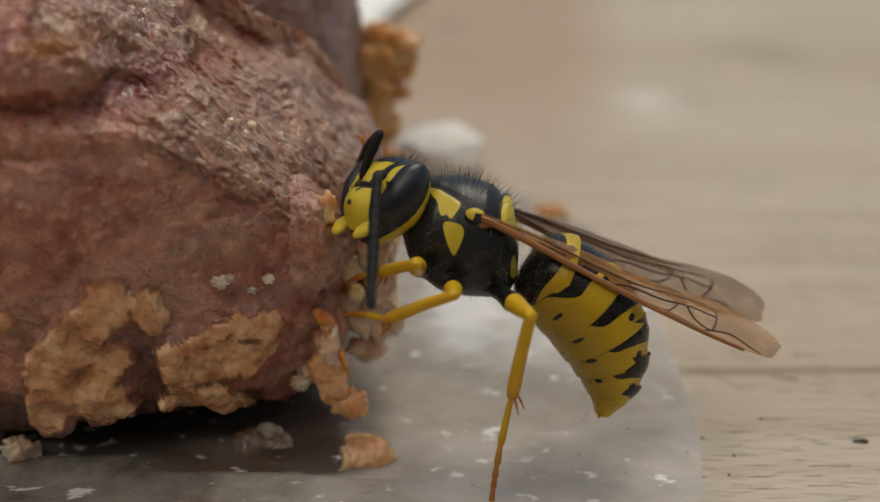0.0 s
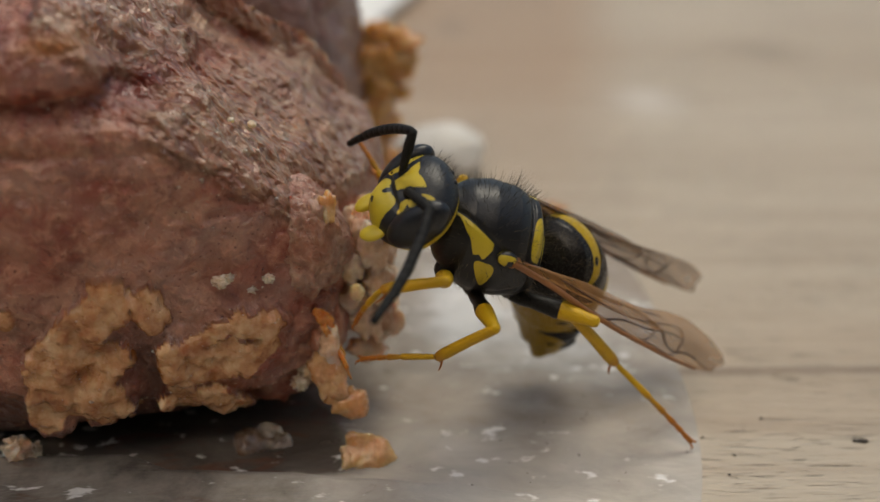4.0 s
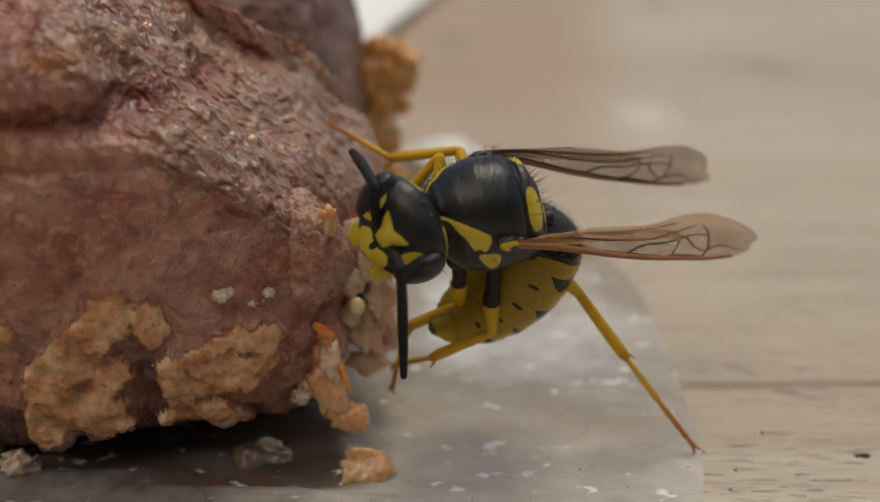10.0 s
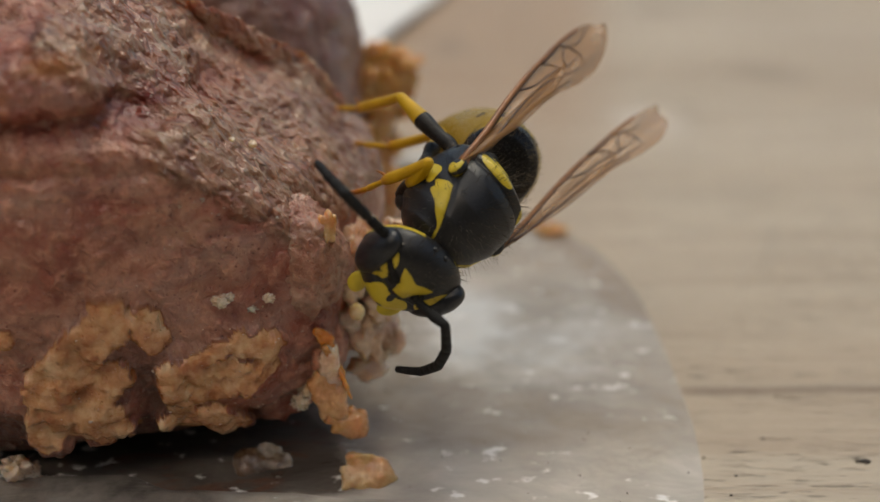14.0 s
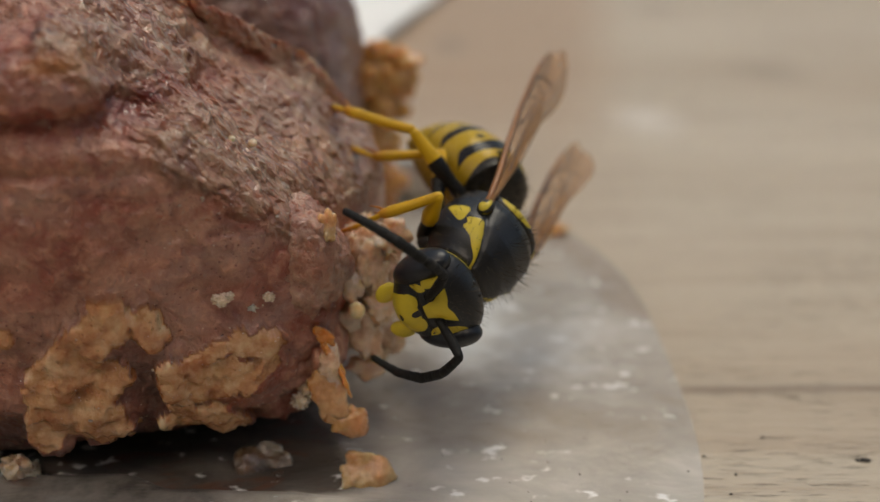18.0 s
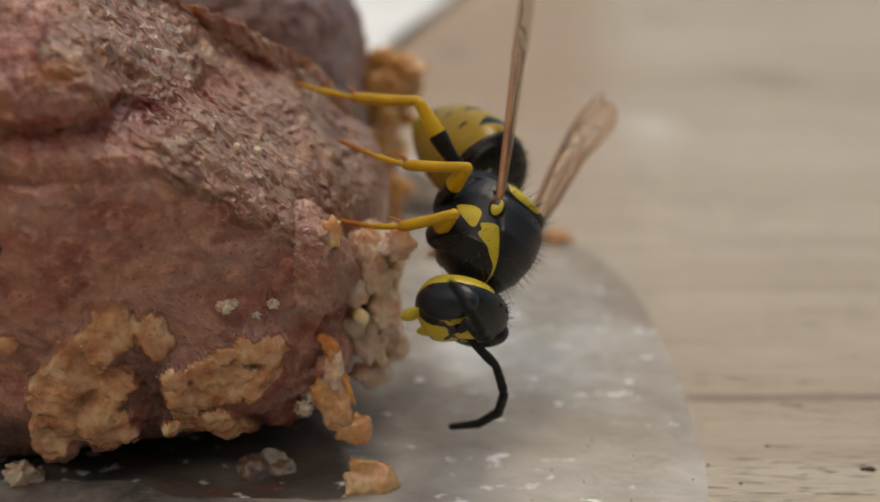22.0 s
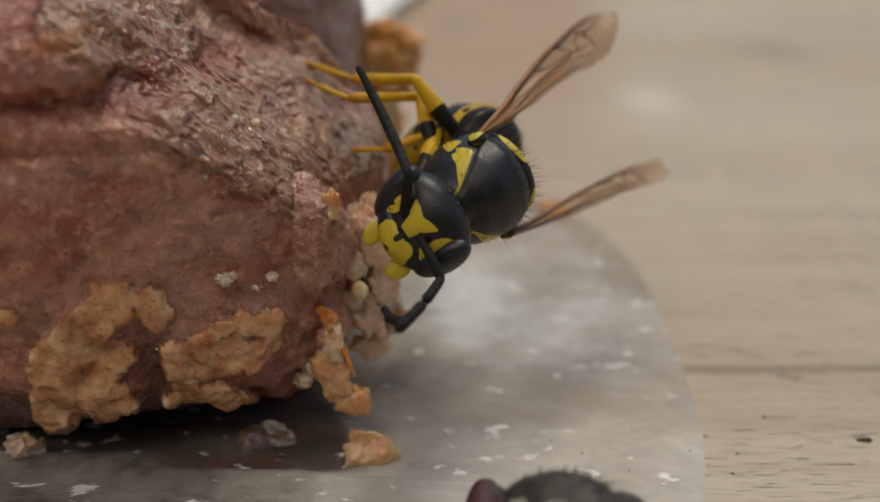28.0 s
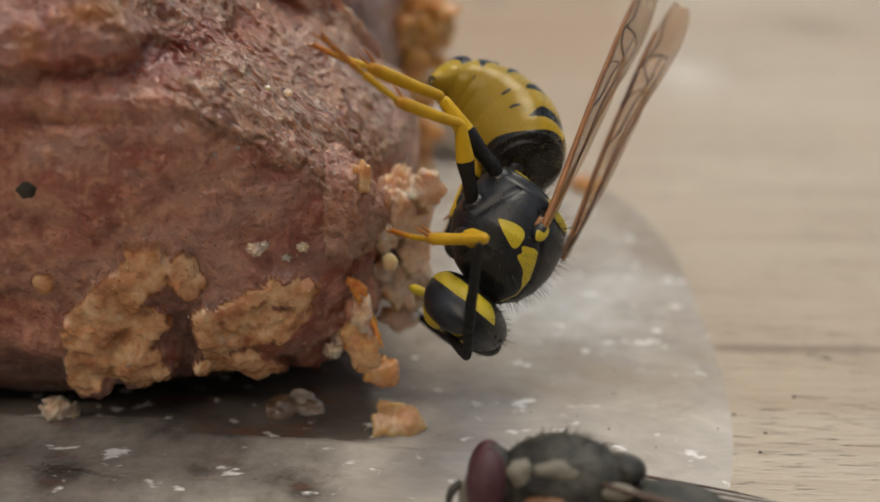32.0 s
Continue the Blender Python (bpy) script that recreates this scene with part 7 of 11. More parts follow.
    walk(part_of["left front tibia"], [
        (0, at(1.19, 2.74, -1.04, -30.1, 15.4, -57.6)), (.5, at(1.18, 2.72, -1.24, -25.3, 23.6, -41.4)),
        (1, at(1.2, 2.74, -1.41, -19.3, 26.3, -26.6)), (1.5, at(1.57, 2.67, -1.34, -27.7, 25.8, -48)),
        (2, at(1.87, 2.59, -1.19, -32.8, 27.2, -64.8)), (2.5, at(1.72, 2.47, -.45, -22.5, 38.3, -32.7)),
        (3, at(1.55, 2.23, .01, -8.4, 29.3, -4.5)), (3.9, at(1.53, 2.29, 0, -11, 33.2, -9.5)),
        (5.1, at(1.46, 2.47, -.15, -15.8, 38.9, -18.7)), (6, at(1.41, 2.54, -.43, -19.5, 38.2, -26.3)),
        (6.5, at(1.42, 2.66, -.88, -23.1, 40.4, -33.7)), (7, at(1.41, 2.72, -1.35, -26.7, 42.9, -40.8)),
        (7.5, at(1.27, 2.71, -1.2, -21.1, 38.4, -29.6)), (8, at(1.14, 2.73, -1.02, -16, 33.1, -19.4)),
        (8.5, at(1.47, 2.66, -.79, -19, 42.2, -24.6)), (9, at(1.66, 2.59, -.7, -22.5, 50.3, -29.6)),
        (9.5, at(1.18, 1.65, -1.91, -13.1, 38, -13.5)), (10, at(1.04, .81, -3.25, -6.6, 23.7, -1)),
        (10.5, at(1.62, 1.05, -3.21, -2.3, 17.7, 7.2)), (11, at(2.14, 1.2, -2.9, 2.1, 11.5, 15)),
        (11.5, at(1.24, .18, -1.96, 11.3, 22.7, 32.5)), (12, at(.21, -1.03, -1.44, 21.5, 28.6, 54.2)),
        (12.5, at(.1, -.95, -1.82, 24.9, 17, 62.7)), (13, at(.01, -.61, -2.23, 26.5, 3.6, 64.4)),
        (13.5, at(-.28, -.18, -2.32, 22.5, -1.2, 51.3)), (14, at(-.51, .15, -2.28, 17.9, -1.7, 41.1)),
        (14.9, at(-.59, .06, -2.18, 18.6, 1.5, 43.7)), (16.1, at(-.63, -.18, -1.91, 21.7, 8.2, 52.6)),
        (17, at(-.54, -.27, -1.77, 22.8, 10.7, 56)), (17.5, at(-.54, -.19, -1.8, 22.2, 8.8, 54)),
        (18, at(-.6, -.1, -1.88, 21.3, 6.8, 51.4)), (18.5, at(-.46, -.23, -2, 21.9, 6.2, 52.6)),
        (19, at(-.32, -.37, -2.11, 22.8, 6, 54.7)), (19.5, at(-.47, -.18, -2.13, 21.4, 4.3, 50.8)),
        (20, at(-.57, .03, -2.09, 19.8, 2.3, 46.6)), (20.5, at(-.46, 0, -2.23, 20.4, -1.2, 46.6)),
        (21, at(-.35, -.02, -2.4, 21.3, -4.6, 47)), (21.5, at(-.62, .43, -2.25, 16.2, -4, 37.1)),
        (22, at(-.81, .76, -1.84, 11.9, .5, 30.6)), (22.5, at(-.53, -.37, -.92, 26.6, 26.1, 67.2)),
        (23, at(2.41, 1.91, -.29, 26.9, 71.8, 49.9)), (23.5, at(1.29, 2.33, -.39, -.2, 53.5, 11)),
        (24, at(.25, 2.55, -1.12, -3.9, 31.2, 4)), (24.5, at(.19, 2.43, -.74, -3.5, 33.7, 4.8)),
        (25, at(.31, 2.28, -.22, -2.6, 38.5, 6.5)), (25.9, at(.23, 1.36, -.2, 6, 39.7, 22.4)),
        (27.1, at(-.2, -.05, -1.13, 19.3, 26.5, 49.3)), (28, at(-.45, -.37, -1.84, 21.7, 13.3, 53.8)),
        (28.5, at(-.52, -.16, -2.07, 20.3, 5.8, 48.8)), (29, at(-.54, .15, -2.22, 19.1, -1.9, 43.5)),
        (29.5, at(-.52, .27, -2.31, 20, -7.9, 42.8)), (30, at(-.49, .39, -2.4, 21.2, -12.8, 42.6)),
        (30.5, at(-.69, .67, -2.12, 18.2, -12, 37.7)), (31, at(-.82, .86, -1.81, 14.5, -9.9, 32.4)),
        (31.5, at(-.8, 1.03, -1.8, 12.4, -13.5, 27.9)), (32, at(-.78, 1.12, -1.83, 11.1, -15.9, 25.5))])
    walk(part_of["left front tarsus"], [
        (0, at(2.1, 1.31, -1.5, -31.3, 13.8, -63.2)), (.5, at(2.3, 1.73, -1.89, -36.6, 33.3, -75.1)),
        (1, at(2.61, 2.04, -2.18, -53.9, 52.7, -97.9)), (1.5, at(2.59, 1.53, -2.08, -60.4, 56.6, -103.3)),
        (2, at(2.53, 1.19, -1.99, -71.3, 63.7, -104.4)), (2.5, at(2.81, 1.77, -1.47, -62.2, 64.7, -88.3)),
        (3, at(3.08, 2.11, -.85, -51.9, 60.9, -77.4)), (3.9, at(3.02, 2.04, -.99, -59.7, 70.5, -75)),
        (5.1, at(2.77, 2.02, -1.27, 130.5, 86.1, 146.5)), (6, at(2.65, 1.93, -1.51, 116.9, 79.6, 143.5)),
        (6.5, at(2.53, 1.92, -2.01, -175.4, 80.3, -165.3)), (7, at(2.39, 1.89, -2.54, -122.4, 75.3, -132.1)),
        (7.5, at(2.45, 2.04, -2.29, -105, 84.4, -102.3)), (8, at(2.53, 2.25, -1.98, 14, 82.1, 28.2)),
        (8.5, at(2.62, 2.13, -1.94, 27.8, 74.6, 49.5)), (9, at(2.64, 2.03, -2.05, 25.4, 73.2, 47.1)),
        (9.5, at(2.53, 1.33, -2.99, 23.7, 64.5, 48.9)), (10, at(2.64, .78, -3.95, 22.1, 52.3, 50.9)),
        (10.5, at(3.25, 1.25, -3.73, 6.8, 58, 22.8)), (11, at(3.81, 1.64, -3.25, -10.2, 58.1, -5.8)),
        (11.5, at(2.51, .99, -2.59, -34.9, 65.8, -43.4)), (12, at(1.11, .22, -2.28, -60.8, 64.7, -86.1)),
        (12.5, at(.86, .53, -2.33, -132.6, 81, -132.2)), (13, at(.76, .97, -2.33, 92.5, 69.2, 140.5)),
        (13.5, at(.82, 1.19, -2.28, 64, 60.9, 121.9)), (14, at(.81, 1.3, -2.23, 55, 56.9, 113)),
        (14.9, at(.68, 1.27, -2.23, 57, 55.4, 121.3)), (16.1, at(.42, 1.2, -2.16, 55.7, 50, 139.5)),
        (17, at(.42, 1.16, -2.09, 52.3, 47.2, 145.3)), (17.5, at(.48, 1.21, -2.06, 51.3, 46.5, 141.3)),
        (18, at(.49, 1.26, -2.09, 51, 46.5, 136.5)), (18.5, at(.59, 1.15, -2.19, 63.6, 55.7, 137)),
        (19, at(.69, 1.05, -2.29, 79.5, 64, 138.2)), (19.5, at(.63, 1.17, -2.26, 64.9, 57.8, 132)),
        (20, at(.63, 1.3, -2.16, 54.3, 51.3, 126.2)), (20.5, at(.74, 1.27, -2.19, 56.8, 55.7, 120)),
        (21, at(.84, 1.26, -2.26, 57.2, 59.6, 112)), (21.5, at(.77, 1.48, -2.13, 45.8, 46.6, 110.6)),
        (22, at(.7, 1.65, -1.86, 38.2, 31.4, 111.2)), (22.5, at(.08, 1.08, -1.69, 25.7, 23.6, 159.5)),
        (23, at(2.76, 2.33, -1.95, -14.2, 1.4, -12.4)), (23.5, at(2.31, 2.53, -1.79, 5.3, 36.4, 21.2)),
        (24, at(1.74, 2.66, -2.03, 36.4, 71.6, 63.7)), (24.5, at(1.62, 2.55, -1.7, 10.6, 56, 29.5)),
        (25, at(1.68, 2.44, -1.32, 6.8, 35.9, 23.9)), (25.9, at(1.48, 1.88, -1.32, 7.5, 48.3, 24.8)),
        (27.1, at(.81, 1.12, -1.89, 117.2, 74.8, 151.5)), (28, at(.56, 1.01, -2.24, 76.9, 59.3, 150)),
        (28.5, at(.63, 1.15, -2.25, 62.6, 56, 133.1)), (29, at(.73, 1.35, -2.16, 51.9, 51.7, 117.6)),
        (29.5, at(.75, 1.45, -2.07, 46, 46.4, 111.9)), (30, at(.76, 1.55, -2.02, 42, 40.5, 109.7)),
        (30.5, at(.66, 1.72, -1.75, 36.5, 26.1, 112.1)), (31, at(.64, 1.78, -1.51, 33.4, 12.3, 111.5)),
        (31.5, at(.7, 1.82, -1.4, 32.8, 6.8, 107.6)), (32, at(.74, 1.85, -1.35, 32.6, 4.1, 105.7))])
    walk(part_of["left middle femur"], [
        (0, at(.1, .85, -1.5, 63.3, 2.3, 90.8)), (.5, at(.1, .85, -1.5, 63.3, 3.1, 90.9)), (1, at(.1, .85, -1.5, 63.4, 2.1, 91.6)),
        (1.5, at(.1, .85, -1.5, 63.8, -4.7, 93.9)), (2, at(.1, .85, -1.5, 64.7, -13.3, 93.5)),
        (2.5, at(.1, .85, -1.5, 66.7, -22.2, 91.5)), (3, at(.1, .85, -1.5, 67.4, -23.7, 90.6)),
        (3.9, at(.1, .85, -1.5, 65.8, -20.7, 93.6)), (5.1, at(.1, .85, -1.5, 62.3, -11.2, 105.5)),
        (6, at(.1, .85, -1.5, 62.6, -3.2, 107.8)), (6.5, at(.1, .85, -1.5, 63.6, 1.8, 101)),
        (7, at(.1, .85, -1.5, 63.3, 5.9, 92.2)), (7.5, at(.1, .85, -1.5, 62, 8.6, 84.7)), (8, at(.1, .85, -1.5, 59.9, 11.6, 78)),
        (8.5, at(.1, .85, -1.5, 60.3, 46.5, 79.9)), (9, at(.1, .85, -1.5, 105.3, 65.3, 125.8)),
        (9.5, at(.1, .85, -1.5, 82.6, 66.9, 100.4)), (10, at(.1, .85, -1.5, 60.3, 64.6, 75.6)),
        (10.5, at(.1, .85, -1.5, 53.7, 63.6, 68)), (11, at(.1, .85, -1.5, 52.9, 64.2, 67)),
        (11.5, at(.1, .85, -1.5, 64.3, 56.7, 82.9)), (12, at(.1, .85, -1.5, 71.1, 52.1, 93.7)),
        (12.5, at(.1, .85, -1.5, 151, 53, 171.2)), (13, at(.1, .85, -1.5, -80, 26.4, -130.4)),
        (13.5, at(.1, .85, -1.5, -83.4, 26.8, -141.8)), (14, at(.1, .85, -1.5, -94.4, 28, -160.3)),
        (14.9, at(.1, .85, -1.5, -75.5, 23.7, -159)), (16.1, at(.1, .85, -1.5, -55.9, 15.1, -153.3)),
        (17, at(.1, .85, -1.5, -55, 12, -148.5)), (17.5, at(.1, .85, -1.5, -55.7, 13.5, -150.3)),
        (18, at(.1, .85, -1.5, -56, 15.3, -153.7)), (18.5, at(.1, .85, -1.5, -67.4, 18.9, -148.4)),
        (19, at(.1, .85, -1.5, -75.7, 22.5, -142.8)), (19.5, at(.1, .85, -1.5, -75.7, 22.9, -150.2)),
        (20, at(.1, .85, -1.5, -69.2, 21.6, -157)), (20.5, at(.1, .85, -1.5, -84.1, 25.9, -154.8)),
        (21, at(.1, .85, -1.5, -102.2, 32.1, -153)), (21.5, at(.1, .85, -1.5, -91.8, 26.6, -169.8)),
        (22, at(.1, .85, -1.5, 23.2, 14.2, -179.5)), (22.5, at(.1, .85, -1.5, -35.3, -12.5, -145.1)),
        (23, at(.1, .85, -1.5, -37.6, -9, -144.8)), (23.5, at(.1, .85, -1.5, -38.5, -5.3, -146.3)),
        (24, at(.1, .85, -1.5, -44.8, -.9, -143.2)), (24.5, at(.1, .85, -1.5, 144.6, 35.4, 179.4)),
        (25, at(.1, .85, -1.5, 83.3, 50.4, 111.6)), (25.9, at(.1, .85, -1.5, 103.1, 53, 133.6)),
        (27.1, at(.1, .85, -1.5, -66.5, 18.3, -148)), (28, at(.1, .85, -1.5, -60.7, 14.1, -145.2)),
        (28.5, at(.1, .85, -1.5, -68.9, 20.5, -152.5)), (29, at(.1, .85, -1.5, -85.3, 26.1, -160.3)),
        (29.5, at(.1, .85, -1.5, -103.9, 29, -163.8)), (30, at(.1, .85, -1.5, -133, 32.2, -166.9)),
        (30.5, at(.1, .85, -1.5, 22.9, 23.6, -175)), (31, at(.1, .85, -1.5, 28.6, 13.7, 178.6)),
        (31.5, at(.1, .85, -1.5, 40.5, 13.6, 173.8)), (32, at(.1, .85, -1.5, 48, 14.6, 171))])
    walk(part_of["left middle tibia"], [
        (0, at(.07, 3.15, -1.59, -21.8, 29.3, -32.2)), (.5, at(.06, 3.14, -1.63, -23.9, 37.7, -35.9)),
        (1, at(.03, 3.15, -1.58, -28.8, 46.1, -44.2)), (1.5, at(-.05, 3.09, -1.32, -31.8, 40.7, -53.8)),
        (2, at(-.04, 3.09, -.97, -33, 35.1, -60.7)), (2.5, at(.04, 2.95, -.64, -32.3, 51.6, -48.6)),
        (3, at(.08, 2.95, -.57, -18.1, 61, -18.4)), (3.9, at(-.03, 2.99, -.69, -20.2, 61.3, -21.9)),
        (5.1, at(-.5, 3, -1.06, -26.8, 58, -34.6)), (6, at(-.6, 3.04, -1.37, -30.2, 52.8, -43.7)),
        (6.5, at(-.34, 3.1, -1.57, -30.5, 47.1, -47.3)), (7, at(.01, 3.14, -1.74, -29.5, 44.2, -46.5)),
        (7.5, at(.31, 3.12, -1.84, -21.2, 47, -28.1)), (8, at(.57, 3.05, -1.96, -5.7, 47.8, 1)),
        (8.5, at(.29, 1.91, -2.64, -9.3, 44.2, -5.8)), (9, at(-.46, 1.63, -3.59, -20, 46.1, -25.9)),
        (9.5, at(-.06, 1.74, -3.61, -15, 40.6, -16.9)), (10, at(.35, 1.81, -3.58, -9.7, 32.4, -6.9)),
        (10.5, at(.48, 1.8, -3.57, 3.2, 40.9, 17.2)), (11, at(.49, 1.77, -3.57, 17, 41.2, 43.3)),
        (11.5, at(.25, 2.08, -3.38, 8.8, 42, 27.5)), (12, at(.01, 2.26, -3.31, .4, 41.3, 12)),
        (12.5, at(-.74, .98, -2.63, 17.2, 27.4, 44.7)), (13, at(-1.23, -.72, -2.52, 26.4, .9, 63)),
        (13.5, at(-1.6, -.49, -2.59, 23.5, -4.8, 52)), (14, at(-1.81, .17, -2.58, 17.3, -4.1, 39.2)),
        (14.9, at(-1.87, .09, -2.43, 18, -.8, 41.7)), (16.1, at(-1.89, -.15, -2.1, 20.9, 6.2, 50.3)),
        (17, at(-1.82, -.32, -1.98, 22, 8.8, 53.6)), (17.5, at(-1.85, -.26, -2.04, 21.4, 7, 51.6)),
        (18, at(-1.89, -.13, -2.11, 20.5, 4.9, 49)), (18.5, at(-1.73, -.27, -2.23, 21.3, 4, 50.5)),
        (19, at(-1.59, -.43, -2.38, 22.4, 3.5, 53)), (19.5, at(-1.74, -.2, -2.39, 20.9, 2, 48.8)),
        (20, at(-1.87, .02, -2.35, 19.1, .2, 44.4)), (20.5, at(-1.77, -.03, -2.51, 19.9, -3.5, 44.6)),
        (21, at(-1.64, -.03, -2.72, 21, -7.1, 45.2)), (21.5, at(-1.92, .49, -2.53, 15.2, -6, 34.8)),
        (22, at(-2.13, .83, -2.06, 10.4, -.7, 27.9)), (22.5, at(-1.74, -.43, -1, 25.4, 25.3, 64)),
        (23, at(-1.75, -.46, -1.14, 24.9, 23.8, 62.9)), (23.5, at(-1.84, -.44, -1.29, 23.1, 25.9, 58.2)),
        (24, at(-1.74, -.53, -1.46, 21.3, 26.4, 53.8)), (24.5, at(-.9, .86, -2.21, 8.6, 25.3, 27.3)),
        (25, at(-.44, 2.21, -3.27, -4.7, 16.2, 2.9)), (25.9, at(-.56, 1.54, -2.77, .4, 20.3, 12)),
        (27.1, at(-1.23, .02, -2.02, 16.2, 21.1, 42.3)), (28, at(-1.73, -.42, -2.06, 21.1, 10.9, 51.8)),
        (28.5, at(-1.82, -.15, -2.31, 20, 3.2, 47.2)), (29, at(-1.84, .15, -2.51, 18.4, -4, 41.4)),
        (29.5, at(-1.83, .29, -2.61, 19.3, -9.9, 40.5)), (30, at(-1.79, .41, -2.73, 20.3, -14.6, 40.1)),
        (30.5, at(-1.99, .67, -2.41, 16.8, -13.1, 34.8)), (31, at(-2.13, .91, -2.04, 12.7, -10.2, 29.3)),
        (31.5, at(-2.12, 1.09, -2.04, 10.2, -13.5, 24.8)), (32, at(-2.1, 1.2, -2.08, 8.8, -15.8, 22.3))])
    walk(part_of["left middle tarsus"], [
        (0, at(1.65, 2.15, -2.64, -31, 7.1, -62.1)), (.5, at(1.44, 2.15, -2.94, -30.9, 12.2, -61.5)),
        (1, at(1.1, 2.11, -3.13, -30.9, 18, -60.6)), (1.5, at(.87, 1.82, -2.67, -30.8, 14.5, -61)),
        (2, at(.82, 1.55, -2.2, -30.8, 13.2, -60.9)), (2.5, at(.94, 1.94, -2.35, -28.5, 32.1, -48.6)),
        (3, at(1.07, 2.62, -2.45, -21.2, 41.9, -29.2)), (3.9, at(.92, 2.6, -2.57, -21.2, 41, -29.4)),
        (5.1, at(.46, 2.35, -2.91, -22.3, 36.4, -32.6)), (6, at(.34, 2.14, -3.08, -24.8, 31, -39.3)),
        (6.5, at(.65, 2.03, -3.14, -28.4, 24.6, -50.1)), (7, at(1.07, 2.02, -3.23, -31, 18, -61)),
        (7.5, at(1.6, 2.44, -3.4, -32, 21.6, -64.5)), (8, at(2.01, 3.08, -3.55, -32.6, 30.8, -62)),
        (8.5, at(1.77, 1.76, -4.08, -34.1, 39.5, -60.8)), (9, at(.88, .98, -5.13, -35.9, 47.2, -59.6)),
        (9.5, at(1.5, 1.26, -5.02, -35.3, 50.8, -55.5)), (10, at(2.14, 1.59, -4.73, -31.9, 54.2, -46.2)),
        (10.5, at(1.93, 2.25, -4.88, -10.3, 42.7, -7.7)), (11, at(1.66, 2.88, -4.98, -1, 23.5, 9.5)),
        (11.5, at(1.68, 2.82, -4.83, -6.4, 18.7, -.3)), (12, at(1.59, 2.6, -4.73, -16.3, 17.3, -19.5)),
        (12.5, at(.51, 2.22, -3.55, -37.1, 62.1, -50)), (13, at(-.26, 1.2, -2.56, 126.8, 63.4, 178.4)),
        (13.5, at(-.28, 1.21, -2.41, 74.8, 57.9, 153.4)), (14, at(-.15, 1.52, -2.43, 62.3, 54, 141)),
        (14.9, at(-.27, 1.52, -2.4, 58.2, 51, 147.1)), (16.1, at(-.52, 1.49, -2.33, 42.3, 43, 160.6)),
        (17, at(-.56, 1.38, -2.31, 34.9, 39.5, 164.8)), (17.5, at(-.52, 1.41, -2.3, 37.3, 39.5, 161.1)),
        (18, at(-.48, 1.48, -2.29, 40.3, 40.2, 156.8)), (18.5, at(-.36, 1.38, -2.38, 53.5, 49.2, 161.2)),
        (19, at(-.3, 1.28, -2.51, 78.5, 57.1, 168)), (19.5, at(-.32, 1.41, -2.47, 61, 52.1, 158.3)),
        (20, at(-.33, 1.52, -2.36, 51.1, 46.5, 149.6)), (20.5, at(-.25, 1.48, -2.38, 61, 52.5, 147)),
        (21, at(-.13, 1.48, -2.46, 71.2, 58.4, 143.3)), (21.5, at(-.16, 1.71, -2.3, 48.4, 44.3, 133.3)),
        (22, at(-.23, 1.84, -2.04, 36.9, 27.3, 129)), (22.5, at(-.89, 1.31, -1.92, 14, 12.9, 172.1)),
        (23, at(-.86, 1.29, -2.01, 14.6, 17.6, 173)), (23.5, at(-.83, 1.19, -2.22, 15.5, 29.9, 177.2)),
        (24, at(-.6, 1.02, -2.42, 9.3, 39.7, -174)), (24.5, at(.66, 1.66, -3.04, 89.1, 60.1, 164.8)),
        (25, at(1.62, 2.32, -3.87, 66, 66.8, 112.6)), (25.9, at(1.29, 1.94, -3.47, 81.2, 66.8, 133.4)),
        (27.1, at(.17, 1.29, -2.75, 63.5, 54.1, 174.8)), (28, at(-.43, 1.24, -2.47, 48, 49.7, 172.4)),
        (28.5, at(-.36, 1.42, -2.43, 57.4, 50.5, 157.6)), (29, at(-.24, 1.57, -2.36, 54.2, 48.7, 142.3)),
        (29.5, at(-.22, 1.66, -2.24, 50, 45.7, 135.1)), (30, at(-.2, 1.75, -2.18, 45.6, 41.3, 131)),
        (30.5, at(-.27, 1.86, -1.93, 36.1, 25.8, 130)), (31, at(-.29, 1.94, -1.66, 31.6, 11.1, 127.9)),
        (31.5, at(-.22, 1.97, -1.54, 31.4, 6.6, 123.8)), (32, at(-.19, 1.98, -1.49, 31.4, 4.5, 121.7))])
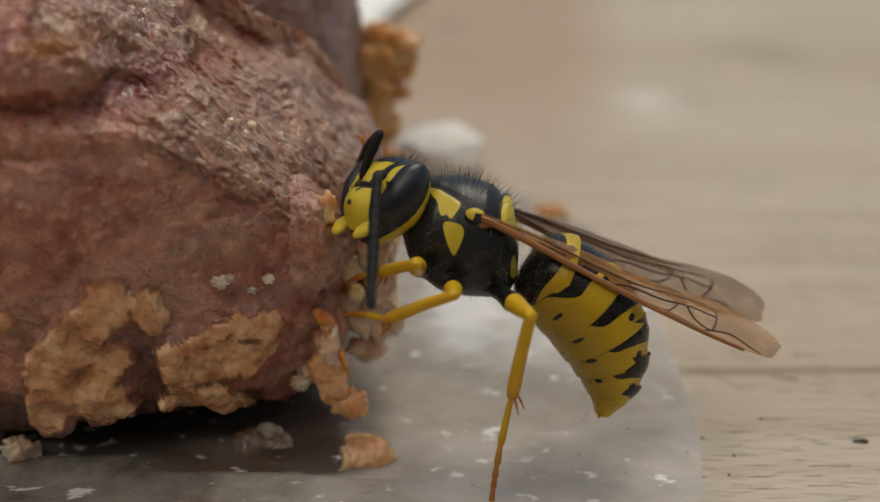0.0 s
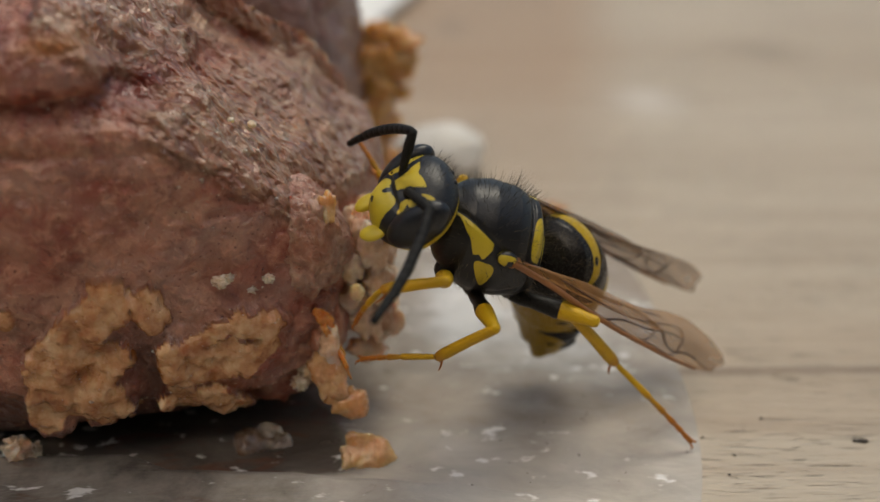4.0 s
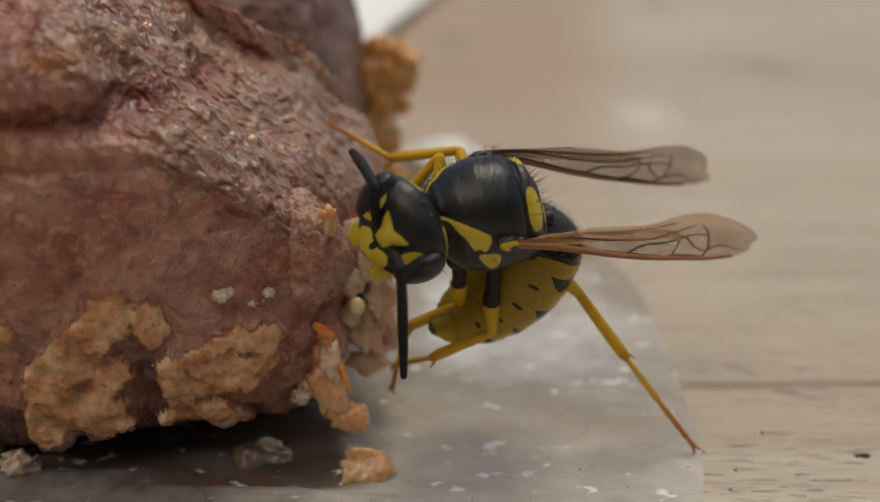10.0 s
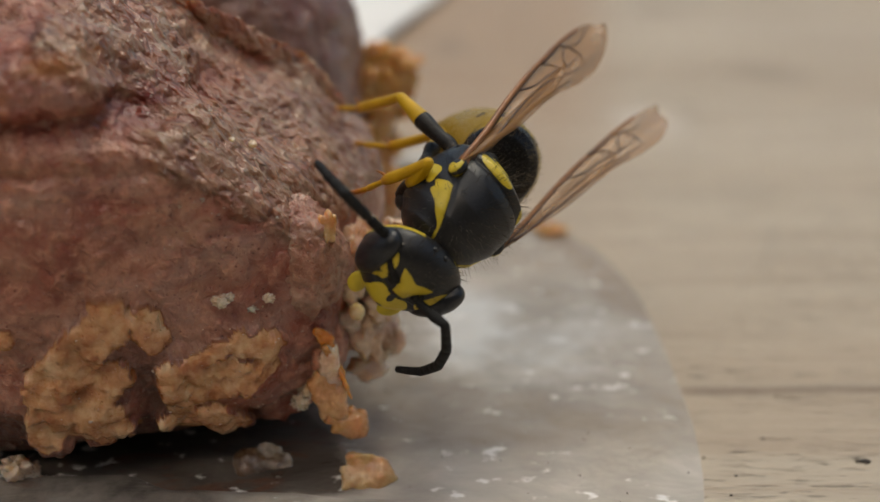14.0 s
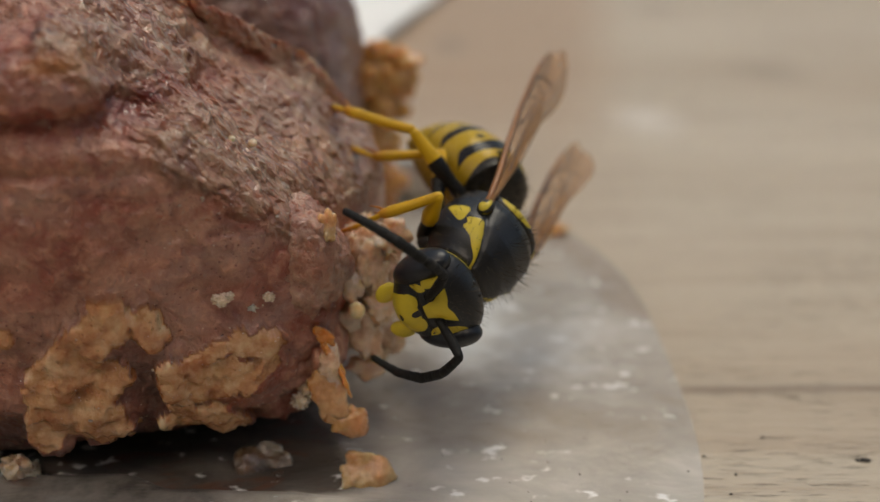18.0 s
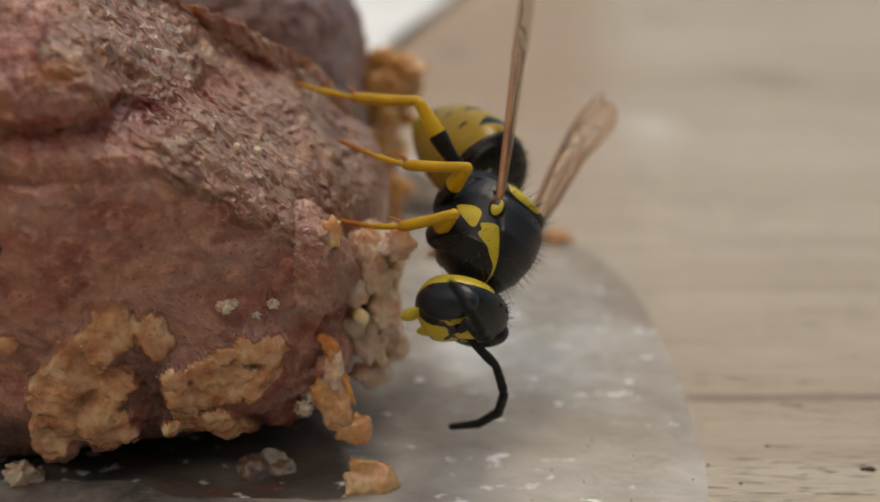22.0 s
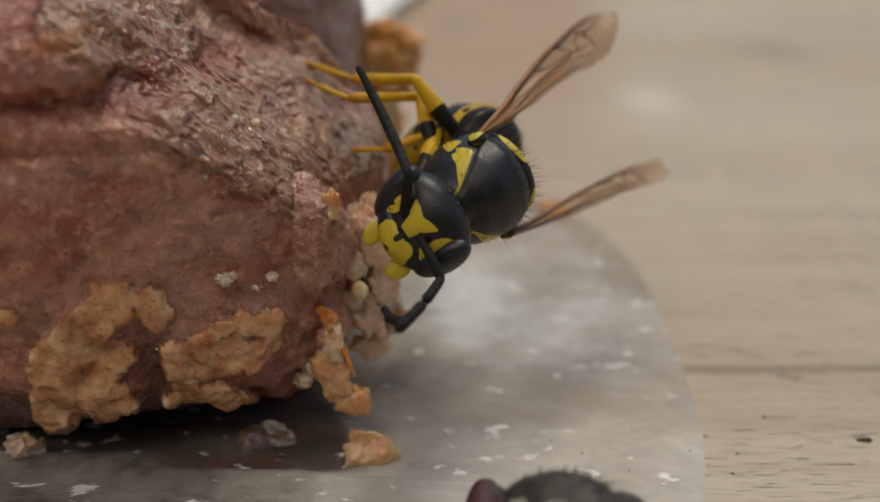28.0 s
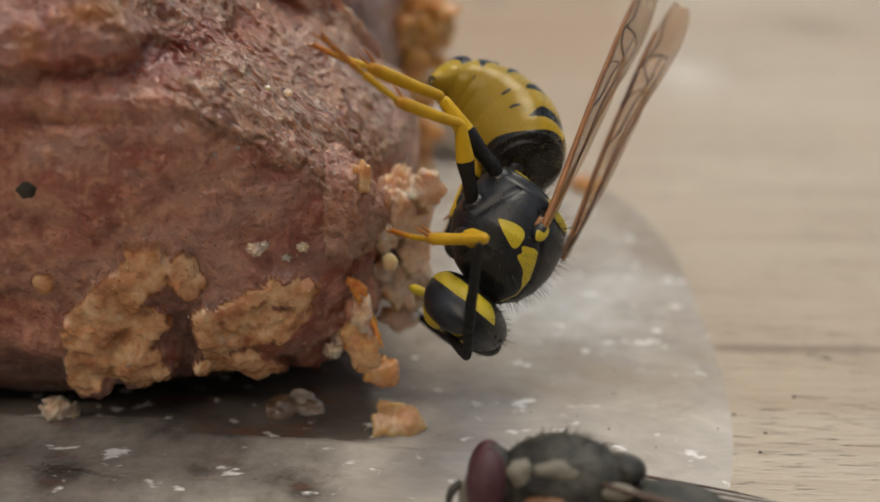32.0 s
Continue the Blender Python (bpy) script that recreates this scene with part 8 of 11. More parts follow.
    walk(part_of["left hind femur"], [
        (0, at(-1, .8, -1.3, 65.2, 9.5, 111.8)), (.5, at(-1, .8, -1.3, 65.1, 9.4, 110)), (1, at(-1, .8, -1.3, 64.6, 7.9, 106.6)),
        (1.5, at(-1, .8, -1.3, 64, 7.4, 98.7)), (2, at(-1, .8, -1.3, 63.6, 7, 95.1)), (2.5, at(-1, .8, -1.3, 62.4, -16.4, 104.5)),
        (3, at(-1, .8, -1.3, 55.3, -32.2, 120)), (3.9, at(-1, .8, -1.3, 41.3, -17.3, 147.9)),
        (5.1, at(-1, .8, -1.3, -25.7, 8.8, -164.2)), (6, at(-1, .8, -1.3, -53.2, 10.4, -147.7)),
        (6.5, at(-1, .8, -1.3, -48, 4.2, -145)), (7, at(-1, .8, -1.3, -43.2, -1.3, -144.7)),
        (7.5, at(-1, .8, -1.3, -62.4, 14.2, -142.4)), (8, at(-1, .8, -1.3, -97.8, 34.1, -142.9)),
        (8.5, at(-1, .8, -1.3, -164.2, 43.3, -168.5)), (9, at(-1, .8, -1.3, 125.8, 43.4, 164)),
        (9.5, at(-1, .8, -1.3, 131, 48.4, 162.4)), (10, at(-1, .8, -1.3, 135.6, 51.8, 162.6)),
        (10.5, at(-1, .8, -1.3, 68.1, 15.3, 134.6)), (11, at(-1, .8, -1.3, 59.3, -26.9, 112.7)),
        (11.5, at(-1, .8, -1.3, 58.7, -19.8, 115.1)), (12, at(-1, .8, -1.3, 60.7, -8, 114)),
        (12.5, at(-1, .8, -1.3, 60.1, -39.5, 111.9)), (13, at(-1, .8, -1.3, 85, -70.3, 91.5)),
        (13.5, at(-1, .8, -1.3, -22, -41.7, -150.3)), (14, at(-1, .8, -1.3, -69.2, 21.7, -157.2)),
        (14.9, at(-1, .8, -1.3, -65.6, 20.8, -157.9)), (16.1, at(-1, .8, -1.3, -50.3, 10.1, -150.4)),
        (17, at(-1, .8, -1.3, -50.1, 6.1, -145)), (17.5, at(-1, .8, -1.3, -50.5, 7.7, -146.7)),
        (18, at(-1, .8, -1.3, -50, 9.5, -149.9)), (18.5, at(-1, .8, -1.3, -58.9, 13.1, -145.6)),
        (19, at(-1, .8, -1.3, -65.4, 15.8, -140.9)), (19.5, at(-1, .8, -1.3, -62.8, 16.1, -147.1)),
        (20, at(-1, .8, -1.3, -56.8, 15.6, -153.5)), (20.5, at(-1, .8, -1.3, -68.5, 20.1, -151.5)),
        (21, at(-1, .8, -1.3, -82.7, 25.6, -150.2)), (21.5, at(-1, .8, -1.3, -49.9, 19.7, -164.4)),
        (22, at(-1, .8, -1.3, 1.8, 9.6, -174.2)), (22.5, at(-1, .8, -1.3, -37.4, -17.4, -140.1)),
        (23, at(-1, .8, -1.3, -38.8, -14.2, -140.1)), (23.5, at(-1, .8, -1.3, -39.1, -11.3, -141.6)),
        (24, at(-1, .8, -1.3, -41.4, -7.6, -141.4)), (24.5, at(-1, .8, -1.3, -43.5, -11.3, -136)),
        (25, at(-1, .8, -1.3, -44.2, -15, -132.7)), (25.9, at(-1, .8, -1.3, -45.6, -13, -131.9)),
        (27.1, at(-1, .8, -1.3, -48.3, -2.4, -137.1)), (28, at(-1, .8, -1.3, -53.3, 7.6, -143)),
        (28.5, at(-1, .8, -1.3, -58.6, 14.6, -149.3)), (29, at(-1, .8, -1.3, -64.6, 20, -156.6)),
        (29.5, at(-1, .8, -1.3, -75, 23.7, -159.5)), (30, at(-1, .8, -1.3, -91, 27.1, -161.6)),
        (30.5, at(-1, .8, -1.3, -37.2, 19.9, -168.1)), (31, at(-1, .8, -1.3, 4, 11.3, -174.8)),
        (31.5, at(-1, .8, -1.3, 19.9, 11.8, -179.5)), (32, at(-1, .8, -1.3, 29.5, 13.2, 178))])
    walk(part_of["left hind tibia"], [
        (0, at(-1.95, 3.17, -1.73, -62.4, 62.3, -93.2)), (.5, at(-1.87, 3.19, -1.72, -61.8, 62.1, -92.7)),
        (1, at(-1.73, 3.25, -1.66, -61.2, 61.7, -92.4)), (1.5, at(-1.38, 3.29, -1.63, -64, 60.7, -99.7)),
        (2, at(-1.23, 3.35, -1.62, -71.6, 62.2, -108.7)), (2.5, at(-1.63, 3.25, -.55, -80.7, 57, -158.9)),
        (3, at(-2.07, 2.64, .04, 17.3, 38.6, -179.7)), (3.9, at(-2.54, 1.77, -.73, 18.1, 35.8, 178)),
        (5.1, at(-3.09, .21, -1.64, 8, 34.2, -174.7)), (6, at(-3.17, -.57, -1.77, -3.5, 32.4, -166)),
        (6.5, at(-3.15, -.7, -1.49, -10.3, 32.7, -160.5)), (7, at(-3.13, -.71, -1.24, -15, 33.4, -156.8)),
        (7.5, at(-2.99, -.73, -1.94, -23.9, 40.9, -154.6)), (8, at(-2.73, -.51, -2.77, -37.8, 50.2, -157.5)),
        (8.5, at(-2.8, .43, -3.03, 55.3, 50, 161.9)), (9, at(-2.83, 1.32, -3.09, 44, 39.4, 131.3)),
        (9.5, at(-2.68, 1.33, -3.29, 42.9, 38, 127.3)), (10, at(-2.54, 1.28, -3.36, 41.2, 35.7, 122.1)),
        (10.5, at(-2.24, 2.06, -1.78, 50.2, 47.2, 126.6)), (11, at(-1.85, 2.83, -.18, 68.8, 58.8, 136.8)),
        (11.5, at(-2, 2.93, -.46, 63, 56.8, 131.2)), (12, at(-2.03, 3.11, -.95, 52.3, 49.7, 125.3)),
        (12.5, at(-1.75, 2.67, .36, 35.8, 24.4, 127.2)), (13, at(-1.02, 1.67, 1.14, 30.1, -1.1, 125.4)),
        (13.5, at(-1.71, .4, -.58, 30.8, -6.4, 75.8)), (14, at(-3.23, -.14, -2.26, 13.1, .5, 32.9)),
        (14.9, at(-3.37, -.16, -2.27, 14.1, 3.9, 35.5)), (16.1, at(-3.24, -.47, -1.76, 17.9, 11.5, 44.6)),
        (17, at(-3.12, -.68, -1.57, 19.2, 14.4, 48.2)), (17.5, at(-3.16, -.62, -1.65, 18.5, 12.7, 46.3)),
        (18, at(-3.22, -.49, -1.73, 17.5, 10.6, 43.7)), (18.5, at(-3.09, -.63, -1.89, 18, 8.8, 44.4)),
        (19, at(-2.94, -.78, -2.01, 19, 7.4, 46.2)), (19.5, at(-3.06, -.53, -2, 17.4, 6.5, 42.6)),
        (20, at(-3.24, -.32, -2, 15.6, 5.5, 38.7)), (20.5, at(-3.18, -.38, -2.21, 16.1, 1.2, 38.5)),
        (21, at(-3.03, -.36, -2.42, 16.8, -2.9, 38.7)), (21.5, at(-3.39, .13, -2.19, 11.3, -.4, 29.5)),
        (22, at(-3.55, .54, -1.73, 7.7, 6.1, 24.3)), (22.5, at(-2.9, -.79, -.52, 24.5, 32.6, 60.9)),
        (23, at(-2.93, -.82, -.66, 23.7, 30.8, 59.2)), (23.5, at(-2.97, -.76, -.8, 20.4, 30.9, 51.5)),
        (24, at(-3.01, -.81, -.96, 18.1, 30.7, 46.5)), (24.5, at(-2.85, -.99, -.79, 19.8, 35.2, 49.9)),
        (25, at(-2.7, -1.05, -.63, 20.9, 38.9, 51.7)), (25.9, at(-2.74, -1.14, -.7, 20.4, 35.7, 51.1)),
        (27.1, at(-2.93, -1, -1.19, 19, 24.8, 48.5)), (28, at(-3.06, -.75, -1.64, 17.9, 15.3, 45.3)),
        (28.5, at(-3.15, -.48, -1.95, 16.2, 8.2, 40.6)), (29, at(-3.24, -.17, -2.19, 14.5, 1.1, 35.6)),
        (29.5, at(-3.23, -.03, -2.35, 15.1, -4.4, 35.1)), (30, at(-3.19, .07, -2.49, 15.9, -8.6, 35)),
        (30.5, at(-3.37, .3, -2.18, 13.3, -6, 31.6)), (31, at(-3.54, .57, -1.81, 10.7, -2.6, 28.1)),
        (31.5, at(-3.54, .78, -1.83, 8.7, -5.8, 24.2)), (32, at(-3.53, .89, -1.9, 7.6, -8.1, 22.1))])
    walk(part_of["left hind tarsus"], [
        (0, at(-2.01, 1.97, -4.01, -68.1, 64.8, -97.3)), (.5, at(-1.92, 1.99, -4, -71.3, 66.1, -99)),
        (1, at(-1.78, 2.02, -3.93, -76.9, 68.6, -101.2)), (1.5, at(-1.6, 2.03, -3.91, -67.3, 62, -102.2)),
        (2, at(-1.61, 2.22, -3.89, -54.1, 52.4, -99.3)), (2.5, at(-2.85, 2.78, -2.56, -73.2, 57.3, -167.3)),
        (3, at(-4.11, 2.64, -1.59, 29.4, 26, 154.8)), (3.9, at(-4.58, 1.84, -2.21, 27.6, 22.9, 155.1)),
        (5.1, at(-5.17, .02, -3.05, 22.9, 24.1, 164.5)), (6, at(-5.27, -1.09, -3.14, 18.6, 25.8, 171.6)),
        (6.5, at(-5.19, -1.42, -2.88, 16.5, 27.7, 175.1)), (7, at(-5.11, -1.56, -2.65, 14.9, 28.9, 177.4)),
        (7.5, at(-4.74, -1.57, -3.62, 19.7, 37.2, 177.5)), (8, at(-4.25, -1.14, -4.74, 35.4, 44.5, 172.4)),
        (8.5, at(-4.37, .94, -5, 39.1, 35.3, 146.1)), (9, at(-4.14, 2.82, -4.73, 35, 22.6, 128.3)),
        (9.5, at(-3.92, 2.96, -4.89, 36.8, 26.5, 125)), (10, at(-3.66, 3.07, -4.87, 39.6, 32.7, 121.7)),
        (10.5, at(-3.26, 3.44, -3.64, 44.5, 40.8, 122.9)), (11, at(-2.85, 3.77, -2.46, 49, 46.4, 123.9)),
        (11.5, at(-2.94, 4.01, -2.65, 40.9, 35.4, 119.2)), (12, at(-2.99, 4.47, -2.9, 35, 20.7, 118.4)),
        (12.5, at(-3.17, 4.54, -.71, 28.9, -5.2, 128.8)), (13, at(-2.5, 3.75, 1.19, 24.4, -28.5, 141.3)),
        (13.5, at(-1.19, 2.42, -.34, 20.6, 3.8, 156.6)), (14, at(-1.09, 1.25, -2.28, 32.1, 43.3, 173.4)),
        (14.9, at(-1.3, 1.32, -2.44, 22.9, 39.4, 176.6)), (16.1, at(-1.46, 1.28, -2.27, 6.8, 30.1, -174.6)),
        (17, at(-1.47, 1.16, -2.21, 3.1, 26.3, -171.7)), (17.5, at(-1.45, 1.18, -2.21, 6.3, 27, -174.7)),
        (18, at(-1.41, 1.25, -2.2, 10.2, 28.5, -178.1)), (18.5, at(-1.29, 1.13, -2.28, 5, 35.7, -172.2)),
        (19, at(-1.19, 1.05, -2.34, -8.5, 41.4, -164.2)), (19.5, at(-1.19, 1.18, -2.29, 7.9, 38.7, -173.4)),
        (20, at(-1.26, 1.27, -2.24, 18.3, 35.5, 177.6)), (20.5, at(-1.18, 1.21, -2.26, 23.2, 41.9, 178.5)),
        (21, at(-1.05, 1.23, -2.3, 32.4, 48.2, 179.7)), (21.5, at(-1.17, 1.38, -2.17, 33, 36.9, 163.1)),
        (22, at(-1.24, 1.59, -2.01, 27.1, 20.6, 153.9)), (22.5, at(-1.86, 1.08, -1.9, .1, -1.3, -168.9)),
        (23, at(-1.81, 1.06, -1.97, -.5, 3.1, -167.9)), (23.5, at(-1.61, .95, -2.11, -2.4, 12.6, -165.6)),
        (24, at(-1.51, .78, -2.26, -7.9, 19.6, -159.5)), (24.5, at(-1.51, .61, -2.25, -14.1, 17.5, -150.9)),
        (25, at(-1.47, .51, -2.23, -16.7, 14.8, -146)), (25.9, at(-1.44, .47, -2.19, -16.2, 17.5, -148)),
        (27.1, at(-1.4, .74, -2.26, -12.7, 26.2, -156)), (28, at(-1.33, 1, -2.31, -4.5, 32.8, -165.2)),
        (28.5, at(-1.24, 1.17, -2.31, 9.9, 36.9, -175.3)), (29, at(-1.17, 1.31, -2.24, 27.3, 39.3, 172.8)),
        (29.5, at(-1.15, 1.43, -2.15, 34, 40, 166.7)), (30, at(-1.13, 1.52, -2.1, 36, 38.8, 161.9)),
        (30.5, at(-1.21, 1.63, -1.91, 28, 24.8, 156.2)), (31, at(-1.29, 1.77, -1.69, 24.5, 11, 152)),
        (31.5, at(-1.23, 1.82, -1.57, 25.6, 8.5, 147.6)), (32, at(-1.19, 1.84, -1.54, 26.2, 7.7, 145.3))])
    walk(part_of["right wing"], [
        (0, at(-0.5, -1.15, 1, 142.8, 11, -170)), (1, at(-0.5, -1.15, 1, 142.7, 12.7, -171.1)),
        (2, at(-0.5, -1.15, 1, 142.4, 8.6, -172.4)), (3, at(-0.3, -1.6, 0.5, 112, 19.2, -175.6)),
        (6, at(-0.5, -1.15, 1, 146.2, 19.9, -157.5)), (7, at(-0.5, -1.15, 1, 144.3, 11.3, -154.7)),
        (8, at(-0.5, -1.15, 1, 116.6, 27.1, -149.2)), (9, at(-0.3, -1.6, 0.5, 75.2, 28.5, -176.5)),
        (10, at(-0.3, -1.6, 0.5, 84.7, 30.1, -174.7)), (11, at(-0.3, -1.6, 0.5, 79.7, 32.7, -166.8)),
        (12, at(-0.3, -1.6, 0.5, 74.3, 37.4, 182.5)), (13, at(-0.3, -1.6, 0.5, 160.8, 31.6, 178.9)),
        (14, at(-0.3, -1.6, 0.5, 156.9, 25.3, 169.9)), (17, at(-0.3, -1.6, 0.5, 163, 20.5, -177.4)),
        (18, at(-0.3, -1.6, 0.5, 163.4, 22.1, -176.3)), (19, at(-0.3, -1.6, 0.5, 163, 29.1, -177)),
        (20, at(-0.3, -1.6, 0.5, 161.7, 23.9, 179.8)), (21, at(-0.3, -1.6, 0.5, 162.6, 25.7, -177.8)),
        (22, at(-0.3, -1.6, 0.5, -177.6, 23, 173.6)), (22.5, at(-0.3, -1.6, 0.5, -160.7, 20.2, -158.9)),
        (23, at(-0.3, -1.6, 0.5, -154.4, 11.8, -159.3)), (24, at(-0.3, -1.6, 0.5, 164.8, 18.3, -172.4)),
        (25, at(-0.3, -1.6, 0.5, 168, 16.5, -159.8)), (28, at(-0.3, -1.6, 0.5, 164, 16.8, -174.9)),
        (29, at(-0.3, -1.6, 0.5, 168.2, 21.9, 178.3)), (30, at(-0.3, -1.6, 0.5, 176.5, 17.1, 179.6)),
        (31, at(-0.3, -1.6, 0.5, 152.1, 8.9, 173.6)), (32, at(-0.3, -1.6, 0.5, 144.8, 7.6, 171))])
    walk(part_of["right scape"], [
        (0, at(3.23, .47, 1.11, -12.5, -73.6, 144.5)), (.5, at(3.24, .45, 1.1, -9, -74.1, 136.2)),
        (1, at(3.26, .42, 1.1, -1.3, -74.8, 119.3)), (1.5, at(3.16, .72, 1.04, 13.9, -64.8, 76.6)),
        (2, at(3.08, .97, .84, 13.4, -52.6, 66.4)), (2.5, at(3.13, .51, 1.23, 44.3, -76.8, 26.7)),
        (3, at(3.04, -.09, 1.45, 14.5, -70.7, -55.3)), (3.9, at(3.09, -.22, 1.38, 152.1, -79.3, -58.9)),
        (5.1, at(3.2, -.21, 1.26, -93.8, -82.1, -111.3)), (6, at(3.26, -.16, 1.18, -53, -77.7, -140.8)),
        (6.5, at(3.33, -.1, 1.07, -30, -69.8, -163.4)), (7, at(3.42, -.03, .89, -21, -62.2, -175.4)),
        (7.5, at(3.47, .23, .69, -28.8, -66.4, -155.5)), (8, at(3.44, .46, .59, -41.8, -71, -119.6)),
        (8.5, at(3.4, .49, .72, -84.8, -79.2, -101)), (9, at(3.32, .54, .9, 161.8, -81.2, -57.7)),
        (9.5, at(3.28, .49, 1.02, -115.6, -81.8, -92.3)), (10, at(3.22, .42, 1.15, -62.7, -76.6, -110.7)),
        (10.5, at(3.1, .37, 1.33, -14.6, -63.4, -80.8)), (11, at(3.02, .27, 1.44, -4.4, -51.2, -72.4)),
        (11.5, at(3.15, .06, 1.34, -14.8, -58, -88.5)), (12, at(3.25, -.14, 1.2, -26.4, -61.5, -116.1)),
        (12.5, at(3.15, -.3, 1.3, -20.9, -52.4, -134)), (13, at(3.03, -.38, 1.39, -16.8, -41.5, -136)),
        (13.5, at(3.11, -.39, 1.3, -11.7, -12.5, -125.3)), (14, at(3.2, -.37, 1.2, -10.1, 13.2, -116.5)),
        (14.9, at(3.25, -.45, 1.09, -9, 0, -108.6)), (16.1, at(3.26, -.68, .88, -9.9, -36.2, -96.5)),
        (17, at(3.24, -.77, .81, -10.9, -47.6, -90.4)), (17.5, at(3.25, -.73, .85, -10.8, -44.8, -92.5)),
        (18, at(3.26, -.67, .89, -10.8, -40.3, -96.8)), (18.5, at(3.24, -.66, .95, -10.8, -22.2, -111.3)),
        (19, at(3.2, -.68, 1, -10.8, -5.4, -120.9)), (19.5, at(3.26, -.67, .89, -10.4, -26.6, -105.8)),
        (20, at(3.3, -.68, .77, -7.9, -46.5, -82.8)), (20.5, at(3.19, -.8, .88, -10.8, -38, -98.7)),
        (21, at(3.07, -.88, .99, -11.2, -26.5, -110.3)), (21.5, at(3.21, -.64, 1.02, -8.7, -21.8, -99.7)),
        (22, at(3.35, -.38, .94, -5.9, -24, -86.1)), (22.5, at(3.4, -.42, .78, -7.2, -46.3, -81)),
        (23, at(3.45, -.32, .71, 7.3, -30.2, -37.5)), (23.5, at(3.32, -.47, .95, 6.1, -40, -46.1)),
        (24, at(3.14, -.62, 1.15, 3.9, -51.7, -55.7)), (24.5, at(3.17, -.47, 1.2, 12.4, -58, -43.1)),
        (25, at(3.19, -.32, 1.24, 21.6, -60.5, -27.1)), (25.9, at(3.21, -.42, 1.17, 10.9, -58.4, -46.3)),
        (27.1, at(3.23, -.68, .94, -8.5, -35.4, -91.4)), (28, at(3.21, -.81, .82, -9.9, -24.1, -104.7)),
        (28.5, at(3.12, -.87, .92, -9.9, -21.2, -106.5)), (29, at(3.02, -.93, 1.01, -9.9, -19.7, -107.1)),
        (29.5, at(3.05, -.99, .87, -11.2, -22.8, -113.3)), (30, at(3.12, -1.01, .65, -12.3, -24.8, -120.1)),
        (30.5, at(3.42, -.53, .56, -10, -11.2, -112.3)), (31, at(3.53, -.02, .39, -6, -5.7, -90.6)),
        (31.5, at(3.53, -.09, .2, -3.7, -21.3, -77.9)), (32, at(3.51, -.15, .08, -2, -32.6, -69.8))])
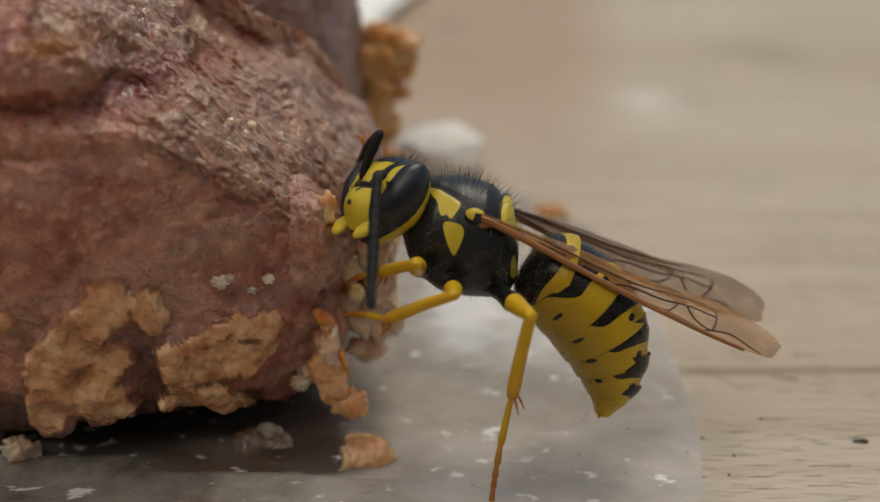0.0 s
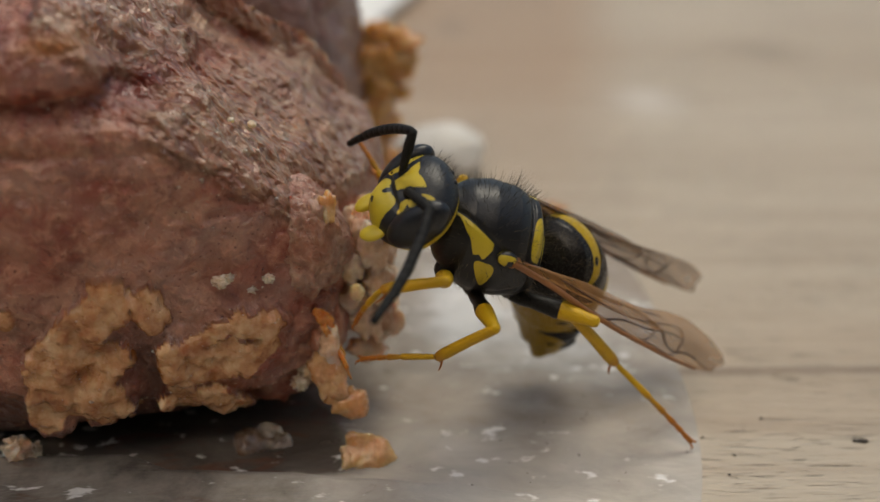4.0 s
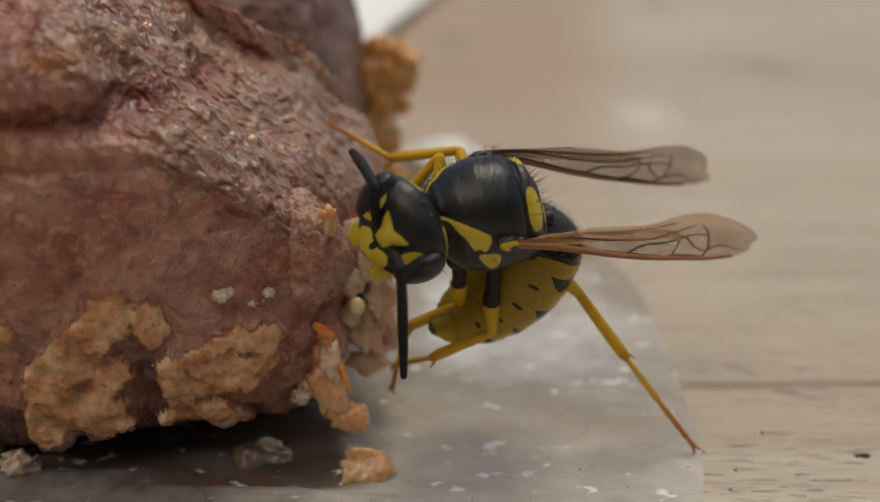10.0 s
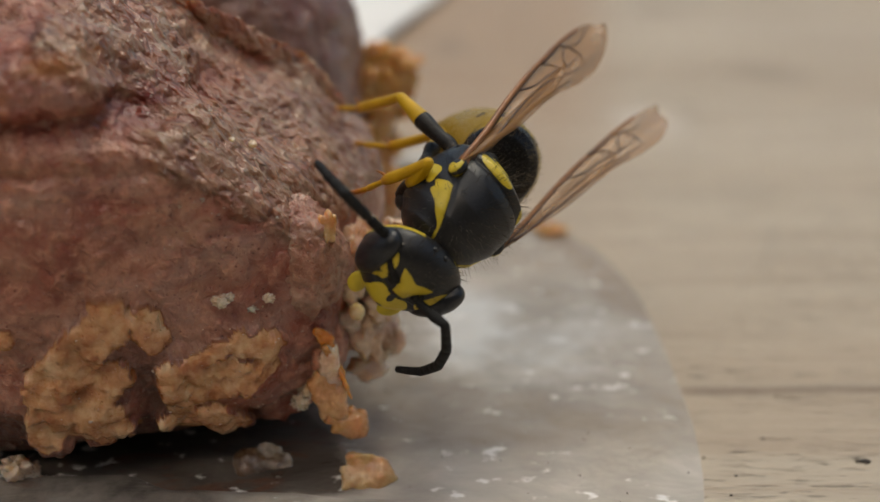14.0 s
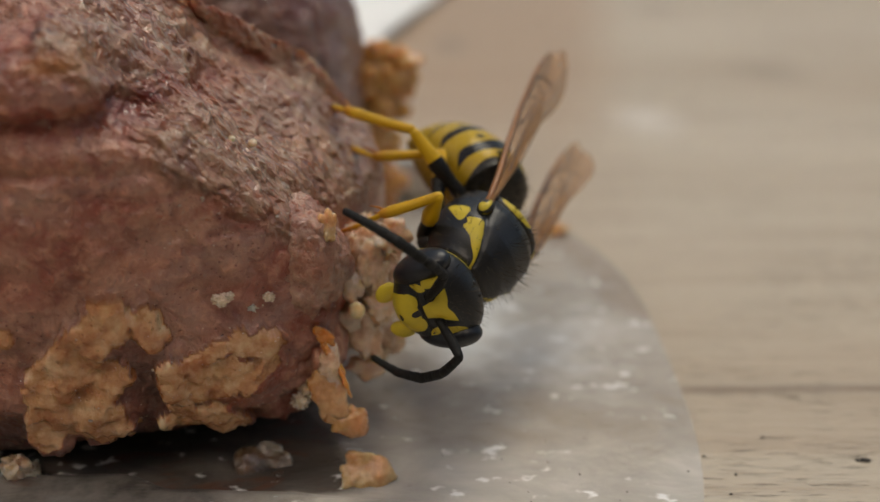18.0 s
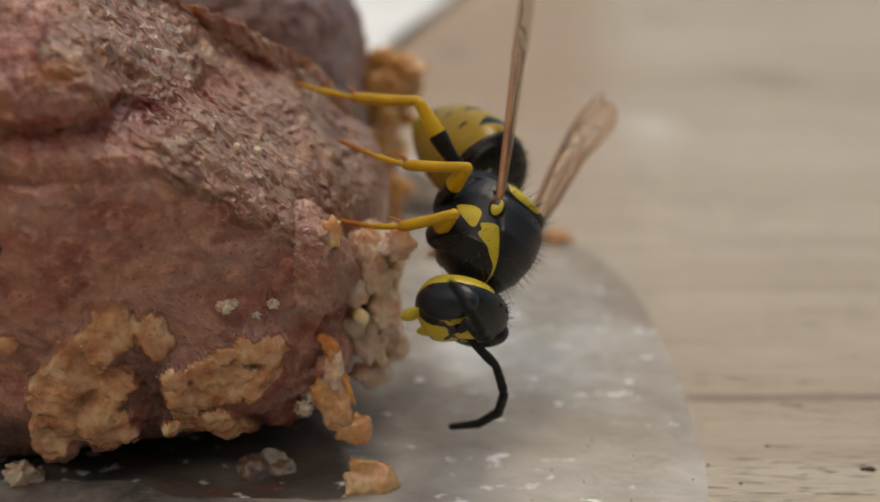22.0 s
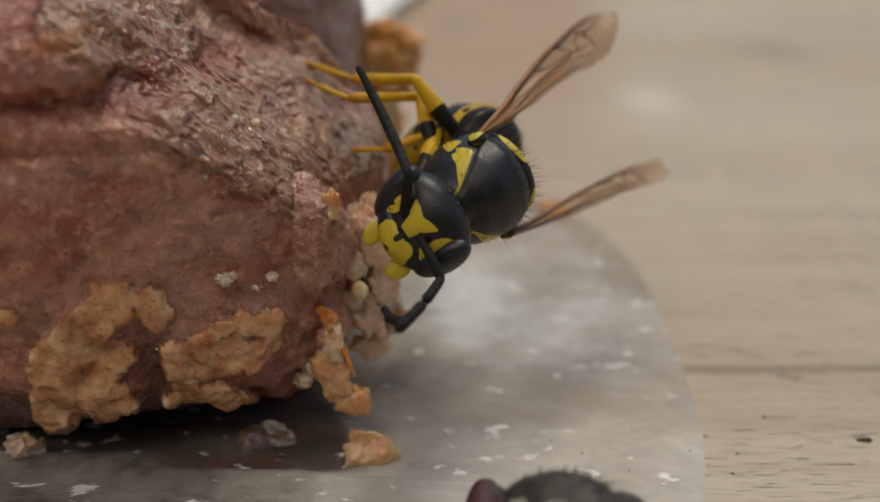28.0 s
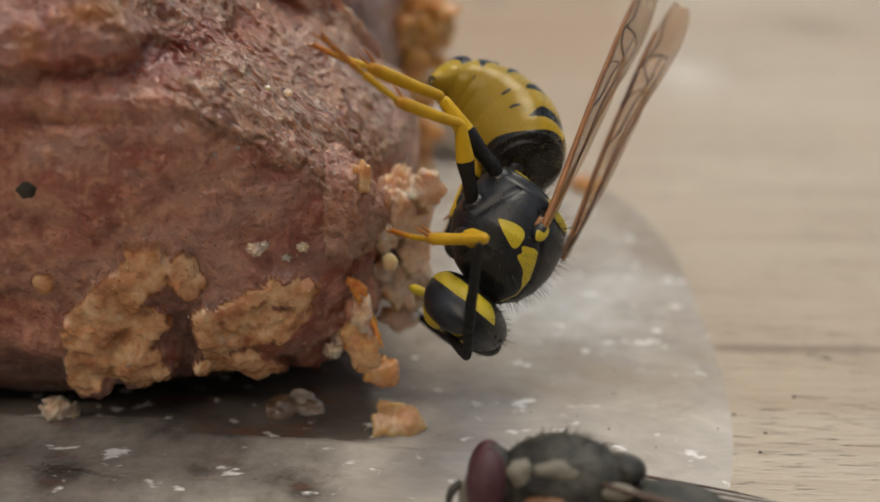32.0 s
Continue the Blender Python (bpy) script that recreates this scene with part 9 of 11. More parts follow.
    walk(part_of["right flagellum one"], [
        (0, at(2.95, .67, 2.27, -2.5, 9.7, -74.8)), (.5, at(3, .68, 2.27, -2.7, 12.8, -75.9)),
        (1, at(3.1, .7, 2.26, -3.3, 15.9, -78.9)), (1.5, at(3.26, 1.18, 2.03, -4.6, 4.5, -84.8)),
        (2, at(3.38, 1.64, 1.8, -5.6, -6.6, -88.7)), (2.5, at(3.33, .61, 2.19, -4.1, 13.3, -82.6)),
        (3, at(3.27, -.42, 2.58, -2.6, 32.8, -74.5)), (3.9, at(3.21, -.41, 2.56, -2.5, 33.9, -74.1)),
        (5.1, at(3.14, -.37, 2.46, -3.3, 33.8, -77.8)), (6, at(3.06, -.32, 2.36, -3.2, 31.5, -77.4)),
        (6.5, at(2.93, -.22, 2.21, -1.9, 11.8, -72.2)), (7, at(2.83, -.08, 2.02, -1.1, -8.6, -68.1)),
        (7.5, at(3, .01, 1.88, -.8, -7.1, -67.1)), (8, at(3.23, .1, 1.81, -1.1, 1.1, -68.4)),
        (8.5, at(3.36, .27, 1.92, -3.8, 19.3, -80.9)), (9, at(3.42, .38, 2.09, -7.4, 34.6, -95.9)),
        (9.5, at(3.27, .31, 2.23, -6.5, 33.8, -91.9)), (10, at(3.12, .16, 2.32, -5.2, 28, -87)),
        (10.5, at(3.18, -.14, 2.36, 16.2, -57.5, -34.4)), (11, at(3.25, -.45, 2.37, 20.1, -60.3, 48.4)),
        (11.5, at(3.17, -.56, 2.33, 19.6, -52.7, -11.1)), (12, at(3, -.66, 2.26, -4.8, 34.6, -84)),
        (12.5, at(2.65, -.82, 2.23, -3.5, 15.9, -79.5)), (13, at(2.39, -1.01, 2.19, -2.7, -1.9, -75.5)),
        (13.5, at(2.5, -1.26, 1.54, -2.7, -12.4, -74.5)), (14, at(2.68, -1.43, .92, -2.5, -18.3, -73.3)),
        (14.9, at(2.9, -1.5, 1.09, -1.5, -15.7, -69.6)), (16.1, at(3.16, -1.56, 1.53, .6, -7.5, -61)),
        (17, at(3.24, -1.57, 1.7, 1.1, -4.7, -58.6)), (17.5, at(3.21, -1.58, 1.69, .9, -3.3, -59.5)),
        (18, at(3.15, -1.58, 1.67, .9, -1.9, -59.6)), (18.5, at(2.85, -1.64, 1.38, 1.9, -17.1, -55.7)),
        (19, at(2.59, -1.71, 1.11, 3.3, -29.8, -52)), (19.5, at(3, -1.61, 1.38, 0, -15.4, -63.5)),
        (20, at(3.41, -1.5, 1.64, -2.9, 5.7, -76.8)), (20.5, at(3.05, -1.7, 1.59, -3.2, -3, -77.8)),
        (21, at(2.7, -1.89, 1.52, -3.8, -16.1, -79.1)), (21.5, at(3.02, -1.73, 1.46, -3.8, -35.3, -75.2)),
        (22, at(3.43, -1.47, 1.42, 1.8, -46.9, -59.3)), (22.5, at(3.53, -1.24, 1.64, 3.5, -5.4, -48)),
        (23, at(4.27, -.95, 1.32, 2.1, 5.6, -54)), (23.5, at(3.91, -1.09, 1.66, 2.8, -2.5, -50.9)),
        (24, at(3.56, -1.23, 2.09, 3.4, -7.6, -48.7)), (24.5, at(3.63, -.91, 2.23, 1.8, -1.9, -55.3)),
        (25, at(3.71, -.59, 2.29, .3, 1.2, -62)), (25.9, at(3.59, -.83, 2.08, -2.5, 12.7, -74.8)),
        (27.1, at(3.21, -1.5, 1.52, -13.2, 44.1, -121)), (28, at(2.93, -1.87, 1.31, -15.8, 48.7, -130.4)),
        (28.5, at(2.79, -1.97, 1.37, -6, 42, -88)), (29, at(2.68, -2.01, 1.42, .4, 22.5, -61.5)),
        (29.5, at(2.61, -2, 1.33, -2.9, 16.2, -76.9)), (30, at(2.58, -1.95, 1.16, -5.8, 8.5, -91)),
        (30.5, at(2.99, -1.59, .78, -5.7, 25.8, -89.6)), (31, at(3.52, -1.21, .51, -8, 48.1, -94.3)),
        (31.5, at(3.76, -1.13, .62, -11.2, 37.7, -114.3)), (32, at(3.86, -1.1, .73, -11.9, 27.3, -125.4))])
    walk(part_of["right flagellum two"], [
        (0, at(3.2, -.24, 2.11, -2.8, 12.4, -76.6)), (.5, at(3.23, -.23, 2.06, -3, 14.3, -77.4)),
        (1, at(3.28, -.2, 2, -3.4, 16.3, -79.3)), (1.5, at(3.35, .26, 1.96, -4.5, 6.9, -84.2)),
        (2, at(3.4, .7, 1.91, -5.3, -2.5, -87.9)), (2.5, at(3.45, -.26, 1.99, -3.4, 20.5, -79.1)),
        (3, at(3.49, -1.21, 2.06, -.7, 43, -66.3)), (3.9, at(3.43, -1.19, 2.02, -1.4, 40.7, -69.1)),
        (5.1, at(3.3, -1.14, 1.94, -3.1, 36.3, -76.3)), (6, at(3.24, -1.11, 1.87, -3.3, 32, -77.6)),
        (6.5, at(3.2, -1.07, 2.02, -2.3, 20.7, -74.1)), (7, at(3.2, -1, 2.17, -1.6, 8.4, -70.7)),
        (7.5, at(3.4, -.94, 2.01, -1, 10.4, -67.9)), (8, at(3.6, -.83, 1.79, -.8, 17, -67.1)),
        (8.5, at(3.49, -.58, 1.62, -3.8, 27.5, -80.4)), (9, at(3.34, -.39, 1.55, -7.1, 34.9, -94.5)),
        (9.5, at(3.24, -.52, 1.67, -6.3, 35, -91.1)), (10, at(3.17, -.68, 1.88, -5.3, 32.5, -86.9)),
        (10.5, at(3.41, -.3, 2.78, .7, 3.1, -60.3)), (11, at(3.64, 0, 3.41, 21, -55, 29.2)),
        (11.5, at(3.41, -.61, 2.65, 3.3, 18.7, -48.2)), (12, at(3.08, -1.44, 1.71, -4.5, 41.7, -81.8)),
        (12.5, at(2.81, -1.72, 1.97, -2, 17.6, -72.4)), (13, at(2.63, -1.95, 2.22, -.3, -5.6, -64.8)),
        (13.5, at(2.79, -2.3, 1.78, -1.5, .5, -70.3)), (14, at(2.99, -2.48, 1.28, -2.9, 4, -76.9)),
        (14.9, at(3.27, -2.51, 1.39, -2.8, 7.6, -76.2)), (16.1, at(3.69, -2.52, 1.67, -1.8, 16, -71.7)),
        (17, at(3.82, -2.53, 1.79, -1.2, 19.2, -68.9)), (17.5, at(3.77, -2.53, 1.75, -.6, 21.5, -66.1)),
        (18, at(3.71, -2.52, 1.7, .1, 22.9, -62.9)), (18.5, at(3.44, -2.51, 1.7, 1.1, 8.4, -58.3)),
        (19, at(3.21, -2.51, 1.69, 2, -9.2, -54.8)), (19.5, at(3.44, -2.5, 1.65, -1.6, 12.6, -70.7)),
        (20, at(3.64, -2.51, 1.54, -4.6, 24.8, -84.7)), (20.5, at(3.29, -2.77, 1.65, -4.7, 20.2, -85.3)),
        (21, at(2.91, -2.96, 1.83, -4.5, 7.9, -84.4)), (21.5, at(3.26, -2.61, 2.1, -4.8, -12.5, -84.1)),
        (22, at(3.83, -2.14, 2.26, -3.6, -28.4, -76.1)), (22.5, at(4.17, -1.94, 1.73, 4, -2.3, -45.3)),
        (23, at(4.83, -1.72, 1.22, 2.9, 8.6, -50)), (23.5, at(4.52, -1.84, 1.71, 2.3, 6.9, -53)),
        (24, at(4.2, -1.97, 2.22, 1.5, 5.3, -56.4)), (24.5, at(4.18, -1.7, 2.26, 1.3, 4.9, -57.4)),
        (25, at(4.16, -1.44, 2.27, 1.1, 4.3, -58.3)), (25.9, at(3.8, -1.57, 1.9, -1.2, 13.2, -69)),
        (27.1, at(2.9, -2.02, .94, -9.8, 37.4, -107)), (28, at(2.52, -2.36, .59, -12.8, 43.5, -118.9)),
        (28.5, at(2.82, -2.6, .8, -6.5, 44.7, -89.2)), (29, at(3.12, -2.82, 1.04, .1, 37.3, -62.9)),
        (29.5, at(2.84, -2.96, 1.05, -4.2, 35.9, -81.4)), (30, at(2.56, -3.01, 1, -8.1, 30.5, -100.5)),
        (30.5, at(2.99, -2.44, .37, -9.2, 41.4, -102.4)), (31, at(3.47, -1.86, -.22, -12.2, 52.1, -109)),
        (31.5, at(3.45, -1.81, .04, -12.3, 38.4, -120.6)), (32, at(3.37, -1.79, .29, -11.9, 25.9, -126.3))])
    walk(part_of["right flagellum three"], [
        (0, at(3.41, -1.14, 1.91, -3.2, 15.1, -78.5)), (.5, at(3.43, -1.13, 1.82, -3.3, 15.9, -78.9)),
        (1, at(3.45, -1.09, 1.74, -3.5, 16.7, -79.7)), (1.5, at(3.44, -.66, 1.84, -4.3, 9.2, -83.6)),
        (2, at(3.43, -.25, 1.95, -5.1, 1.7, -87.1)), (2.5, at(3.6, -1.04, 1.69, -2.6, 28.5, -74.7)),
        (3, at(3.76, -1.84, 1.42, 2.6, 52.7, -54.3)), (3.9, at(3.69, -1.87, 1.39, .1, 47.4, -63)),
        (5.1, at(3.49, -1.89, 1.37, -2.7, 38.7, -74.8)), (6, at(3.41, -1.9, 1.36, -3.3, 32.5, -77.8)),
        (6.5, at(3.43, -1.88, 1.7, -2.9, 29.3, -76.2)), (7, at(3.5, -1.85, 2.04, -2.4, 27.3, -73.9)),
        (7.5, at(3.74, -1.77, 1.85, -1.3, 30.4, -69.1)), (8, at(3.94, -1.64, 1.52, -.5, 34.2, -65.4)),
        (8.5, at(3.62, -1.37, 1.2, -3.9, 35.6, -79.9)), (9, at(3.28, -1.17, 1.01, -6.8, 35.3, -93)),
        (9.5, at(3.23, -1.32, 1.11, -6.2, 36.2, -90.1)), (10, at(3.21, -1.47, 1.37, -5.5, 37, -86.8)),
        (10.5, at(3.6, -.64, 2.76, -2.2, 40, -72.5)), (11, at(4, .2, 3.99, 1.9, 48, -56.3)),
        (11.5, at(3.62, -.85, 2.54, -.9, 49.1, -66.7)), (12, at(3.18, -2.14, 1.09, -4.2, 48.8, -79.1)),
        (12.5, at(3.07, -2.53, 1.7, -.2, 19.3, -64.4)), (13, at(3.02, -2.79, 2.31, 2.3, -9.2, -53.5)),
        (13.5, at(3.07, -3.08, 1.77, .2, 22.9, -62.6)), (14, at(3.17, -3.24, 1.23, -12.2, 66.1, -97.2)),
        (14.9, at(3.46, -3.25, 1.29, -14.2, 62.7, -106.6)), (16.1, at(3.94, -3.26, 1.45, -11.9, 55.7, -104.8)),
        (17, at(4.1, -3.26, 1.51, -8.8, 53.4, -94.7)), (17.5, at(4.09, -3.24, 1.44, -5.1, 54.2, -81.1)),
        (18, at(4.06, -3.22, 1.37, -2.1, 55.2, -70.4)), (18.5, at(3.85, -3.16, 1.59, -1.1, 59.3, -67)),
        (19, at(3.64, -3.13, 1.81, -2.7, 65.3, -71)), (19.5, at(3.68, -3.19, 1.49, -6.6, 53, -86.8)),
        (20, at(3.72, -3.31, 1.16, -8.7, 46.3, -97.9)), (20.5, at(3.35, -3.57, 1.36, -9.9, 50.3, -100.9)),
        (21, at(2.98, -3.76, 1.72, -11.2, 56.4, -101.8)), (21.5, at(3.33, -3.36, 2.27, -10.5, 44.9, -106.5)),
        (22, at(4, -2.81, 2.64, -9.1, 27.6, -107.2)), (22.5, at(4.83, -2.62, 1.77, 4.5, .7, -42.6)),
        (23, at(5.43, -2.43, 1.08, 3.8, 11.5, -45.8)), (23.5, at(5.08, -2.58, 1.6, 1.8, 16.6, -55.3)),
        (24, at(4.71, -2.73, 2.14, -.4, 19, -65.1)), (24.5, at(4.69, -2.49, 2.18, .8, 11.9, -59.6)),
        (25, at(4.66, -2.25, 2.2, 1.9, 7.4, -54.6)), (25.9, at(4.09, -2.34, 1.71, -.1, 13.5, -63.9)),
        (27.1, at(2.71, -2.66, .43, -7.2, 29.9, -96.1)), (28, at(2.19, -2.95, -.05, -10.2, 37, -109.1)),
        (28.5, at(2.83, -3.21, .19, -7, 47.2, -90.4)), (29, at(3.46, -3.48, .48, -.5, 53.3, -65.2)),
        (29.5, at(2.94, -3.66, .53, -8.7, 59, -91.2)), (30, at(2.42, -3.75, .56, -16.3, 56.3, -122)),
        (30.5, at(2.85, -3.08, -.2, -16.5, 55.5, -124.2)), (31, at(3.29, -2.4, -.96, -16.5, 53.9, -126.3)),
        (31.5, at(3.08, -2.44, -.54, -13.4, 38.8, -127.2)), (32, at(2.87, -2.47, -.12, -11.9, 24.5, -127.1))])
    walk(part_of["right flagellum four"], [
        (0, at(3.6, -2.03, 1.66, -3.7, 17.8, -80.4)), (.5, at(3.61, -2.02, 1.56, -3.7, 17.4, -80.4)),
        (1, at(3.61, -1.99, 1.47, -3.6, 17.1, -80.1)), (1.5, at(3.54, -1.58, 1.69, -4.2, 11.5, -83.1)),
        (2, at(3.48, -1.19, 1.92, -4.9, 5.9, -86.3)), (2.5, at(3.79, -1.72, 1.3, -1.4, 36.8, -69.4)),
        (3, at(4.09, -2.29, .68, 8.4, 60.3, -37.3)), (3.9, at(3.98, -2.45, .68, 2.3, 53.4, -55.3)),
        (5.1, at(3.69, -2.62, .76, -2.4, 41, -73.2)), (6, at(3.58, -2.68, .85, -3.4, 32.9, -78.1)),
        (6.5, at(3.63, -2.67, 1.25, -3.6, 37.4, -78.5)), (7, at(3.72, -2.63, 1.62, -3.7, 44.3, -77.9)),
        (7.5, at(4.02, -2.5, 1.39, -1.9, 48.7, -70.6)), (8, at(4.26, -2.33, 1.01, .1, 50, -63.1)),
        (8.5, at(3.75, -2.1, .67, -4, 43.3, -79.3)), (9, at(3.24, -1.94, .46, -6.5, 35.6, -91.5)),
        (9.5, at(3.23, -2.09, .55, -6.1, 37.5, -89.2)), (10, at(3.25, -2.23, .8, -5.7, 41.5, -86.6)),
        (10.5, at(3.77, -1.17, 2.29, -4.3, 51.2, -79.1)), (11, at(4.26, -.2, 3.46, -2.1, 55.4, -70.5)),
        (11.5, at(3.8, -1.27, 2, -3.8, 56.6, -75.9)), (12, at(3.3, -2.75, .38, -3.6, 55.7, -75.5)),
        (12.5, at(3.42, -3.25, 1.42, 1.7, 20.7, -55.6)), (13, at(3.57, -3.54, 2.46, 4.9, -12.3, -42.5)),
        (13.5, at(3.35, -3.61, 1.52, 5, 52.4, -45.6)), (14, at(3.13, -3.56, .51, -65.8, 81, -168.9)),
        (14.9, at(3.35, -3.6, .58, -43.9, 74.5, -163.9)), (16.1, at(3.82, -3.71, .77, -28.4, 66.1, -151.4)),
        (17, at(4.06, -3.75, .85, -26.8, 67.1, -141.3)), (17.5, at(4.17, -3.73, .76, -26.9, 74, -123.5)),
        (18, at(4.23, -3.68, .67, -18.6, 78.4, -98.3)), (18.5, at(4.01, -3.54, .9, -22.1, 81.7, -99.5)),
        (19, at(3.75, -3.43, 1.11, -37.8, 82.6, -121.8)), (19.5, at(3.71, -3.66, .85, -25.2, 72.9, -121.9)),
        (20, at(3.63, -3.93, .52, -18.1, 62.2, -120.5)), (20.5, at(3.25, -4.1, .71, -27.4, 69.6, -136.1)),
        (21, at(2.89, -4.2, 1.05, -37.7, 75.9, -142.7)), (21.5, at(3.17, -3.89, 1.71, -21, 63.8, -128.1)),
        (22, at(3.79, -3.48, 2.27, -14.1, 46.1, -123.7)), (22.5, at(5.53, -3.26, 1.76, 5, 3.8, -39.9)),
        (23, at(6.07, -3.1, .89, 4.7, 14.3, -41.5)), (23.5, at(5.59, -3.31, 1.33, 1.3, 26.3, -57.8)),
        (24, at(5.08, -3.53, 1.84, -2.5, 31.2, -74.5)), (24.5, at(5.15, -3.27, 1.99, .3, 18.9, -62)),
        (25, at(5.21, -3.02, 2.07, 2.7, 10.4, -50.8)), (25.9, at(4.47, -3.12, 1.5, .9, 13.7, -59.3)),
        (27.1, at(2.63, -3.43, -.01, -5.3, 22.9, -88)), (28, at(1.95, -3.66, -.62, -8.2, 30.2, -101.1)),
        (28.5, at(2.82, -3.82, -.46, -7.5, 49.5, -91.7)), (29, at(3.69, -3.98, -.26, -2.4, 68.1, -69.7)),
        (29.5, at(2.93, -4.1, -.21, -30.2, 76.9, -123.8)), (30, at(2.17, -4.15, -.16, -35.4, 69.1, -167.7)),
        (30.5, at(2.57, -3.49, -.94, -25.7, 62.1, -154.7)), (31, at(2.96, -2.85, -1.72, -19.3, 53.2, -143.5)),
        (31.5, at(2.64, -3.01, -1.12, -14.3, 38.9, -133.9)), (32, at(2.35, -3.16, -.52, -11.9, 23.1, -127.9))])
    walk(part_of["right front femur"], [
        (0, at(1.1, -.75, -1.25, 131.1, -84.3, 52.9)), (.5, at(1.1, -.75, -1.25, 148.2, -85.7, 36.9)),
        (1, at(1.1, -.75, -1.25, -153.3, -86.7, -19.6)), (1.5, at(1.1, -.75, -1.25, -120, -78.2, -47.9)),
        (2, at(1.1, -.75, -1.25, -109.3, -68.9, -52.7)), (2.5, at(1.1, -.75, -1.25, -87.8, -58.5, -68.5)),
        (3, at(1.1, -.75, -1.25, -75.5, -46.3, -76.7)), (3.9, at(1.1, -.75, -1.25, -81.9, -52.1, -71.6)),
        (5.1, at(1.1, -.75, -1.25, -103.8, -65.7, -56.1)), (6, at(1.1, -.75, -1.25, -124.3, -72.6, -40.8)),
        (6.5, at(1.1, -.75, -1.25, -138.6, -74.4, -28.9)), (7, at(1.1, -.75, -1.25, -147.4, -75.1, -21.4)),
        (7.5, at(1.1, -.75, -1.25, -113.9, -79.7, -54.7)), (8, at(1.1, -.75, -1.25, -75.5, -73.8, -90.7)),
        (8.5, at(1.1, -.75, -1.25, -68.1, -55.5, -91.7)), (9, at(1.1, -.75, -1.25, -61.4, -35.8, -96.4)),
        (9.5, at(1.1, -.75, -1.25, -60.7, -32.3, -97.3)), (10, at(1.1, -.75, -1.25, -59.5, -31.1, -99.6)),
        (10.5, at(1.1, -.75, -1.25, -60.3, -30.9, -98)), (11, at(1.1, -.75, -1.25, -61.6, -32.1, -95.5)),
        (11.5, at(1.1, -.75, -1.25, -61.6, -36.4, -96.1)), (12, at(1.1, -.75, -1.25, -59.8, -32.1, -98.9)),
        (12.5, at(1.1, -.75, -1.25, -60.7, 5.6, -123.4)), (13, at(1.1, -.75, -1.25, -70.2, 24.2, -166.2)),
        (13.5, at(1.1, -.75, -1.25, -21.7, -14.6, -157)), (14, at(1.1, -.75, -1.25, -48.3, -46.1, -117.2)),
        (14.9, at(1.1, -.75, -1.25, -52.3, -43.3, -111.5)), (16.1, at(1.1, -.75, -1.25, -61.8, -35.7, -95.7)),
        (17, at(1.1, -.75, -1.25, -65.1, -32, -88.2)), (17.5, at(1.1, -.75, -1.25, -65.4, -33.8, -88.2)),
        (18, at(1.1, -.75, -1.25, -63, -33.8, -93)), (18.5, at(1.1, -.75, -1.25, -52.2, 1.2, -135.4)),
        (19, at(1.1, -.75, -1.25, -151, 44.2, -163.1)), (19.5, at(1.1, -.75, -1.25, -48.6, -2.4, -136.7)),
        (20, at(1.1, -.75, -1.25, -64.9, -42, -91.7)), (20.5, at(1.1, -.75, -1.25, -59.2, -38.8, -100.7)),
        (21, at(1.1, -.75, -1.25, -56.5, -36.9, -105.1)), (21.5, at(1.1, -.75, -1.25, -54.7, -36.8, -108.1)),
        (22, at(1.1, -.75, -1.25, -61.7, -34.8, -95.6)), (22.5, at(1.1, -.75, -1.25, -63.5, -8.6, -47.9)),
        (23, at(1.1, -.75, -1.25, -70.4, -18.8, -53.6)), (23.5, at(1.1, -.75, -1.25, -58.2, -17.7, -104.1)),
        (24, at(1.1, -.75, -1.25, -64.8, 13.4, -133)), (24.5, at(1.1, -.75, -1.25, -65.8, 12.6, -123.2)),
        (25, at(1.1, -.75, -1.25, -64, 8.1, -114.1)), (25.9, at(1.1, -.75, -1.25, -65.5, 11.8, -120.6)),
        (27.1, at(1.1, -.75, -1.25, -68.2, 18.3, -143.5)), (28, at(1.1, -.75, -1.25, -66.6, 20.8, -156.8)),
        (28.5, at(1.1, -.75, -1.25, -42.7, -18.9, -132.5)), (29, at(1.1, -.75, -1.25, -67.5, -43.9, -88.1)),
        (29.5, at(1.1, -.75, -1.25, -64, -33.8, -90.9)), (30, at(1.1, -.75, -1.25, -63.2, -26.5, -90.9)),
        (30.5, at(1.1, -.75, -1.25, -62.1, -20.7, -93.1)), (31, at(1.1, -.75, -1.25, -62.6, -15.3, -91.1)),
        (31.5, at(1.1, -.75, -1.25, -63.5, -13.7, -87)), (32, at(1.1, -.75, -1.25, -64.1, -13.3, -84.1))])
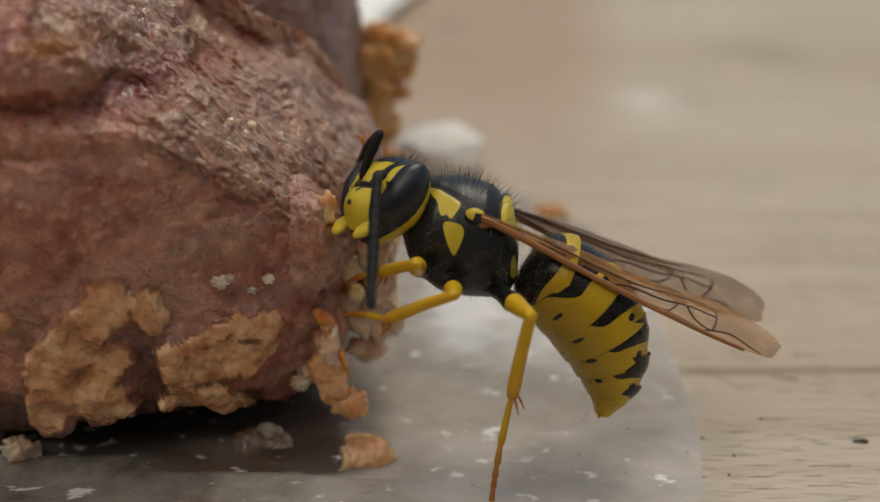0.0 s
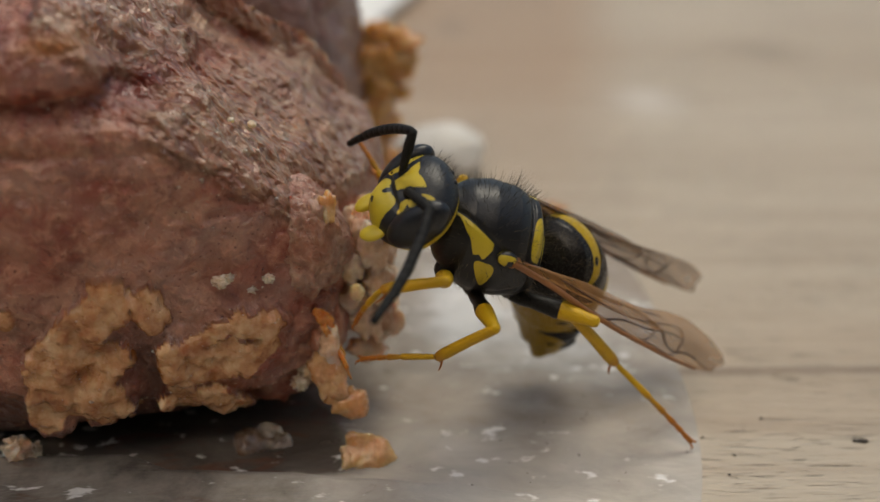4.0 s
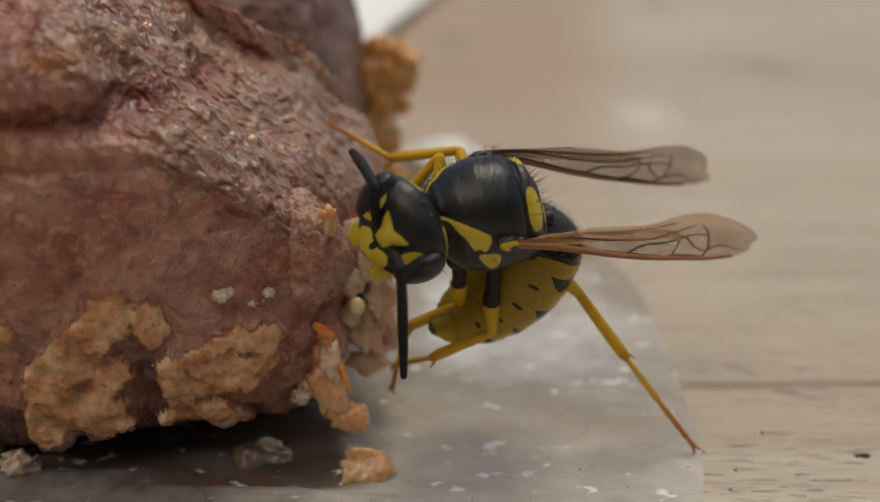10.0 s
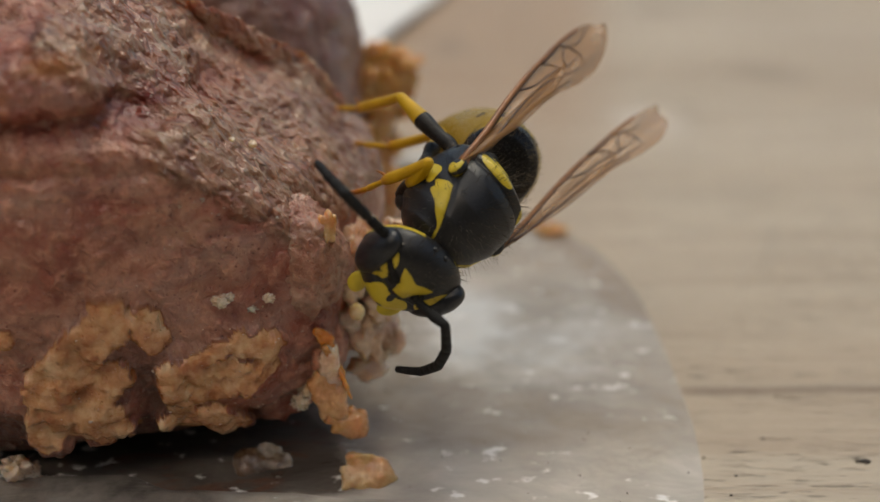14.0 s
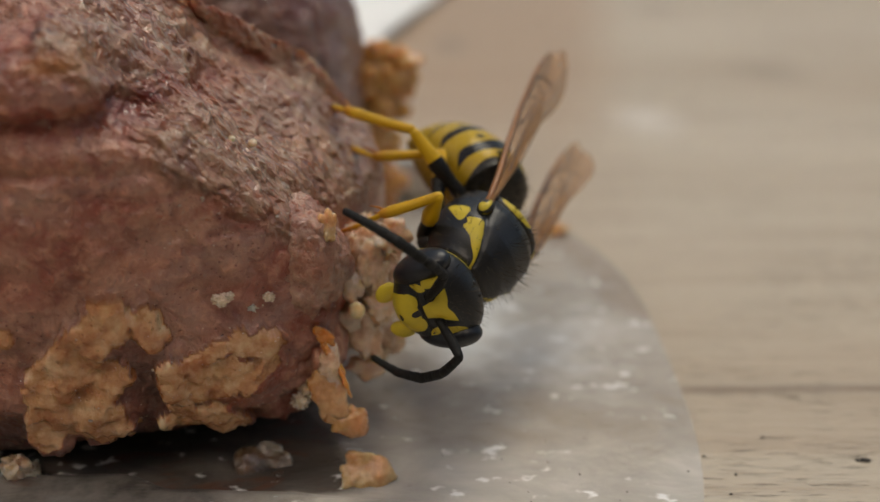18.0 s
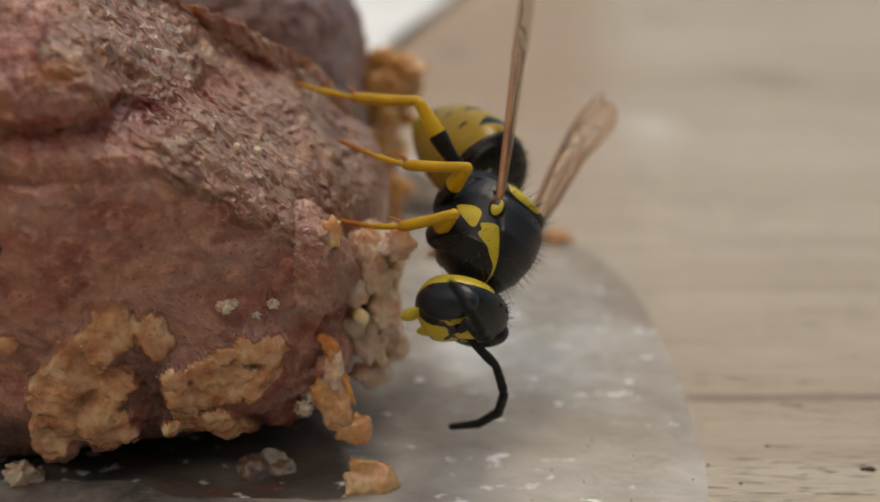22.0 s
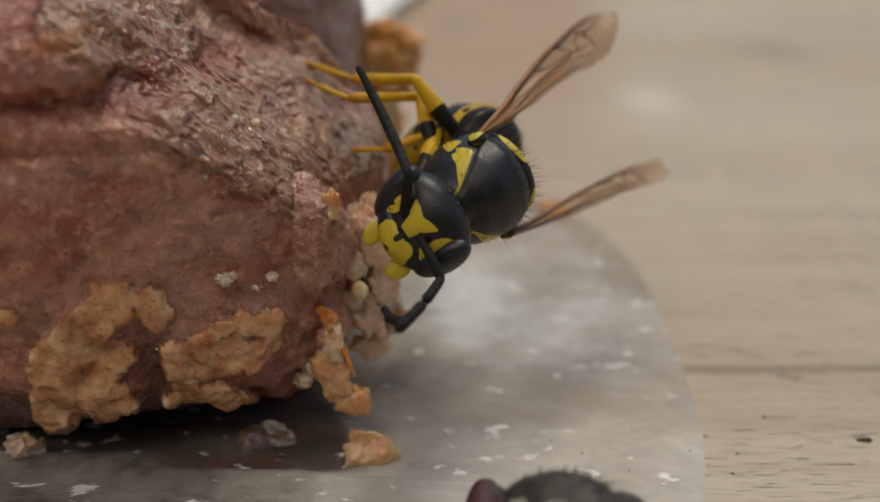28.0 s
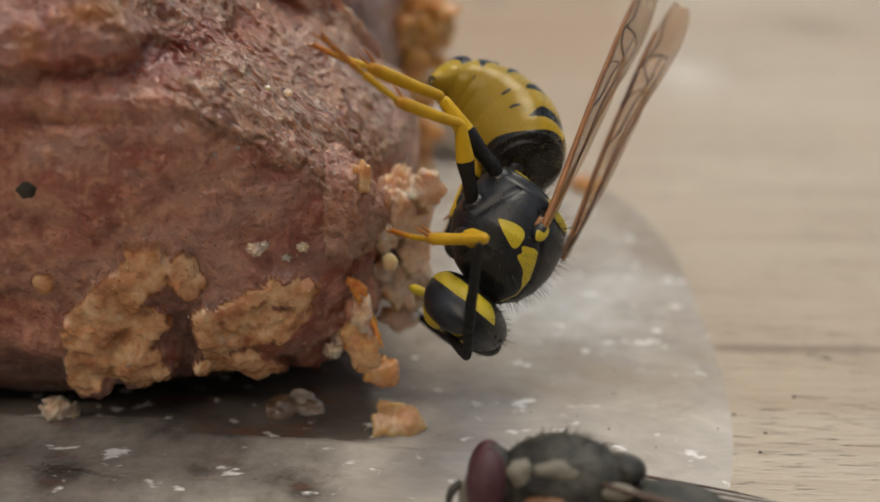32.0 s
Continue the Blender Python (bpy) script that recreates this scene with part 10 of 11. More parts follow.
    walk(part_of["right front tibia"], [
        (0, at(1.22, -.59, .74, -22.7, 10.7, -33.2)), (.5, at(1.22, -.66, .73, -24.1, 10.7, -36.7)),
        (1, at(1.21, -.79, .75, -26.2, 10.6, -42.9)), (1.5, at(1.38, -1.06, .72, -28.5, 9, -50.5)),
        (2, at(1.54, -1.32, .62, -29.5, 11.3, -55.1)), (2.5, at(1.49, -1.73, .46, -26.3, 38, -41.4)),
        (3, at(1.42, -2.1, .19, -12, 51.4, -10)), (3.9, at(1.48, -1.9, .3, -12.8, 51.2, -11.5)),
        (5.1, at(1.55, -1.41, .52, -16.6, 47.5, -19.1)), (6, at(1.55, -1.14, .66, -19.6, 43.3, -25.6)),
        (6.5, at(1.58, -1.01, .69, -21.9, 36, -31.7)), (7, at(1.58, -.94, .68, -22.9, 29.5, -34.9)),
        (7.5, at(1.32, -1.05, .79, -18.2, 28, -24.3)), (8, at(1.09, -1.31, .67, -11.8, 28.8, -11)),
        (8.5, at(1.07, -1.85, .35, -7, 47.1, -1.4)), (9, at(.92, -2.36, -.08, 5.5, 54.8, 20.9)),
        (9.5, at(.89, -2.42, -.19, 4.4, 50.1, 19.1)), (10, at(.82, -2.44, -.22, 2, 45.1, 15)),
        (10.5, at(.86, -2.44, -.23, -3.7, 38.6, 4.4)), (11, at(.94, -2.44, -.19, -8.7, 34.3, -5.1)),
        (11.5, at(.93, -2.34, -.07, 0, 33.5, 11.2)), (12, at(.84, -2.42, -.19, 11.2, 25.3, 32.4)),
        (12.5, at(.22, -2.08, -1.41, 5.5, 14.5, 21.2)), (13, at(-.67, -1.18, -2.07, -6.2, 17.5, .1)),
        (13.5, at(-.13, -1.27, -.9, -2.3, 40.7, 7)), (14, at(.47, -1.98, .19, 11.5, 55.5, 31.1)),
        (14.9, at(.56, -2.11, .13, 12.1, 59.8, 31.3)), (16.1, at(.94, -2.38, -.07, 18, 68.3, 38.5)),
        (17, at(1.15, -2.44, -.19, 13.7, 67.7, 32.2)), (17.5, at(1.15, -2.43, -.12, 5.8, 60.6, 20.9)),
        (18, at(1.01, -2.41, -.14, .7, 50.1, 12.6)), (18.5, at(.21, -1.62, -1.28, -.3, 30.7, 10.7)),
        (19, at(-.27, -1.16, -2.64, 1.2, 17.6, 13.4)), (19.5, at(.36, -1.45, -1.21, -1.7, 26.5, 8.2)),
        (20, at(1.06, -2.23, .09, -3.7, 35.8, 4.4)), (20.5, at(.8, -2.32, .03, -.5, 43.1, 10.3)),
        (21, at(.68, -2.29, -.05, 3.4, 50.5, 17.3)), (21.5, at(.59, -2.33, -.01, 6.3, 54.9, 22.1)),
        (22, at(.94, -2.38, -.11, 12.6, 59.3, 32.4)), (22.5, at(2.43, -2.22, -.95, 39.8, 52.5, 86.4)),
        (23, at(2.22, -2.27, -.6, 37.8, 57.2, 78)), (23.5, at(.77, -2.05, -.82, 21.6, 55.1, 49.1)),
        (24, at(-.22, -2.17, -1.71, 13.7, 48.5, 36.2)), (24.5, at(-.02, -2.46, -1.71, 16.3, 56.9, 39.2)),
        (25, at(.29, -2.55, -1.53, 15.4, 64, 35.9)), (25.9, at(.13, -2.39, -1.65, 5.1, 61.1, 19.6)),
        (27.1, at(-.36, -1.83, -1.85, -4.4, 51.1, 3.6)), (28, at(-.62, -1.49, -1.96, -4.7, 45.2, 2.8)),
        (28.5, at(.36, -1.56, -.87, -2.3, 36.9, 7.1)), (29, at(1.15, -2.19, .14, -.8, 28.2, 9.8)),
        (29.5, at(1.07, -2.46, -.1, 3.7, 35.7, 18.3)), (30, at(1.07, -2.54, -.36, 9.6, 44.6, 29)),
        (30.5, at(1, -2.55, -.57, 18.9, 54, 44.5)), (31, at(1.06, -2.68, -.72, 33.7, 57.8, 69.9)),
        (31.5, at(1.2, -2.69, -.78, 30.6, 49.2, 69.1)), (32, at(1.3, -2.69, -.79, 27.4, 40.9, 65.7))])
    walk(part_of["right front tarsus"], [
        (0, at(2.66, -1.53, .41, -75.2, -57.8, -25.5)), (.5, at(2.6, -1.69, .41, -69.1, -56.4, -31.8)),
        (1, at(2.47, -1.96, .43, -58.8, -52.4, -41.9)), (1.5, at(2.46, -2.37, .45, -43.7, -39, -49.6)),
        (2, at(2.52, -2.73, .27, -36.3, -25.4, -54.5)), (2.5, at(2.5, -2.62, -.59, -33.4, -16.8, -54.1)),
        (3, at(2.49, -2.28, -1.17, -32.1, -12.5, -53)), (3.9, at(2.56, -2.12, -1.06, -32.9, -17.3, -49.8)),
        (5.1, at(2.66, -1.8, -.77, -36.4, -29.6, -39.6)), (6, at(2.7, -1.69, -.54, -39.5, -36.2, -32.3)),
        (6.5, at(2.77, -1.75, -.33, -40.2, -37.4, -31)), (7, at(2.83, -1.81, -.18, -40, -37.2, -30.9)),
        (7.5, at(2.72, -1.69, -.03, -45.1, -42, -31.2)), (8, at(2.6, -1.6, -.17, -48.1, -44, -35.4)),
        (8.5, at(2.25, -1.88, -.92, -34.7, -21.2, -53.7)), (9, at(1.86, -2, -1.51, -31.6, 2.4, -64.5)),
        (9.5, at(1.93, -2.06, -1.51, -31.2, 3.9, -62.5)), (10, at(2.01, -2.12, -1.46, -31, 3.1, -60.4)),
        (10.5, at(2.2, -2.34, -1.3, -30.6, 1.9, -57.5)), (11, at(2.38, -2.56, -1.17, -30.4, -1.6, -54.4)),
        (11.5, at(2.3, -2.07, -.99, -31.1, -9.6, -51.1)), (12, at(2.17, -1.58, -.93, -33.1, -18.2, -49.6)),
        (12.5, at(1.72, -1.5, -1.82, -23.8, 37.3, -35.9)), (13, at(1.01, -1.18, -2.6, 38.6, 65, 72.7)),
        (13.5, at(1.07, -1.13, -1.94, 34.3, 61.8, 68)), (14, at(1.31, -1.47, -1.25, 30.4, 63.4, 60.4)),
        (14.9, at(1.35, -1.63, -1.45, 31.5, 64.2, 61.6)), (16.1, at(1.47, -1.96, -1.77, 39.2, 64.3, 74.1)),
        (17, at(1.71, -2.09, -1.81, 42.9, 64.9, 79.7)), (17.5, at(1.95, -2.13, -1.64, 40.5, 64, 76.6)),
        (18, at(2.11, -2.16, -1.48, 36.4, 63.4, 70.3)), (18.5, at(1.68, -1.35, -2.16, 16.5, 60.4, 38.7)),
        (19, at(1.37, -.77, -3.18, 6.1, 50.8, 22)), (19.5, at(1.91, -1.22, -1.99, 14.9, 65.7, 34.5)),
        (20, at(2.48, -2.13, -.94, 48.1, 73.2, 78.3)), (20.5, at(2.03, -2.09, -1.13, 29.7, 72, 53.8)),
        (21, at(1.75, -1.96, -1.4, 15.1, 68, 34.2)), (21.5, at(1.53, -1.94, -1.46, 27.5, 70.4, 51.6)),
        (22, at(1.69, -1.9, -1.61, 39.2, 72.5, 66.9)), (22.5, at(2.49, -1.15, -2.34, -8.6, 12.6, -4)),
        (23, at(2.42, -1.35, -2.08, -9.3, 9.3, -4.9)), (23.5, at(1.44, -1.28, -2.27, 8.5, 44.6, 26.9)),
        (24, at(.71, -1.49, -3.02, 71.5, 72.6, 109.6)), (24.5, at(.73, -1.85, -3.19, 99.3, 80, 126.7)),
        (25, at(.91, -2.11, -3.1, 140.7, 85.4, 156.7)), (25.9, at(.88, -2.12, -3.07, -59.4, 87.6, -51.3)),
        (27.1, at(.69, -1.76, -3.16, -31.7, 72.2, -34)), (28, at(.61, -1.43, -3.2, -21.4, 64.3, -22.7)),
        (28.5, at(1.74, -1.39, -1.92, 4.6, 64.5, 18.5)), (29, at(2.67, -1.93, -.69, 20.6, 52.7, 48)),
        (29.5, at(2.41, -2.02, -1.12, 25.8, 51, 58.4)), (30, at(2.16, -1.93, -1.59, 31.3, 49.9, 70.1)),
        (30.5, at(1.73, -1.83, -1.98, 36.5, 53.2, 78.6)), (31, at(1.38, -1.8, -2.2, 44.7, 56, 92.8)),
        (31.5, at(1.6, -1.63, -2.09, 37.5, 40.2, 93.1)), (32, at(1.85, -1.48, -1.93, 33.6, 25.7, 92))])
    walk(part_of["right middle femur"], [
        (0, at(.1, -.85, -1.5, -138.3, -78.2, -30.9)), (.5, at(.1, -.85, -1.5, -127.4, -77.3, -40.6)),
        (1, at(.1, -.85, -1.5, -110, -75.1, -56)), (1.5, at(.1, -.85, -1.5, -100.7, -68, -60.8)),
        (2, at(.1, -.85, -1.5, -94.5, -60.1, -62)), (2.5, at(.1, -.85, -1.5, -81.3, -48.2, -69.4)),
        (3, at(.1, -.85, -1.5, -72.2, -35, -74.6)), (3.9, at(.1, -.85, -1.5, -76.7, -40, -70.1)),
        (5.1, at(.1, -.85, -1.5, -92.2, -52.6, -58.5)), (6, at(.1, -.85, -1.5, -106.6, -60.4, -49.2)),
        (6.5, at(.1, -.85, -1.5, -114.8, -63.4, -43.6)), (7, at(.1, -.85, -1.5, -118.7, -64.8, -40.9)),
        (7.5, at(.1, -.85, -1.5, -105.9, -66.6, -54.5)), (8, at(.1, -.85, -1.5, -87.2, -60.2, -70.4)),
        (8.5, at(.1, -.85, -1.5, -69, -36.5, -82.2)), (9, at(.1, -.85, -1.5, -62.2, -14, -92.8)),
        (9.5, at(.1, -.85, -1.5, -62.4, -13.5, -91.8)), (10, at(.1, -.85, -1.5, -62.5, -15, -91.5)),
        (10.5, at(.1, -.85, -1.5, -64.4, -23.4, -86.9)), (11, at(.1, -.85, -1.5, -67.8, -30.7, -81.5)),
        (11.5, at(.1, -.85, -1.5, -64.5, -22.7, -86.3)), (12, at(.1, -.85, -1.5, -62.8, -7.4, -91.2)),
        (12.5, at(.1, -.85, -1.5, -67.2, 15.7, -99.6)), (13, at(.1, -.85, -1.5, -87.3, 36.4, -121.3)),
        (13.5, at(.1, -.85, -1.5, -147.9, 43.2, -162.5)), (14, at(.1, -.85, -1.5, 129.1, 40.2, 169.3)),
        (14.9, at(.1, -.85, -1.5, 137, 35.5, 177.3)), (16.1, at(.1, -.85, -1.5, -78.3, 24.7, -162.2)),
        (17, at(.1, -.85, -1.5, -68.7, 20.2, -151.4)), (17.5, at(.1, -.85, -1.5, -72.9, 21.6, -149.8)),
        (18, at(.1, -.85, -1.5, -80.9, 25, -149.7)), (18.5, at(.1, -.85, -1.5, -95.7, 31.4, -147.5)),
        (19, at(.1, -.85, -1.5, -106.9, 38.1, -144.6)), (19.5, at(.1, -.85, -1.5, -117.9, 39.2, -151.5)),
        (20, at(.1, -.85, -1.5, -123.9, 39, -155.4)), (20.5, at(.1, -.85, -1.5, -105.2, 38.2, -142.7)),
        (21, at(.1, -.85, -1.5, -93.8, 36.4, -132.1)), (21.5, at(.1, -.85, -1.5, -50.2, -4.2, -132.2)),
        (22, at(.1, -.85, -1.5, -57.4, -30.9, -103.6)), (22.5, at(.1, -.85, -1.5, -81.1, -32.4, -51.1)),
        (23, at(.1, -.85, -1.5, -68.4, -37.6, -83.8)), (23.5, at(.1, -.85, -1.5, -43.2, -17.2, -132.6)),
        (24, at(.1, -.85, -1.5, -61.3, 13, -141.2)), (24.5, at(.1, -.85, -1.5, -55.1, -10.7, -116.2)),
        (25, at(.1, -.85, -1.5, -62.3, -33.4, -94.2)), (25.9, at(.1, -.85, -1.5, -60.4, -23.9, -97.6)),
        (27.1, at(.1, -.85, -1.5, -64.6, 8.5, -110)), (28, at(.1, -.85, -1.5, -81.1, 30.7, -119.8)),
        (28.5, at(.1, -.85, -1.5, -65.4, 9.9, -105.7)), (29, at(.1, -.85, -1.5, -61.7, -12.3, -95.2)),
        (29.5, at(.1, -.85, -1.5, -62.5, -2.8, -96.2)), (30, at(.1, -.85, -1.5, -64.2, 6, -96.9)),
        (30.5, at(.1, -.85, -1.5, -68.8, 16.9, -109.7)), (31, at(.1, -.85, -1.5, -76.5, 24.4, -124.7)),
        (31.5, at(.1, -.85, -1.5, -90.6, 34.2, -131.8)), (32, at(.1, -.85, -1.5, -102.3, 40.7, -135.4))])
    walk(part_of["right middle tibia"], [
        (0, at(.5, -1.09, .75, -27.8, 26.5, -48.1)), (.5, at(.48, -1.18, .74, -28.5, 26.9, -50)),
        (1, at(.43, -1.34, .72, -29.5, 26.9, -53.2)), (1.5, at(.53, -1.61, .66, -31, 25.6, -58.5)),
        (2, at(.64, -1.86, .49, -32.4, 27.7, -62.8)), (2.5, at(.64, -2.28, .21, -33.6, 58.3, -46.5)),
        (3, at(.6, -2.67, -.18, 6.2, 68.6, 20.6)), (3.9, at(.69, -2.49, -.03, -1, 69.5, 9.9)),
        (5.1, at(.82, -2.03, .31, -22.5, 64.9, -24.2)), (6, at(.84, -1.71, .5, -29, 56.1, -39.5)),
        (6.5, at(.85, -1.56, .56, -30.2, 47.8, -46.2)), (7, at(.84, -1.49, .58, -29.7, 41.4, -48.4)),
        (7.5, at(.64, -1.6, .63, -24.4, 42.7, -35.9)), (8, at(.48, -1.93, .5, -14.8, 46.6, -15.7)),
        (8.5, at(.34, -2.64, -.16, -12.1, 31.8, -11.6)), (9, at(-.01, -3.08, -.94, -18.9, 18.1, -25.2)),
        (9.5, at(.03, -3.14, -.95, -16.5, 15.6, -19.7)), (10, at(.04, -3.07, -.91, -15.5, 12.5, -17.2)),
        (10.5, at(.21, -2.94, -.59, -19.1, 16.5, -25.6)), (11, at(.4, -2.85, -.3, -22.1, 19.8, -32.9)),
        (11.5, at(.24, -2.98, -.61, -19.7, 19.9, -27.3)), (12, at(.05, -3.13, -1.2, -16, 21.7, -19.2)),
        (12.5, at(-.25, -2.95, -2.1, -15.6, 32.4, -18.7)), (13, at(-.86, -2.43, -2.86, -17, 45.1, -20.2)),
        (13.5, at(-1.46, -1.34, -3.03, -9, 57.7, -3.9)), (14, at(-1.62, -.52, -2.98, 3.2, 57.5, 16.7)),
        (14.9, at(-1.77, -.76, -2.84, -5, 54, 2.7)), (16.1, at(-1.88, -1.48, -2.46, -15.3, 48.5, -16.5)),
        (17, at(-1.79, -1.88, -2.29, -16.9, 42.9, -20.5)), (17.5, at(-1.69, -1.89, -2.32, -16.3, 42.2, -19.2)),
        (18, at(-1.69, -1.9, -2.47, -15.2, 41.7, -17.2)), (18.5, at(-1.55, -1.9, -2.7, -10.9, 32.5, -9.3)),
        (19, at(-1.37, -1.9, -2.91, -8, 24.8, -3.6)), (19.5, at(-1.47, -1.7, -2.95, -10.6, 27.9, -8.6)),
        (20, at(-1.52, -1.59, -2.94, -12.8, 32.4, -13.1)), (20.5, at(-1.35, -1.95, -2.93, -14.1, 27.3, -15.6)),
        (21, at(-1.14, -2.22, -2.86, -14.9, 22.2, -17.1)), (21.5, at(-1.05, -2.12, -1.37, -13, 60, -10.2)),
        (22, at(-.36, -2.77, -.32, 33.2, 73.3, 57.9)), (22.5, at(1.32, -2.36, -.27, -3.1, 69.4, 6.8)),
        (23, at(.3, -2.66, -.1, -42.7, 62.9, -58.8)), (23.5, at(-1.15, -2.21, -.93, -59.4, 64.4, -84.3)),
        (24, at(-1.64, -2.25, -2.02, -67.9, 65.9, -94.5)), (24.5, at(-.79, -2.65, -1.12, -63.3, 63.2, -93)),
        (25, at(-.04, -2.77, -.24, -61.7, 62.4, -92)), (25.9, at(-.18, -2.93, -.57, -44.6, 61.4, -63.6)),
        (27.1, at(-.62, -2.84, -1.82, -22.3, 44.9, -30.9)), (28, at(-.88, -2.56, -2.67, -17.3, 31.2, -22.1)),
        (28.5, at(-.4, -2.62, -1.82, -18.3, 40.3, -23.5)), (29, at(-.1, -3.09, -1.01, -17.5, 54.6, -19.2)),
        (29.5, at(-.15, -3.16, -1.38, -9.4, 61.2, -4.1)), (30, at(-.17, -3.12, -1.74, 4.1, 66.6, 17.7)),
        (30.5, at(-.63, -2.88, -2.16, 34.6, 70.8, 61.7)), (31, at(-1.1, -2.58, -2.45, 48.6, 65.6, 88)),
        (31.5, at(-1.17, -2.27, -2.79, -18.2, 71.9, -14.8)), (32, at(-1.14, -2.08, -3, -33.1, 48.8, -52))])
    walk(part_of["right middle tarsus"], [
        (0, at(1.79, -2.52, -.21, -44.5, -40, -43.9)), (.5, at(1.72, -2.65, -.24, -43.4, -38.5, -47.6)),
        (1, at(1.58, -2.87, -.25, -40.9, -34.9, -54)), (1.5, at(1.53, -3.26, -.26, -37, -26.6, -59.5)),
        (2, at(1.51, -3.56, -.5, -34.1, -17.1, -62.5)), (2.5, at(1.38, -3.07, -1.55, -31.6, -4.2, -60.2)),
        (3, at(1.34, -2.39, -2.18, -30.3, 4.3, -57.3)), (3.9, at(1.44, -2.36, -2.04, -30.2, .4, -54.9)),
        (5.1, at(1.65, -2.4, -1.63, -31, -11.4, -48.6)), (6, at(1.77, -2.47, -1.28, -32.5, -18.8, -45)),
        (6.5, at(1.85, -2.6, -1.03, -33.6, -21.9, -44.8)), (7, at(1.91, -2.7, -.84, -34.2, -23.1, -45.1)),
        (7.5, at(1.91, -2.52, -.82, -34.1, -23.3, -43.9)), (8, at(1.9, -2.33, -1.07, -32.4, -19.9, -42.6)),
        (8.5, at(2.01, -2.98, -1.21, -29.8, 2.7, -53.9)), (9, at(1.84, -3.95, -1.61, -31.5, 20.4, -62.4)),
        (9.5, at(1.97, -3.84, -1.53, -30.5, 14.5, -59.6)), (10, at(2.05, -3.7, -1.37, -29.7, 9.3, -55.7)),
        (10.5, at(2.06, -3.83, -1.2, -28.7, 9.8, -51.6)), (11, at(2.1, -3.95, -1.03, -27.8, 11.9, -48.4)),
        (11.5, at(2.02, -3.9, -1.34, -27.3, 21.4, -47.2)), (12, at(1.94, -3.79, -2, -26.8, 28.3, -44.9)),
        (12.5, at(1.45, -3.53, -3.24, -27.4, 36.6, -44.5)), (13, at(.56, -2.96, -4.39, -30.6, 50.6, -45.7)),
        (13.5, at(-.35, -1.42, -4.79, -31.8, 69.9, -35.6)), (14, at(-.52, -.19, -4.79, 3.9, 78.5, 16.3)),
        (14.9, at(-.54, -.7, -4.53, 41.8, 87, 56.2)), (16.1, at(-.54, -1.88, -4.03, 175.2, 76.6, -171.6)),
        (17, at(-.27, -2.44, -3.79, -177, 70.6, -167.4)), (17.5, at(-.14, -2.44, -3.82, 154.4, 70.8, -180)),
        (18, at(-.11, -2.39, -3.94, 135.2, 72.6, 167.6)), (18.5, at(.28, -2.2, -3.88, -95, 84.7, -92)),
        (19, at(.61, -2.02, -3.83, -33.1, 70.5, -37.2)), (19.5, at(.45, -1.99, -3.98, -61.3, 86, -55.4)),
        (20, at(.28, -2.01, -4.12, 115.7, 77, 146.5)), (20.5, at(.52, -2.47, -3.93, 114.9, 81.6, 138.5)),
        (21, at(.78, -2.81, -3.68, 89.4, 86.3, 106.6)), (21.5, at(-.02, -2.31, -3.2, 81.3, 80.6, 107.4)),
        (22, at(-.03, -2.24, -2.38, 88.6, 77.8, 119.8)), (22.5, at(2.1, -2.27, -2.34, -20.1, 1, -24.2)),
        (23, at(.81, -3.51, -2.02, -13.3, 8.8, -12.3)), (23.5, at(-1.06, -3.1, -2.81, -19.5, 59.9, -21.2)),
        (24, at(-1.71, -3.13, -3.98, -145, 77.3, -145.9)), (24.5, at(-.84, -3.64, -3.06, -94.1, 75.8, -106.1)),
        (25, at(-.08, -3.76, -2.14, -68.1, 72, -83.8)), (25.9, at(.24, -3.77, -2.3, -57.4, 68.3, -75.1)),
        (27.1, at(.64, -3.6, -3.29, -50, 64.1, -69.6)), (28, at(.89, -3.27, -3.82, -48.7, 62, -70)),
        (28.5, at(1.1, -3.27, -3.21, -40.9, 58.9, -59.6)), (29, at(1.07, -3.5, -2.77, -34.6, 57, -49.4)),
        (29.5, at(.87, -3.23, -3.26, -31.7, 56.5, -44.3)), (30, at(.64, -2.86, -3.71, -29.5, 56.7, -40.2)),
        (30.5, at(-.28, -2.24, -4.24, -35.9, 58.8, -50.5)), (31, at(-1.07, -1.69, -4.41, -40.8, 51.6, -66.8)),
        (31.5, at(-.63, -2.41, -4.49, -44.4, 52.2, -74.5)), (32, at(-.27, -3.19, -4.62, -49.3, 56.4, -79.4))])
